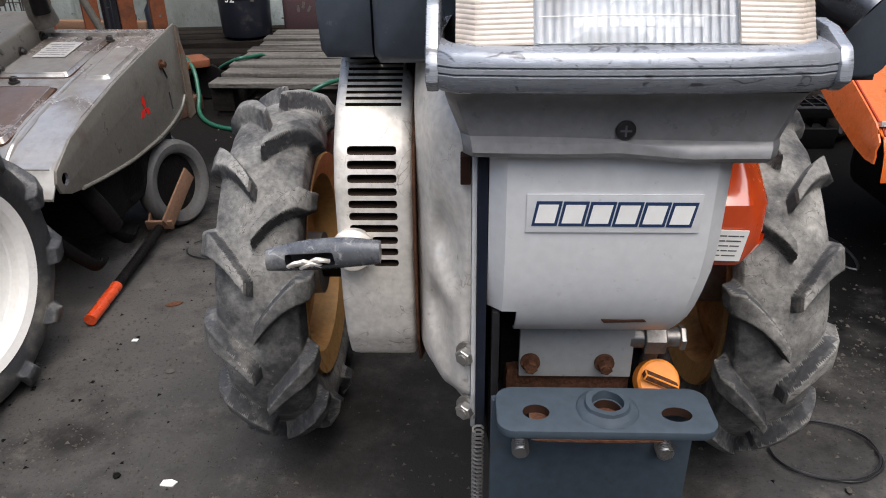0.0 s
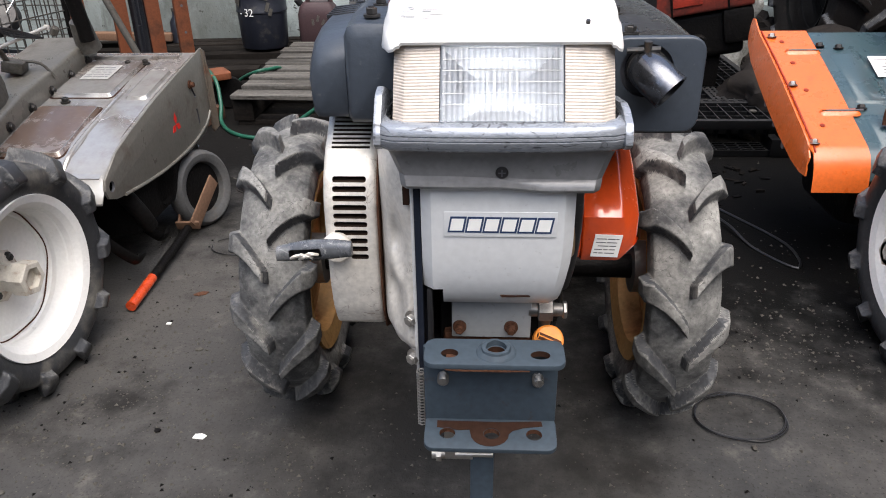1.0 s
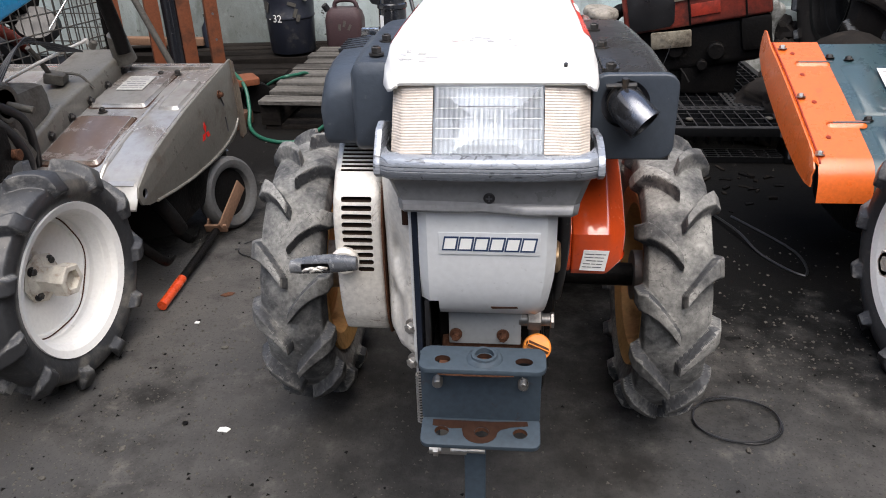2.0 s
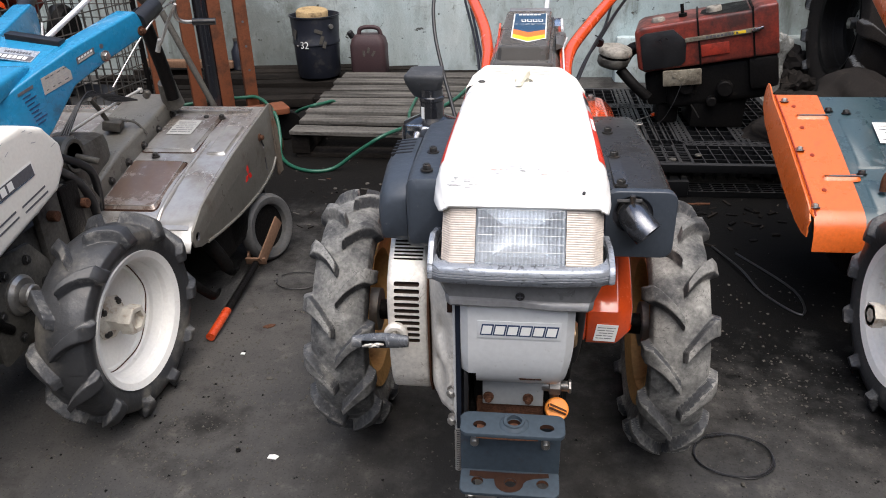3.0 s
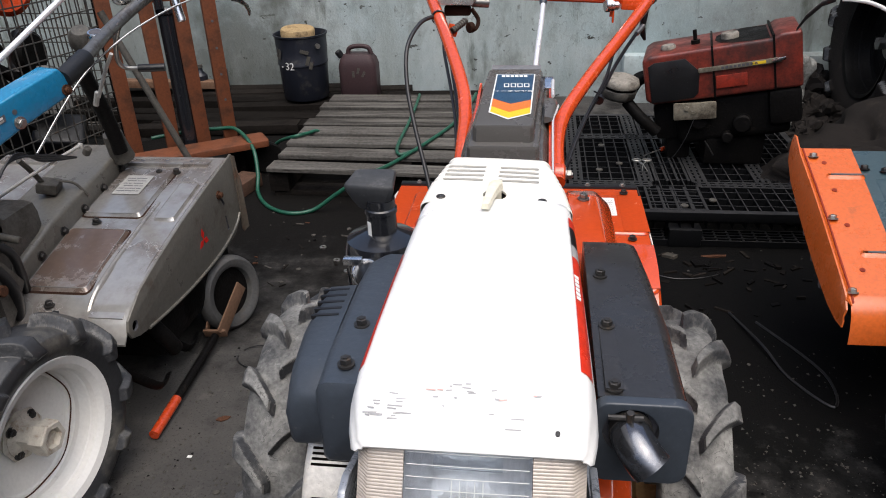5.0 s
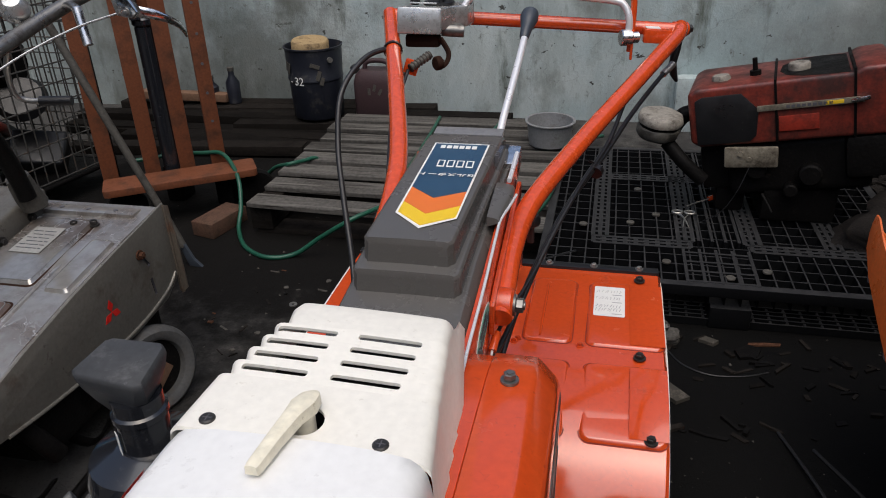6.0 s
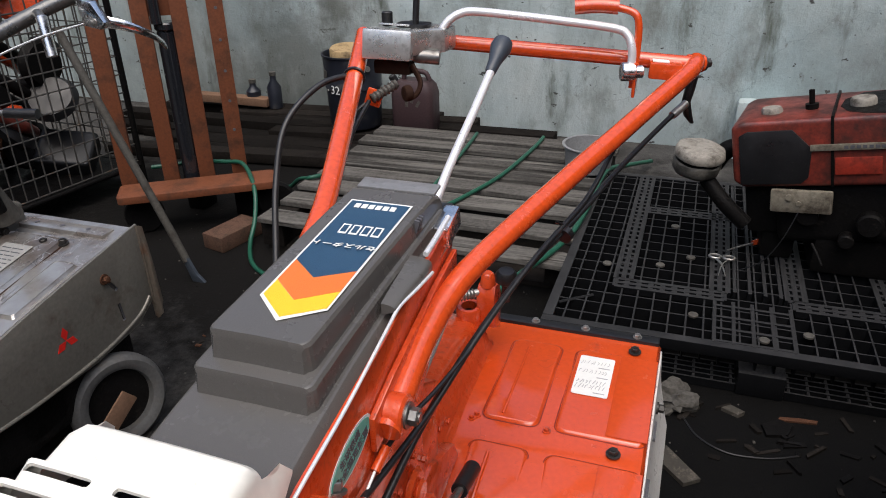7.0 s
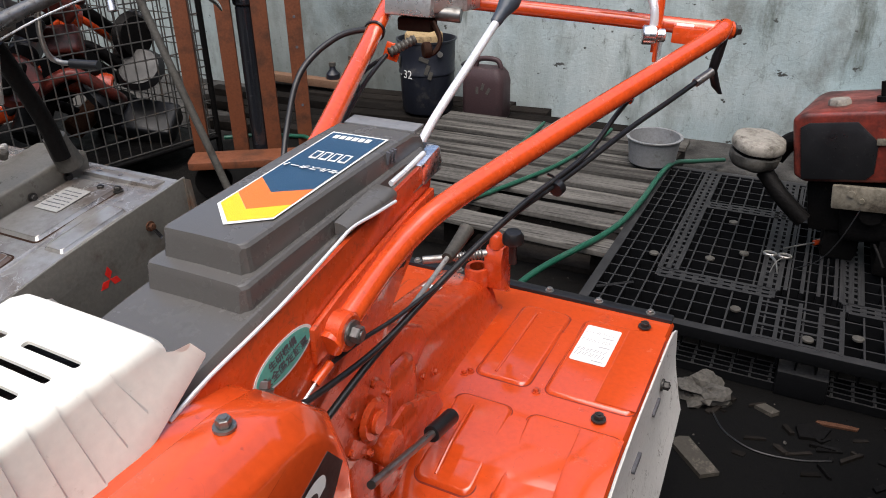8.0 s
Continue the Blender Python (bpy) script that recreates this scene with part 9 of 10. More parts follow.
for k in range(4):
    bm = bmesh.new()
    y = 2.725 + 0.062 * k
    span(bm, (0.735, y - 0.005, ZT - 0.025), (0.94, y + 0.005, ZT + 0.0009))
    part("rib", bm, M_pp, pp)
for i in range(3):
    for j in range(3):
        bm = bmesh.new()
        cx, cy = X0 + 0.07 + (X1 - X0 - 0.14) * i / 2, Y0 + 0.07 + (Y1 - Y0 - 0.14) * j / 2
        span(bm, (cx - 0.06, cy - 0.06, 0.0), (cx + 0.06, cy + 0.06, ZT - 0.076), bev=0.008)
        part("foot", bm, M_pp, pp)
for j in range(3):
    bm = bmesh.new()
    cy = Y0 + 0.07 + (Y1 - Y0 - 0.14) * j / 2
    for q in range(5):
        span(bm, (X0 + 0.13, cy - 0.05 + q * 0.023, 0.002), (X1 - 0.13, cy - 0.044 + q * 0.023, 0.026))
    for q in range(20):
        x = X0 + 0.13 + q * 0.048
        span(bm, (x, cy - 0.05, 0.002), (x + 0.007, cy + 0.05, 0.024))
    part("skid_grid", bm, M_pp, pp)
bm = bmesh.new()
tube(bm, [(X0 + 0.030, Y0 + 0.110, ZT - 0.006), (X0 + 0.120, Y0 + 0.180, ZT - 0.006)], 0.006, n=6, res=1)
part("corner_brace", bm, M_pp, pp)
for x, y in ((0.679, 2.837), (0.972, 2.816), (0.571, 3.114), (0.411, 3.079), (0.66, 3.192), (1.28, 2.83), (0.60, 3.42), (0.86, 2.76)):
    bm = bmesh.new()
    cyl(bm, (x, y, ZT - 0.004), (x, y, ZT + 0.0025), 0.014, n=18, bev=0.001)
    part("plug", bm, M_castgrey, pp)

# ---------- red engine on the pallet ----------
eng = thing("diesel_engine", (1.02, 3.30, 0.148), "sooty red and black stationary diesel engine on the pallet", "engine")
tm = Matrix.Translation((0.752, 3.205, 0.392)) @ Matrix.Rotation(radians(-10.4), 4, "Z") @ Matrix.Rotation(radians(-11.0), 4, "Y")


def tilt(bm):
    bmesh.ops.transform(bm, matrix=tm, verts=bm.verts[:])
    return bm


bm = bmesh.new()
prism(bm, [(0.0, 0.02), (0.0, 0.185), (0.03, 0.20), (0.48, 0.20), (0.51, 0.215), (0.585, 0.215), (0.585, 0.0), (0.03, 0.0)], "y", 0.0, 0.30, bev=0.014, seg=3)
eh = part("engine_hood", tilt(bm), M_engred, eng, "sooty faded red engine hood")
bm = bmesh.new()
prism(bm, [(0.022, 0.012), (0.022, 0.160), (0.045, 0.172), (0.165, 0.172), (0.215, 0.115), (0.205, 0.030), (0.185, 0.012)], "y", -0.006, 0.002, bev=0.002)
part("radiator_grille", tilt(bm), M_black, eh, "black radiator mesh grille")
bm = bmesh.new()
box(bm, (0.36, -0.006, 0.118), (0.30, 0.006, 0.018), (0, 0, 0), bev=0.001)
strip_e = part("name_strip", tilt(bm), M_pump, eh, "grubby pale name strip")
bm = bmesh.new()
for k in range(9):
    box(bm, (0.30 + k * 0.015, -0.0095, 0.118), (0.010, 0.001, 0.009))
part("brand_shape", tilt(bm), M_ink, strip_e)
bm = bmesh.new()
box(bm, (0.43, -0.0095, 0.118), (0.05, 0.001, 0.012), bev=0.0004)
part("yellow_patch", tilt(bm), M_stickyellow, strip_e)
bm = bmesh.new()
box(bm, (0.50, -0.016, 0.122), (0.05, 0.012, 0.012), (0, -8, 0), bev=0.003)
part("catch", tilt(bm), M_chrome, eh)
bm = bmesh.new()
box(bm, (0.33, -0.003, 0.062), (0.115, 0.008, 0.05), bev=0.003)
part("red_panel", tilt(bm), M_engpatch, eh)
bm = bmesh.new()
span(bm, (0.262, -0.004, 0.0), (0.270, 0.30, 0.206), bev=0.002)
part("joint_band", tilt(bm), M_grime, eh)
bm = bmesh.new()
ring = [(0.300, 0.06), (0.345, 0.03), (0.40, 0.018), (0.475, 0.016), (0.478, 0.27), (0.40, 0.285), (0.33, 0.27), (0.285, 0.20), (0.278, 0.12)]
loft(bm, [[V(x, y, 0.2003) for x, y in ring], [V(x, y, 0.2008) for x, y in ring]])
part("soot_patch", tilt(bm), M_grime, eh, "black soot over the red paint", smooth=0)
bm = bmesh.new()
span(bm, (0.482, -0.004, 0.0), (0.490, 0.30, 0.214), bev=0.002)
part("joint_band", tilt(bm), M_grime, eh)
bm = bmesh.new()
lathe(bm, [(0.0, 0.022), (0.030, 0.022), (0.034, 0.016), (0.034, 0.0), (0.0, 0.0)], (0.335, 0.13, 0.20), (0, 0, 1), n=28)
part("fuel_cap", tilt(bm), M_pumppale, eh)
bm = bmesh.new()
lathe(bm, [(0.0, 0.018), (0.026, 0.018), (0.030, 0.010), (0.030, 0.0), (0.0, 0.0)], (0.10, 0.10, 0.198), (0, 0, 1), n=8)
part("radiator_cap", tilt(bm), M_pumppale, eh)
bm = bmesh.new()
cyl(bm, (0.205, 0.12, 0.198), (0.205, 0.12, 0.255), 0.008, n=12)
cyl(bm, (0.205, 0.12, 0.200), (0.205, 0.12, 0.215), 0.018, n=14)
part("filler_neck", tilt(bm), M_grime, eh)
bm = bmesh.new()
span(bm, (0.11, 0.03, -0.19), (0.54, 0.28, 0.0), bev=0.03, seg=3)
span(bm, (0.46, 0.0, -0.14), (0.58, 0.25, 0.0), bev=0.02)
cyl(bm, (0.36, -0.01, -0.12), (0.36, 0.04, -0.12), 0.036, n=24, bev=0.006)
cyl(bm, (0.30, -0.01, -0.17), (0.30, 0.04, -0.17), 0.022, n=20, bev=0.004)
span(bm, (0.02, 0.06, -0.17), (0.12, 0.24, -0.01), bev=0.02)
cyl(bm, (0.20, 0.02, -0.09), (0.20, 0.0, -0.09), 0.03, n=20)
part("crankcase", tilt(bm), M_grime, eng, "oily black crankcase")
bm = bmesh.new()
span(bm, (1.00, 3.19, 0.148), (1.24, 3.42, 0.32), bev=0.02)
part("foot", bm, M_grime, eng)
bm = bmesh.new()
span(bm, (0.86, 3.26, 0.148), (0.96, 3.40, 0.28), bev=0.02)
part("foot", bm, M_grime, eng)
bm = bmesh.new()
box(bm, (0.185, -0.004, -0.042), (0.165, 0.02, 0.070), (0, 4, 0), bev=0.008)
cyl(bm, (0.155, -0.014, -0.025), (0.155, -0.022, -0.025), 0.009, n=12)
cyl(bm, (0.18, -0.014, -0.045), (0.18, -0.02, -0.045), 0.007, n=12)
part("pump_plate", tilt(bm), M_pump, eng, "scraped pale pump plate")
bm = bmesh.new()
lathe(bm, [(0.030, -0.01), (0.060, 0.0), (0.068, 0.012), (0.071, 0.040), (0.066, 0.046), (0.0, 0.047)], (0.634, 3.225, 0.424), (0.12, -0.1, 1), n=32)
for v in bm.verts:
    v.co += 0.006 * noise.noise_vector(v.co * 22)
flt = part("air_filter", bm, M_castgrey, eng, "dented grimy oil-bath air filter pan", smooth=50)
bm = bmesh.new()
lathe(bm, [(0.062, 0.0), (0.066, 0.004), (0.066, 0.016), (0.060, 0.020), (0.0, 0.021)], (0.639, 3.221, 0.462), (0.12, -0.1, 1), n=32)
part("dark_band", bm, M_grime, flt, "torn black rubber band")
bm = bmesh.new()
lathe(bm, [(0.060, 0.0), (0.073, 0.004), (0.075, 0.012), (0.071, 0.030), (0.064, 0.034), (0.034, 0.038), (0.0, 0.037)], (0.641, 3.219, 0.476), (0.12, -0.1, 1), n=32)
for v in bm.verts:
    v.co += 0.004 * noise.noise_vector(v.co * 26)
part("cap", bm, M_pumppale, flt, "dented pale cap", smooth=50)
bm = bmesh.new()
tube(bm, [(0.690, 3.29, 0.43), (0.712, 3.30, 0.468), (0.740, 3.30, 0.488), (0.785, 3.29, 0.485)], 0.028, n=14)
part("filter_elbow", bm, M_grime, eng)
bm = bmesh.new()
tube(bm, [(0.67, 3.22, 0.41), (0.73, 3.19, 0.35), (0.80, 3.18, 0.29)], 0.024, n=12)
part("muffler_pipe", bm, M_grime, eng)
bm = bmesh.new()
tube(bm, [(0.985, 3.135, 0.27), (1.00, 3.11, 0.25), (1.015, 3.09, 0.225)], 0.0045, n=10)
part("tap_lever", bm, M_grime, eng)
bm = bmesh.new()
tube(bm, [(0.93, 3.12, 0.37), (0.90, 3.11, 0.28), (0.86, 3.12, 0.20), (0.80, 3.13, 0.155)], 0.0016, n=6)
part("starter_cord", bm, M_black, eng)
# ---------- tin pail, can, bowl, brick ----------
pail = thing("pail", (-1.07, 4.385, 0.100), "dark blue dented tin pail with a foam disc on top", "pail")
bm = bmesh.new()
lathe(bm, [(0.0, 0.0), (0.128, 0.0), (0.134, 0.010), (0.142, 0.20), (0.147, 0.205), (0.147, 0.215), (0.144, 0.22), (0.150, 0.362), (0.156, 0.366), (0.156, 0.374), (0.148, 0.374), (0.144, 0.355), (0.128, 0.02), (0.0, 0.015)], (-1.07, 4.385, 0.100), (0, 0, 1), n=48)
pb = part("body", bm, M_pail, pail)
bm = bmesh.new()
lathe(bm, [(0.0, 0.03), (0.092, 0.03), (0.098, 0.022), (0.098, -0.02), (0.0, -0.02)], (-1.08, 4.375, 0.470), (0.05, -0.08, 1), n=32)
part("foam_disc", bm, M_lid, pail, "dusty tan foam disc")
bm = bmesh.new()
cyl(bm, (-0.950, 4.295, 0.415), (-0.940, 4.285, 0.415), 0.014, n=12)
part("handle_ear", bm, M_steel, pail)


def words(name, text, size, m, mat, parent, bend=None):
    cu = bpy.data.curves.new(name, "FONT")
    cu.body, cu.size, cu.extrude, cu.align_x = text, size, 0.0004, "CENTER"
    ob = new(name + "_raw", cu)
    bpy.context.view_layer.update()
    me = bpy.data.meshes.new_from_object(ob.evaluated_get(bpy.context.evaluated_depsgraph_get()))
    b2 = bmesh.new()
    b2.from_mesh(me)
    bpy.data.objects.remove(ob)
    bpy.data.meshes.remove(me)
    if bend:
        for v in b2.verts:
            a = v.co.x / bend
            r = bend + v.co.z
            v.co = V(r * math.sin(a), v.co.y, r * math.cos(a) - bend)
    bmesh.ops.transform(b2, matrix=m, verts=b2.verts[:])
    return part(name, b2, mat, parent, smooth=0)


ang = -22
words("number_text", "- 32", 0.060, Matrix.Translation((-1.07, 4.385, 0.290)) @ Matrix.Rotation(radians(ang), 4, "Z") @ Matrix.Translation((0, -0.1475, 0)) @ Matrix.Rotation(radians(90), 4, "X"), M_white, pb, bend=0.1475)
for k, (a, z, w, h) in enumerate(((-48, 0.37, 0.02, 0.05), (-40, 0.36, 0.02, 0.06), (22, 0.38, 0.05, 0.02), (28, 0.33, 0.02, 0.05), (34, 0.30, 0.02, 0.04))):
    bm = bmesh.new()
    box(bm, (0, -0.1505, z - 0.005), (w, 0.002, h), (0, 20, 0))
    bmesh.ops.transform(bm, matrix=Matrix.Translation((-1.07, 4.385, 0.015)) @ Matrix.Rotation(radians(a), 4, "Z"), verts=bm.verts[:])
    part("paint_mark", bm, M_castgrey, pb)

can = thing("jerry_can", (-0.745, 4.42, 0.085), "dark maroon plastic jerry can with handle", "can")
bm = bmesh.new()
rows = []
for z, s in ((0.085, 0.92), (0.10, 1.0), (0.28, 1.0), (0.32, 0.9), (0.345, 0.7)):
    rows.append([V(-0.745 + x * s, 4.42 + y * s, z) for x, y in rrect(0.225, 0.15, 0.035)])
loft(bm, rows)
part("body", bm, M_can, can)
bm = bmesh.new()
tube(bm, [(-0.805, 4.42, 0.335), (-0.795, 4.42, 0.375), (-0.745, 4.42, 0.388), (-0.685, 4.42, 0.38), (-0.665, 4.42, 0.34)], 0.013, n=12)
part("handle", bm, M_can, can)
bm = bmesh.new()
cyl(bm, (-0.840, 4.40, 0.33), (-0.860, 4.39, 0.365), 0.020, n=16, bev=0.003)
part("cap", bm, M_black, can)
bm = bmesh.new()
for k in range(3):
    box(bm, (-0.765 + 0.03 * k, 4.344, 0.24 + 0.02 * (k % 2)), (0.014, 0.002, 0.035), (0, 15 * k, 0))
part("paint_mark", bm, M_castgrey, can)

bowl = thing("bowl", (0.220, 3.90, 0.147), "dented grey enamel bowl on the wooden pallet", "bowl")
bm = bmesh.new()
lathe(bm, [(0.0, 0.0), (0.080, 0.0), (0.092, 0.010), (0.103, 0.105), (0.112, 0.110), (0.112, 0.114), (0.100, 0.114), (0.088, 0.015), (0.0, 0.008)], (0.220, 3.90, 0.147), (0.01, -0.02, 1), n=44)
part("shell", bm, M_bowl, bowl)

brick = bmesh.new()
box(brick, (-1.03, 3.14, 0.032), (0.105, 0.205, 0.062), (0, 0, -14), bev=0.004)
solid("brick", brick, M_brick, "loose reddish brick lying on the floor", "brick")

# ---------- hand pallet lifter ----------
jack = thing("hand_lifter", (-1.30, 3.42, 0), "old orange hand lifter with black cylinder", "lifter")
for x, y in ((-1.525, 3.19), (-1.378, 3.270), (-1.266, 3.352), (-1.172, 3.446)):
    bm = bmesh.new()
    box(bm, (x, y, 0.66), (0.062, 0.035, 1.02), (0, 0, 36), bev=0.004)
    part("upright", bm, M_jack, jack, "orange steel upright")
bm = bmesh.new()
box(bm, (-1.322, 3.320, 0.90), (0.135, 0.030, 0.17), (0, 0, 36), bev=0.004)
part("cross_bar", bm, M_jack, jack)
bm = bmesh.new()
cyl(bm, (-1.322, 3.330, 0.15), (-1.322, 3.330, 0.76), 0.036, n=24, bev=0.006)
cyl(bm, (-1.322, 3.330, 0.76), (-1.322, 3.330, 0.79), 0.042, n=24, bev=0.006)
cyl(bm, (-1.322, 3.285, 0.79), (-1.322, 3.285, 1.15), 0.020, n=16)
part("cylinder", bm, M_glossblack, jack, "black hydraulic cylinder")
bm = bmesh.new()
m = Matrix.Translation((-1.225, 3.23, 0.185)) @ Matrix.Rotation(math.atan2(0.31, 0.47), 4, "Z")
prism(bm, rrect(0.60, 0.15, 0.02), "z", -0.03, 0.0, bev=0.004, m=m)
part("base_plate", bm, M_jack, jack, "orange steel base plate")
for cx, cy in ((-0.985, 3.40), (-1.42, 3.12)):
    bm = bmesh.new()
    lathe(bm, [(0.02, -0.02), (0.07, -0.022), (0.076, -0.014), (0.076, 0.014), (0.07, 0.022), (0.02, 0.02)], (cx, cy, 0.076), (-0.55, 0.83, 0), n=32)
    part("roller", bm, M_grime, jack)
for x in (-1.36, -1.12):
    bm = bmesh.new()
    span(bm, (x - 0.04, 3.36, 0.0), (x + 0.04, 3.46, 0.16), bev=0.01)
    part("foot", bm, M_grime, jack)
for k in range(6):
    bm = bmesh.new()
    cyl(bm, (-1.1600, 3.4330, 0.35 + 0.12 * k), (-1.1590, 3.4316, 0.35 + 0.12 * k), 0.006, n=10)
    part("peg_hole", bm, M_ink, jack)

# leaning pry bar
bar = thing("pry_bar", (-0.97, 2.80, 0), "dark steel bar leaning with a flattened foot", "bar")
bm = bmesh.new()
tube(bm, [(-1.30, 2.80, 0.86), (-1.17, 2.81, 0.52), (-1.04, 2.82, 0.18), (-1.00, 2.82, 0.075)], 0.0135, n=12, res=2)
part("shaft", bm, M_castgrey, bar)
bm = bmesh.new()
prism(bm, [(-1.012, 0.085), (-0.992, 0.09), (-0.965, 0.03), (-0.935, 0.0), (-0.985, 0.0)], "y", 2.812, 2.826, bev=0.002)
part("foot", bm, M_slate, bar)

# ---------- wire cage with scrap ----------
cage = thing("wire_cage", (-2.3, 3.1, 0), "grey wire mesh cage full of scrap parts", "cage")


def mesh_panel(o, u, v, nu, nv, r=0.0032):
    bm = bmesh.new()
    o, u, v = V(*o), V(*u), V(*v)
    for i in range(nu + 1):
        cyl(bm, o + u * (i / nu), o + u * (i / nu) + v, r, n=6)
    for j in range(nv + 1):
        cyl(bm, o + v * (j / nv), o + v * (j / nv) + u, r, n=6)
    return bm


part("mesh_panel", mesh_panel((-1.97, 2.55, 0.12), (0.19, 1.0, 0), (0, 0, 0.95), 20, 12), M_mesh, cage, "galvanised wire mesh panel")
part("mesh_panel", mesh_panel((-1.78, 3.55, 0.12), (-1.1, 0.05, 0), (0, 0, 0.95), 22, 14), M_mesh, cage)
part("mesh_panel", mesh_panel((-1.97, 2.55, 0.12), (-1.0, 0.05, 0), (0, 0, 0.95), 20, 12), M_mesh, cage)
bm = bmesh.new()
for a, b in (((-1.97, 2.55), (-1.78, 3.55)), ((-1.78, 3.55), (-2.88, 3.6)), ((-1.97, 2.55), (-2.97, 2.6))):
    for z in (0.10, 1.08):
        cyl(bm, (*a, z), (*b, z), 0.012, n=10)
for x, y in ((-1.97, 2.55), (-1.78, 3.55), (-2.88, 3.6), (-2.97, 2.6)):
    cyl(bm, (x, y, 0), (x, y, 1.09), 0.014, n=10)
part("cage_frame", bm, M_grime, cage)
bm = bmesh.new()
prism(bm, [(-1.96, 2.56), (-1.79, 3.54), (-2.87, 3.59), (-2.96, 2.61)], "z", 0.09, 0.11)
part("cage_floor", bm, M_grime, cage)


def lump(bm, c, s, amp=0.25, f=6, sub=3):
    got = bmesh.ops.create_icosphere(bm, subdivisions=sub, radius=1)
    for v in got["verts"]:
        n = v.co.normalized()
        k = 1 + amp * noise.noise(n * 1.7 + V(*c) * 3) + 0.4 * amp * noise.noise(n * f + V(*c) * 5)
        v.co = V(c[0] + n.x * s[0] * k, c[1] + n.y * s[1] * k, c[2] + n.z * s[2] * k)


rnd = random.Random(33)
for k in range(46):
    c = (rnd.uniform(-2.7, -2.0), rnd.uniform(2.65, 3.45), 0.17 + 0.80 * (k / 46))
    mat = rnd.choice([M_grime, M_engred, M_engred, M_grime, M_rust, M_black, M_black, M_redworn])
    kind = k % 4
    bm = bmesh.new()
    if kind == 0:
        cyl(bm, c, (c[0] + rnd.uniform(-0.2, 0.2), c[1] + rnd.uniform(-0.25, 0.25), c[2] + rnd.uniform(-0.05, 0.2)), rnd.uniform(0.03, 0.07), n=20, bev=0.008)
    elif kind == 1:
        box(bm, c, (rnd.uniform(0.1, 0.24), rnd.uniform(0.1, 0.28), rnd.uniform(0.07, 0.16)), (rnd.uniform(-35, 35), rnd.uniform(-35, 35), rnd.uniform(0, 90)), bev=0.02, seg=3)
    elif kind == 2:
        tube(bm, [c, (c[0] + 0.12, c[1] + 0.10, c[2] + 0.08), (c[0] + 0.18, c[1] + 0.22, c[2] - 0.02), (c[0] + 0.1, c[1] + 0.34, c[2] - 0.09)], 0.026, n=12)
    else:
        lathe(bm, [(0.02, -0.03), (0.09, -0.03), (0.11, 0.0), (0.09, 0.03), (0.02, 0.03)], c, (rnd.uniform(-1, 1), rnd.uniform(-1, 1), rnd.uniform(-0.4, 1)), n=26)
    names = ("scrap_cylinder", "scrap_casting", "scrap_hose", "scrap_pulley")
    labels = ("greasy metal cylinder among scrap in the cage", "worn casting among scrap in the cage", "bent ribbed hose among scrap in the cage", "old pulley among scrap in the cage")
    cats = ("scrap", "scrap", "hose", "pulley")
    solid(names[kind], bm, mat, labels[kind], cats[kind], "scrap in the wire cage", base=(c[0], c[1], c[2]))

# ---------- planks and rubbish along the wall ----------
rnd = random.Random(41)
for k in range(11):
    bm = bmesh.new()
    ln = rnd.uniform(0.9, 1.9)
    x = rnd.uniform(-1.9, -0.8)
    y = 3.95 + 0.07 * k
    z = 0.045 if k >= 5 else 0.03
    box(bm, (x, y, z), (ln, 0.10, 0.05 if k < 5 else 0.08), (0, rnd.uniform(-1, 1), rnd.uniform(-5, 5)), bev=0.004)
    solid("plank", bm, M_wooddark, "dark old timber plank on the floor by the wall", "plank", "old planks by the wall", base=(x, y, 0))
bm = bmesh.new()
box(bm, (-2.02, 4.56, 0.128), (0.62, 0.07, 0.045), (0, 1.5, 3), bev=0.004)
solid("plank", bm, M_tan, "reddish brown plank lying on dark timbers by the wall", "plank", "old planks by the wall", base=(-2.02, 4.56, 0.10))
for k, (x, y, r, h, mt) in enumerate(((-1.685, 4.60, 0.040, 0.185, M_pail), (-1.825, 4.60, 0.042, 0.135, M_pail))):
    b = thing("bottle", (x, y, 0.085), "dusty dark blue plastic bottle by the wall" if k == 0 else "dusty dark bottle by the wall", "bottle", "bottles by the wall")
    bm = bmesh.new()
    lathe(bm, [(0.0, 0.0), (r, 0.0), (r, h * 0.65), (r * 0.45, h * 0.85), (r * 0.42, h)], (x, y, 0.085), (0, 0, 1), n=20)
    part("body", bm, mt, b)
    bm = bmesh.new()
    cyl(bm, (x, y, 0.085 + h), (x, y, 0.105 + h), r * 0.5, n=14)
    part("cap", bm, M_castgrey, b)

# ---------- heap of sacking and rubble at the right ----------
tw = thing("tractor_wheel", (2.00, 4.02, 0), "big worn brown-black tractor wheel standing at the wall", "wheel")
add_wheel(tw, (2.00, 4.02, 0.47), 0.47, 0.30, 0.25, M_tarp, M_grime, out=-1, lugs=13, hgt=0.045, turn=0.1, lug=1.9, nang=640, npro=96)
for c, s in (((1.78, 3.22, 0.14), (0.40, 0.36, 0.20)), ((1.50, 3.05, 0.10), (0.28, 0.22, 0.18)), ((1.95, 2.95, 0.16), (0.4, 0.3, 0.22))):
    bm = bmesh.new()
    lump(bm, c, s, 0.45, 5, 4)
    for v in bm.verts:
        d = noise.noise(v.co * 14)
        v.co += (v.co - V(*c)).normalized() * (0.05 * abs(d) + 0.02 * noise.noise(v.co * 34))
    solid("sack", bm, M_tarp, "crumpled dark dirty sack in a heap", "sack", "heap of dark sacks", base=(c[0], c[1], 0), smooth=70)
bm = bmesh.new()
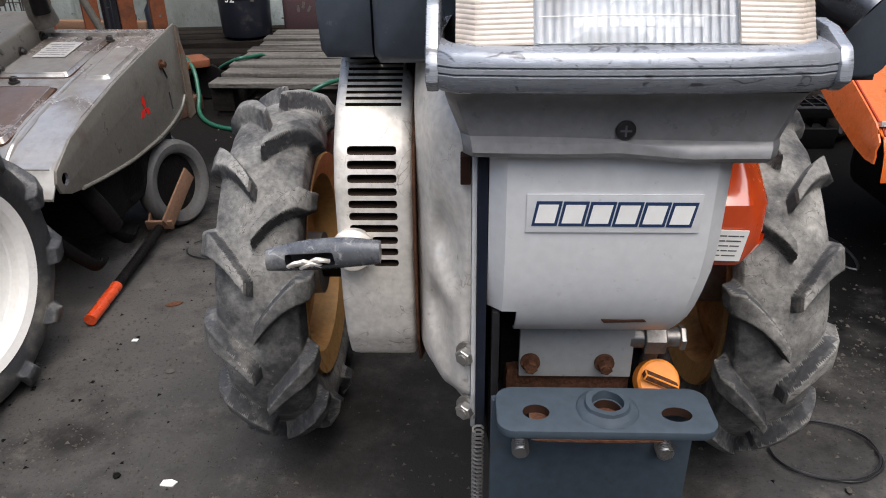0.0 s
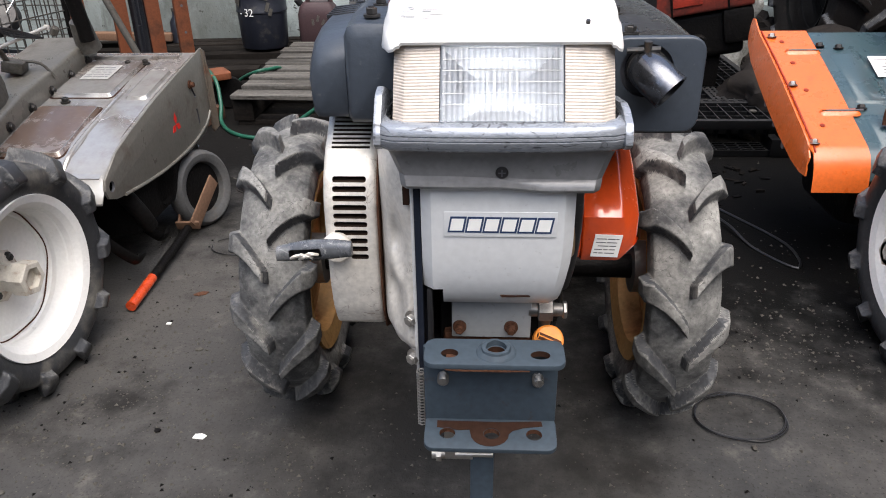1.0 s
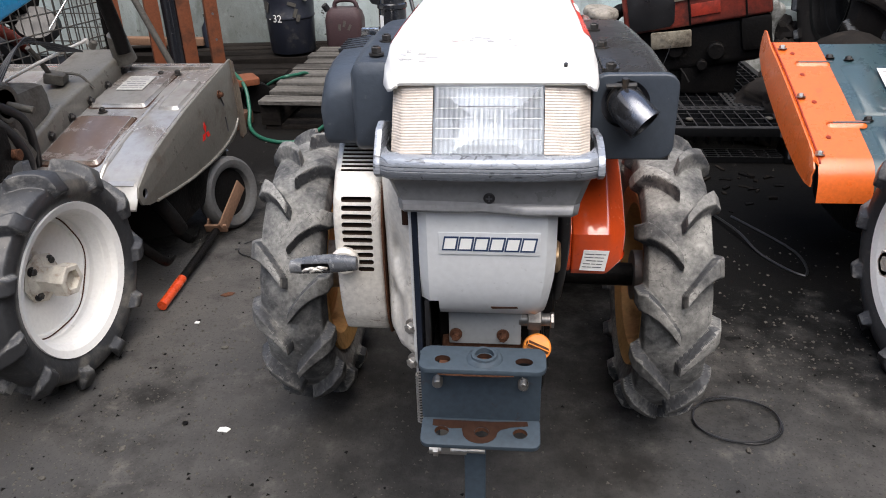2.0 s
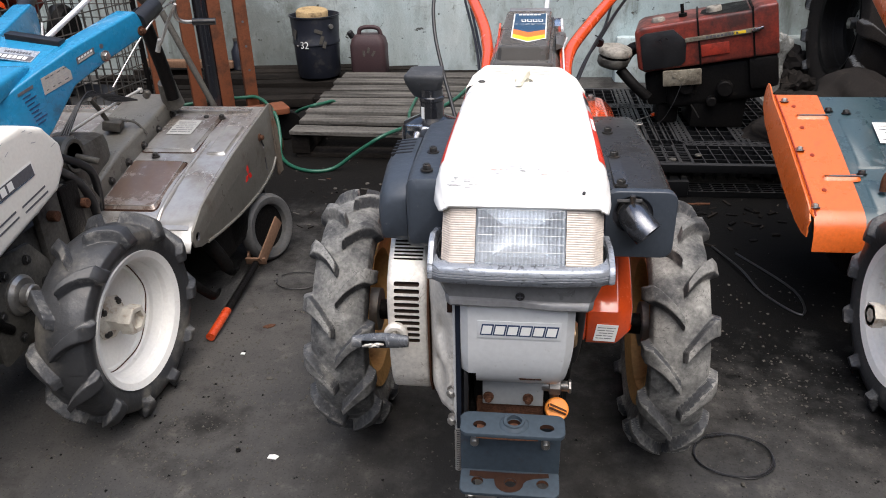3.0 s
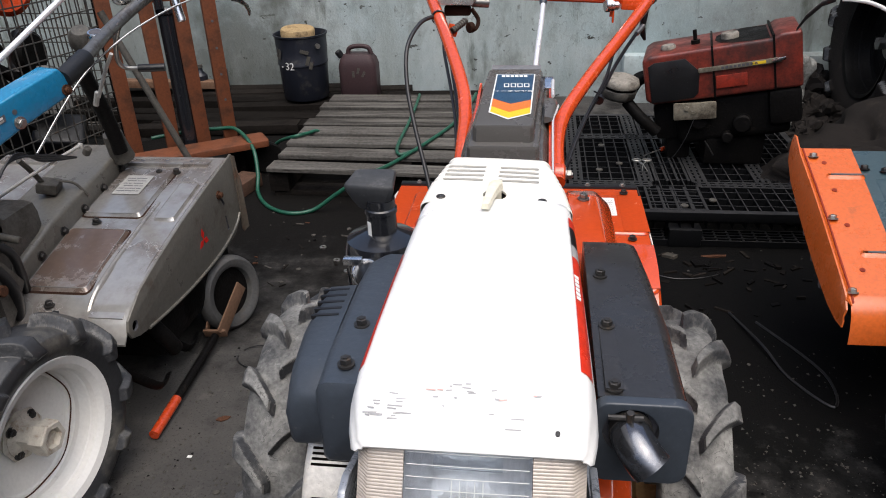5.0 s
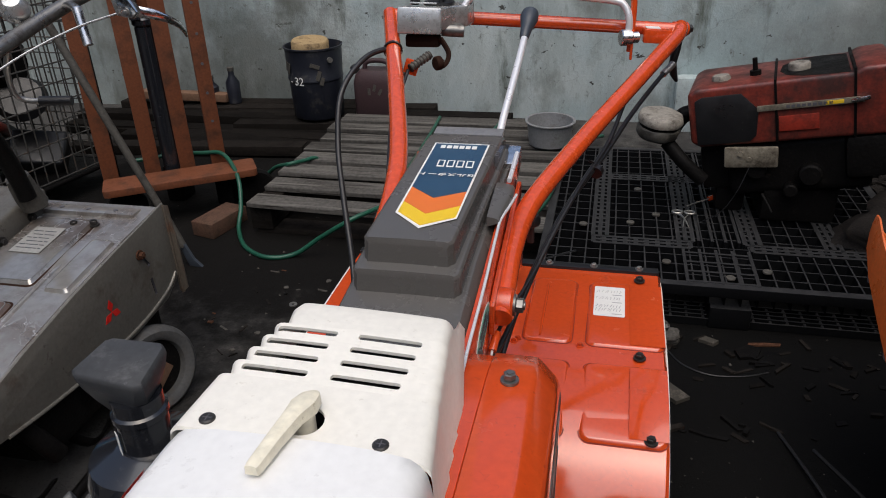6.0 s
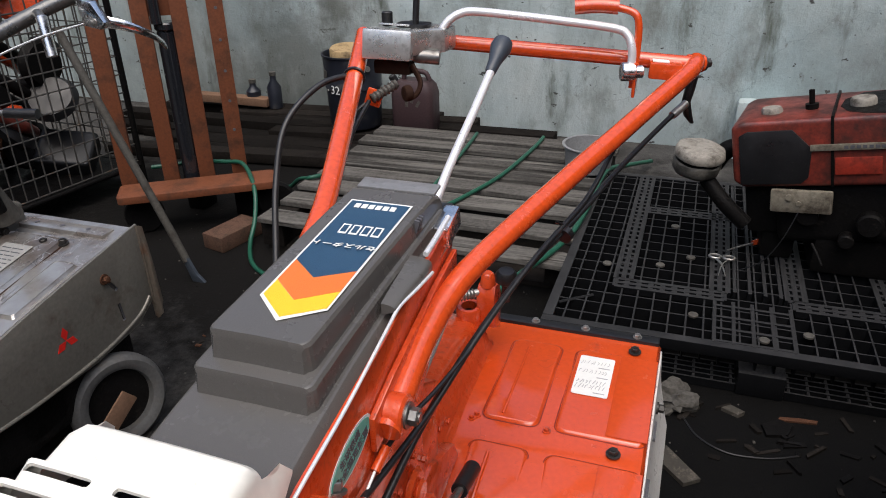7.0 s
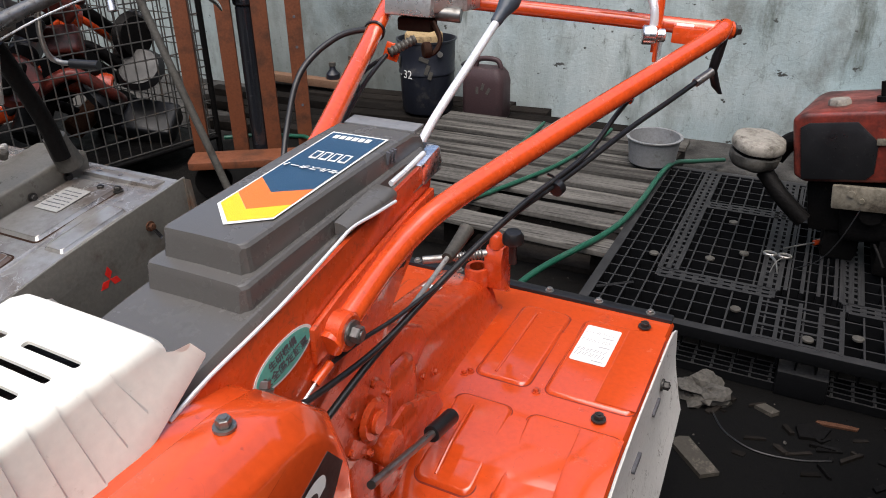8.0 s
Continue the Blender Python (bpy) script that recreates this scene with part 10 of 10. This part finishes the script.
box(bm, (1.53, 4.02, 0.21), (0.17, 0.20, 0.42), (4, 5, 20), bev=0.03, seg=3)
bmesh.ops.subdivide_edges(bm, edges=bm.edges[:], cuts=6, use_grid_fill=True)
for v in bm.verts:
    v.co += 0.035 * noise.noise_vector(v.co * 9) + 0.016 * noise.noise_vector(v.co * 30)
solid("concrete_block", bm, M_rubble, "broken pale lump of plaster and concrete", "concrete block", base=(1.53, 4.02, 0), smooth=25)
for k, (x, y, z, r) in enumerate(((1.72, 3.98, 0.10, 0.12), (1.62, 3.80, 0.07, 0.09), (1.90, 3.74, 0.08, 0.11), (1.56, 4.30, 0.12, 0.14), (1.80, 4.45, 0.12, 0.15))):
    bm = bmesh.new()
    lump(bm, (x, y, z), (r, r * 0.9, r * 0.8), 0.6, 8, 4)
    for v in bm.verts:
        v.co += 0.02 * noise.noise_vector(v.co * 24)
    solid("rubble_lump", bm, M_rubble if k in (3,) else M_tarp, "rough broken lump in the rubble heap by the wall", "rubble", "rubble by the wall", base=(x, y, 0), smooth=20)

# ---------- hoses, wire coils ----------
bm = bmesh.new()
tube(bm, [(-1.50, 3.30, 0.20), (-1.36, 3.38, 0.207), (-1.218, 3.415, 0.212), (-1.118, 3.40, 0.215), (-1.00, 3.28, 0.17), (-0.955, 3.19, 0.08), (-0.93, 3.10, 0.018), (-0.84, 2.973, 0.009), (-0.723, 2.908, 0.009), (-0.626, 2.940, 0.014), (-0.52, 2.955, 0.085), (-0.393, 2.965, 0.163), (-0.307, 3.14, 0.157), (-0.18, 3.462, 0.157), (-0.101, 3.724, 0.157), (-0.051, 4.079, 0.157), (-0.04, 4.24, 0.157)], 0.0088, n=12, res=8)
solid("garden_hose", bm, M_hose, "green garden hose trailing over pallet and floor", "hose", base=(-0.6, 3.0, 0))
bm = bmesh.new()
tube(bm, [(0.04, 2.45, 0.011), (0.070, 2.57, 0.085), (0.107, 2.68, 0.150), (0.143, 2.84, 0.157), (0.250, 3.15, 0.160), (0.284, 3.40, 0.164), (0.300, 3.84, 0.164), (0.36, 4.12, 0.10), (0.45, 4.4, 0.03)], 0.0098, n=12, res=8)
solid("garden_hose", bm, M_hose, "green garden hose running along the pallet edge", "hose", base=(0.3, 3.0, 0))
bm = bmesh.new()
tube(bm, [(-1.14, 3.70, 0.010), (-1.06, 3.64, 0.030), (-0.97, 3.57, 0.10), (-0.86, 3.47, 0.157), (-0.81, 3.52, 0.157), (-0.775, 3.58, 0.150), (-0.765, 3.60, 0.10)], 0.0088, n=10)
solid("hose_piece", bm, M_hose, "green hose end slipping between pallet planks", "hose", base=(-0.9, 3.55, 0))
bm = bmesh.new()
tube(bm, [(-0.235, 3.30, 0.157), (-0.30, 3.24, 0.157), (-0.33, 3.36, 0.157), (-0.335, 3.66, 0.156), (-0.346, 4.01, 0.156), (-0.358, 4.22, 0.156)], 0.0080, n=10)
solid("hose_piece", bm, M_hose, "dark green hose lying along the pallet", "hose", base=(-0.33, 3.7, 0.145))


def coil(c, r, turns, wob, seed, name, label, ry=0.8):
    rn = random.Random(seed)
    bm = bmesh.new()
    pts = []
    for k in range(turns * 14):
        a = math.pi + 2 * math.pi * k / 14
        q = r * (1 + rn.uniform(-wob, wob))
        pts.append((c[0] + q * math.cos(a), c[1] + ry * q * math.sin(a), 0.004 + 0.003 * (k / 14)))
    pts += [(c[0] - r * 1.5, c[1] + 0.02, 0.004), (c[0] - r * 2.2, c[1] + 0.04, 0.003)] if turns > 1 else []
    tube(bm, pts, 0.0018, n=6, res=3)
    return solid(name, bm, M_cable, label, "wire", base=(c[0], c[1], 0))


coil((0.755, 1.165, 0), 0.088, 2, 0.05, 2, "wire_coil", "thin black wire coil lying on the floor")
coil((-0.49, 1.90, 0), 0.075, 1, 0.03, 5, "wire_coil", "loop of thin black wire on the floor", 0.75)
bm = bmesh.new()
tube(bm, [(0.93, 2.25, 0.004), (0.98, 2.05, 0.02), (1.02, 1.92, 0.004), (1.10, 1.80, 0.004), (1.12, 1.95, 0.004), (1.0, 2.2, 0.004)], 0.004, n=6, res=6)
solid("cable_end", bm, M_cable, "loose black cable on the floor", "cable", base=(1.0, 2.0, 0))


# ---------- grit, scraps and litter on the ground ----------
rnd = random.Random(77)


def pebble(c, s, bm):
    got = bmesh.ops.create_icosphere(bm, subdivisions=1, radius=1)
    sx, sy, sz = s * rnd.uniform(0.7, 1.3), s * rnd.uniform(0.7, 1.3), s * rnd.uniform(0.35, 0.8)
    for v in got["verts"]:
        k = 1 + rnd.uniform(-0.25, 0.25)
        v.co = V(c[0] + v.co.x * sx * k, c[1] + v.co.y * sy * k, sz * 0.4 + v.co.z * sz * k)


grit_sets = {"light": ([], []), "dark": ([], [])}
tri = [(1, 0, 0), (-0.5, 0.87, 0), (-0.5, -0.87, 0), (0, 0, 1)]
for k in range(9500):
    if k % 3 == 0:
        cl = rnd.choice([(-0.66, 1.13), (-0.2, 0.9), (1.2, 1.0), (-0.5, 1.4), (0.95, 1.4)])
        x, y = rnd.gauss(cl[0], 0.16), rnd.gauss(cl[1], 0.16)
    else:
        x, y = rnd.uniform(-1.6, 1.6), rnd.uniform(0.4, 3.6)
    if y > 2.1 and k % 4:
        continue
    s = 0.0012 + 0.0048 * rnd.random() ** 3
    verts, faces = grit_sets["dark" if k % 8 < 1 else "light"]
    a = rnd.uniform(0, 6.28)
    b = len(verts)
    for tx, ty, tz in tri:
        verts.append((x + s * (tx * math.cos(a) - ty * math.sin(a)), y + s * (tx * math.sin(a) + ty * math.cos(a)), 0.0002 + s * tz * 0.8))
    faces += [(b, b + 1, b + 3), (b + 1, b + 2, b + 3), (b + 2, b, b + 3)]
for key, mat, lab in (("light", M_stone, "fine pale grit and dust scattered on the floor"), ("dark", M_grime, "fine dark cinders scattered on the floor")):
    me = bpy.data.meshes.new("grit")
    me.from_pydata(grit_sets[key][0], [], grit_sets[key][1])
    me.materials.append(mat)
    tagged(new("grit", me), lab, "grit", kind="stuff")

for k in range(26):
    x, y = rnd.choice([(rnd.uniform(-0.75, -0.2), rnd.uniform(0.75, 1.7)), (rnd.uniform(0.7, 1.15), rnd.uniform(1.0, 2.6)), (rnd.uniform(-0.6, -0.1), rnd.uniform(2.2, 2.8))])
    bm = bmesh.new()
    pebble((x, y), rnd.uniform(0.004, 0.010), bm)
    solid("pebble", bm, rnd.choice([M_stone, M_stone, M_grime]), "small stone on the floor", "pebble", "pebbles on the floor", base=(x, y, 0))


def scrap(name, x, y, pts, h, mat, label, cat, turn=0.0, group=""):
    bm = bmesh.new()
    c, s = math.cos(radians(turn)), math.sin(radians(turn))
    prism(bm, [(x + px * c - py * s, y + px * s + py * c) for px, py in pts], "z", 0.0008, h)
    for v in bm.verts:
        if v.co.z > h * 0.5:
            v.co.z += 0.3 * h * noise.noise(v.co * 60)
    return solid(name, bm, mat, label, cat, group, base=(x, y, 0))


scrap("paper_scrap", -0.308, 1.072, [(-0.013, -0.006), (0.008, -0.008), (0.013, 0.002), (0.002, 0.007), (-0.011, 0.005)], 0.003, M_white, "small white paper scrap on the floor", "paper")
scrap("paper_scrap", -0.53, 1.475, [(-0.006, -0.004), (0.006, -0.004), (0.006, 0.004), (-0.005, 0.004)], 0.002, M_white, "tiny pale paper scrap on the floor", "paper")
scrap("wood_chip", 0.668, 2.378, [(-0.022, -0.062), (0.024, -0.066), (0.024, 0.056), (0.004, 0.064), (-0.026, 0.058)], 0.012, M_scrap, "pale broken wood chip on the floor", "wood chip", 42)
scrap("wood_chip", 1.06, 1.02, [(-0.03, -0.006), (0.03, -0.008), (0.034, 0.006), (-0.02, 0.008)], 0.006, M_scrap, "thin pale wood splinter on the floor", "wood chip", 25)
scrap("leaf", -0.50, 1.62, [(-0.02, 0.0), (-0.006, -0.010), (0.012, -0.006), (0.02, 0.004), (0.004, 0.011), (-0.012, 0.008)], 0.003, M_rust, "dry brown leaf on the floor", "leaf", 20)
bm = bmesh.new()
lump(bm, (0.65, 2.62, 0.02), (0.065, 0.055, 0.03), 0.9, 9, 3)
solid("crumpled_foil", bm, M_stone, "crumpled grey plastic sheet on the floor", "plastic sheet", base=(0.65, 2.62, 0), smooth=25)
for k in range(46):
    x, y = rnd.uniform(0.66, 1.25), rnd.uniform(2.2, 2.66)
    w, h = rnd.uniform(0.006, 0.035), rnd.uniform(0.003, 0.010)
    scrap("debris_chip", x, y, [(-w, -h), (w, -h * 0.7), (w * 0.9, h), (-w * 0.8, h * 0.8)], rnd.uniform(0.003, 0.010), rnd.choice([M_wooddark, M_grime, M_wooddark]), "dark splinter among debris by the pallet", "debris", rnd.uniform(0, 180), "debris by the plastic pallet")
for k in range(22):
    x, y = rnd.uniform(-0.75, 0.0), rnd.uniform(2.25, 2.9)
    w, h = rnd.uniform(0.004, 0.022), rnd.uniform(0.002, 0.006)
    scrap("debris_chip", x, y, [(-w, -h), (w, -h * 0.7), (w * 0.9, h), (-w * 0.8, h * 0.8)], rnd.uniform(0.002, 0.006), rnd.choice([M_wooddark, M_stone, M_rust]), "small dark chip on the floor", "debris", rnd.uniform(0, 180), "chips on the floor")
for x, y in ((-0.42, 2.52), (-0.50, 2.62), (-0.36, 2.44)):
    bm = bmesh.new()
    lathe(bm, [(0.006, 0.0), (0.013, 0.0), (0.013, 0.004), (0.006, 0.004)], (x, y, 0.0005), (0.05, 0.02, 1), n=18, closed=True)
    solid("washer", bm, M_steel, "loose steel washer on the floor", "washer", "washers on the floor", base=(x, y, 0))

# ---------- tools left on the plastic pallet, litter before it ----------
sc = thing("scissors", (0.75, 3.19, 0.155), "old steel scissors with ring handles lying on the plastic pallet", "scissors")
for s in (-1, 1):
    bm = bmesh.new()
    ring = [(0.752 + s * 0.021 + 0.017 * math.cos(a), 3.192 + 0.013 * math.sin(a), 0.163) for a in [2 * math.pi * k / 16 for k in range(16)]]
    tube(bm, ring, 0.0042, n=8, res=1, closed=True)
    part("ring_handle", bm, M_steel, sc)
    bm = bmesh.new()
    tube(bm, [(0.752 + s * 0.018, 3.178, 0.163), (0.752, 3.14, 0.162), (0.752 - s * 0.010, 3.07, 0.160)], 0.0045, n=8, r2=0.0012, flat=0.5)
    part("blade", bm, M_steel, sc)
sd2 = thing("screwdriver", (0.80, 3.30, 0.16), "thin screwdriver with a red handle on the plastic pallet", "screwdriver")
bm = bmesh.new()
tube(bm, [(0.765, 3.245, 0.162), (0.80, 3.275, 0.166), (0.845, 3.305, 0.172)], 0.0028, n=8)
part("shank", bm, M_steel, sd2)
bm = bmesh.new()
tube(bm, [(0.845, 3.305, 0.172), (0.865, 3.318, 0.175), (0.895, 3.337, 0.178)], 0.0085, n=12, r2=0.0105)
part("handle", bm, M_redworn, sd2, "red plastic handle")
scrap("broken_strip", 0.955, 2.636, [(-0.045, -0.005), (-0.03, -0.009), (0.045, -0.006), (0.05, 0.004), (0.01, 0.006), (-0.04, 0.004)], 0.006, M_rust, "broken dull red painted strip among debris", "metal strip", 6)
scrap("tin_scrap", 0.905, 2.585, [(-0.04, -0.018), (0.01, -0.03), (0.045, 0.0), (0.02, 0.028), (-0.03, 0.02)], 0.010, M_grime, "torn dark tin scrap among debris", "scrap", 30)
scrap("tin_scrap", 0.800, 2.625, [(-0.025, -0.010), (0.02, -0.014), (0.03, 0.006), (-0.01, 0.014)], 0.012, M_scrap, "pale torn scrap among debris", "scrap", -20)
bm = bmesh.new()
tube(bm, [(0.68, 2.57, 0.003), (0.72, 2.50, 0.003), (0.79, 2.46, 0.004), (0.88, 2.47, 0.003), (0.95, 2.50, 0.003)], 0.0022, n=6, res=6)
solid("wire_piece", bm, M_cable, "thin black wire on the floor by the pallet", "wire", base=(0.8, 2.5, 0))
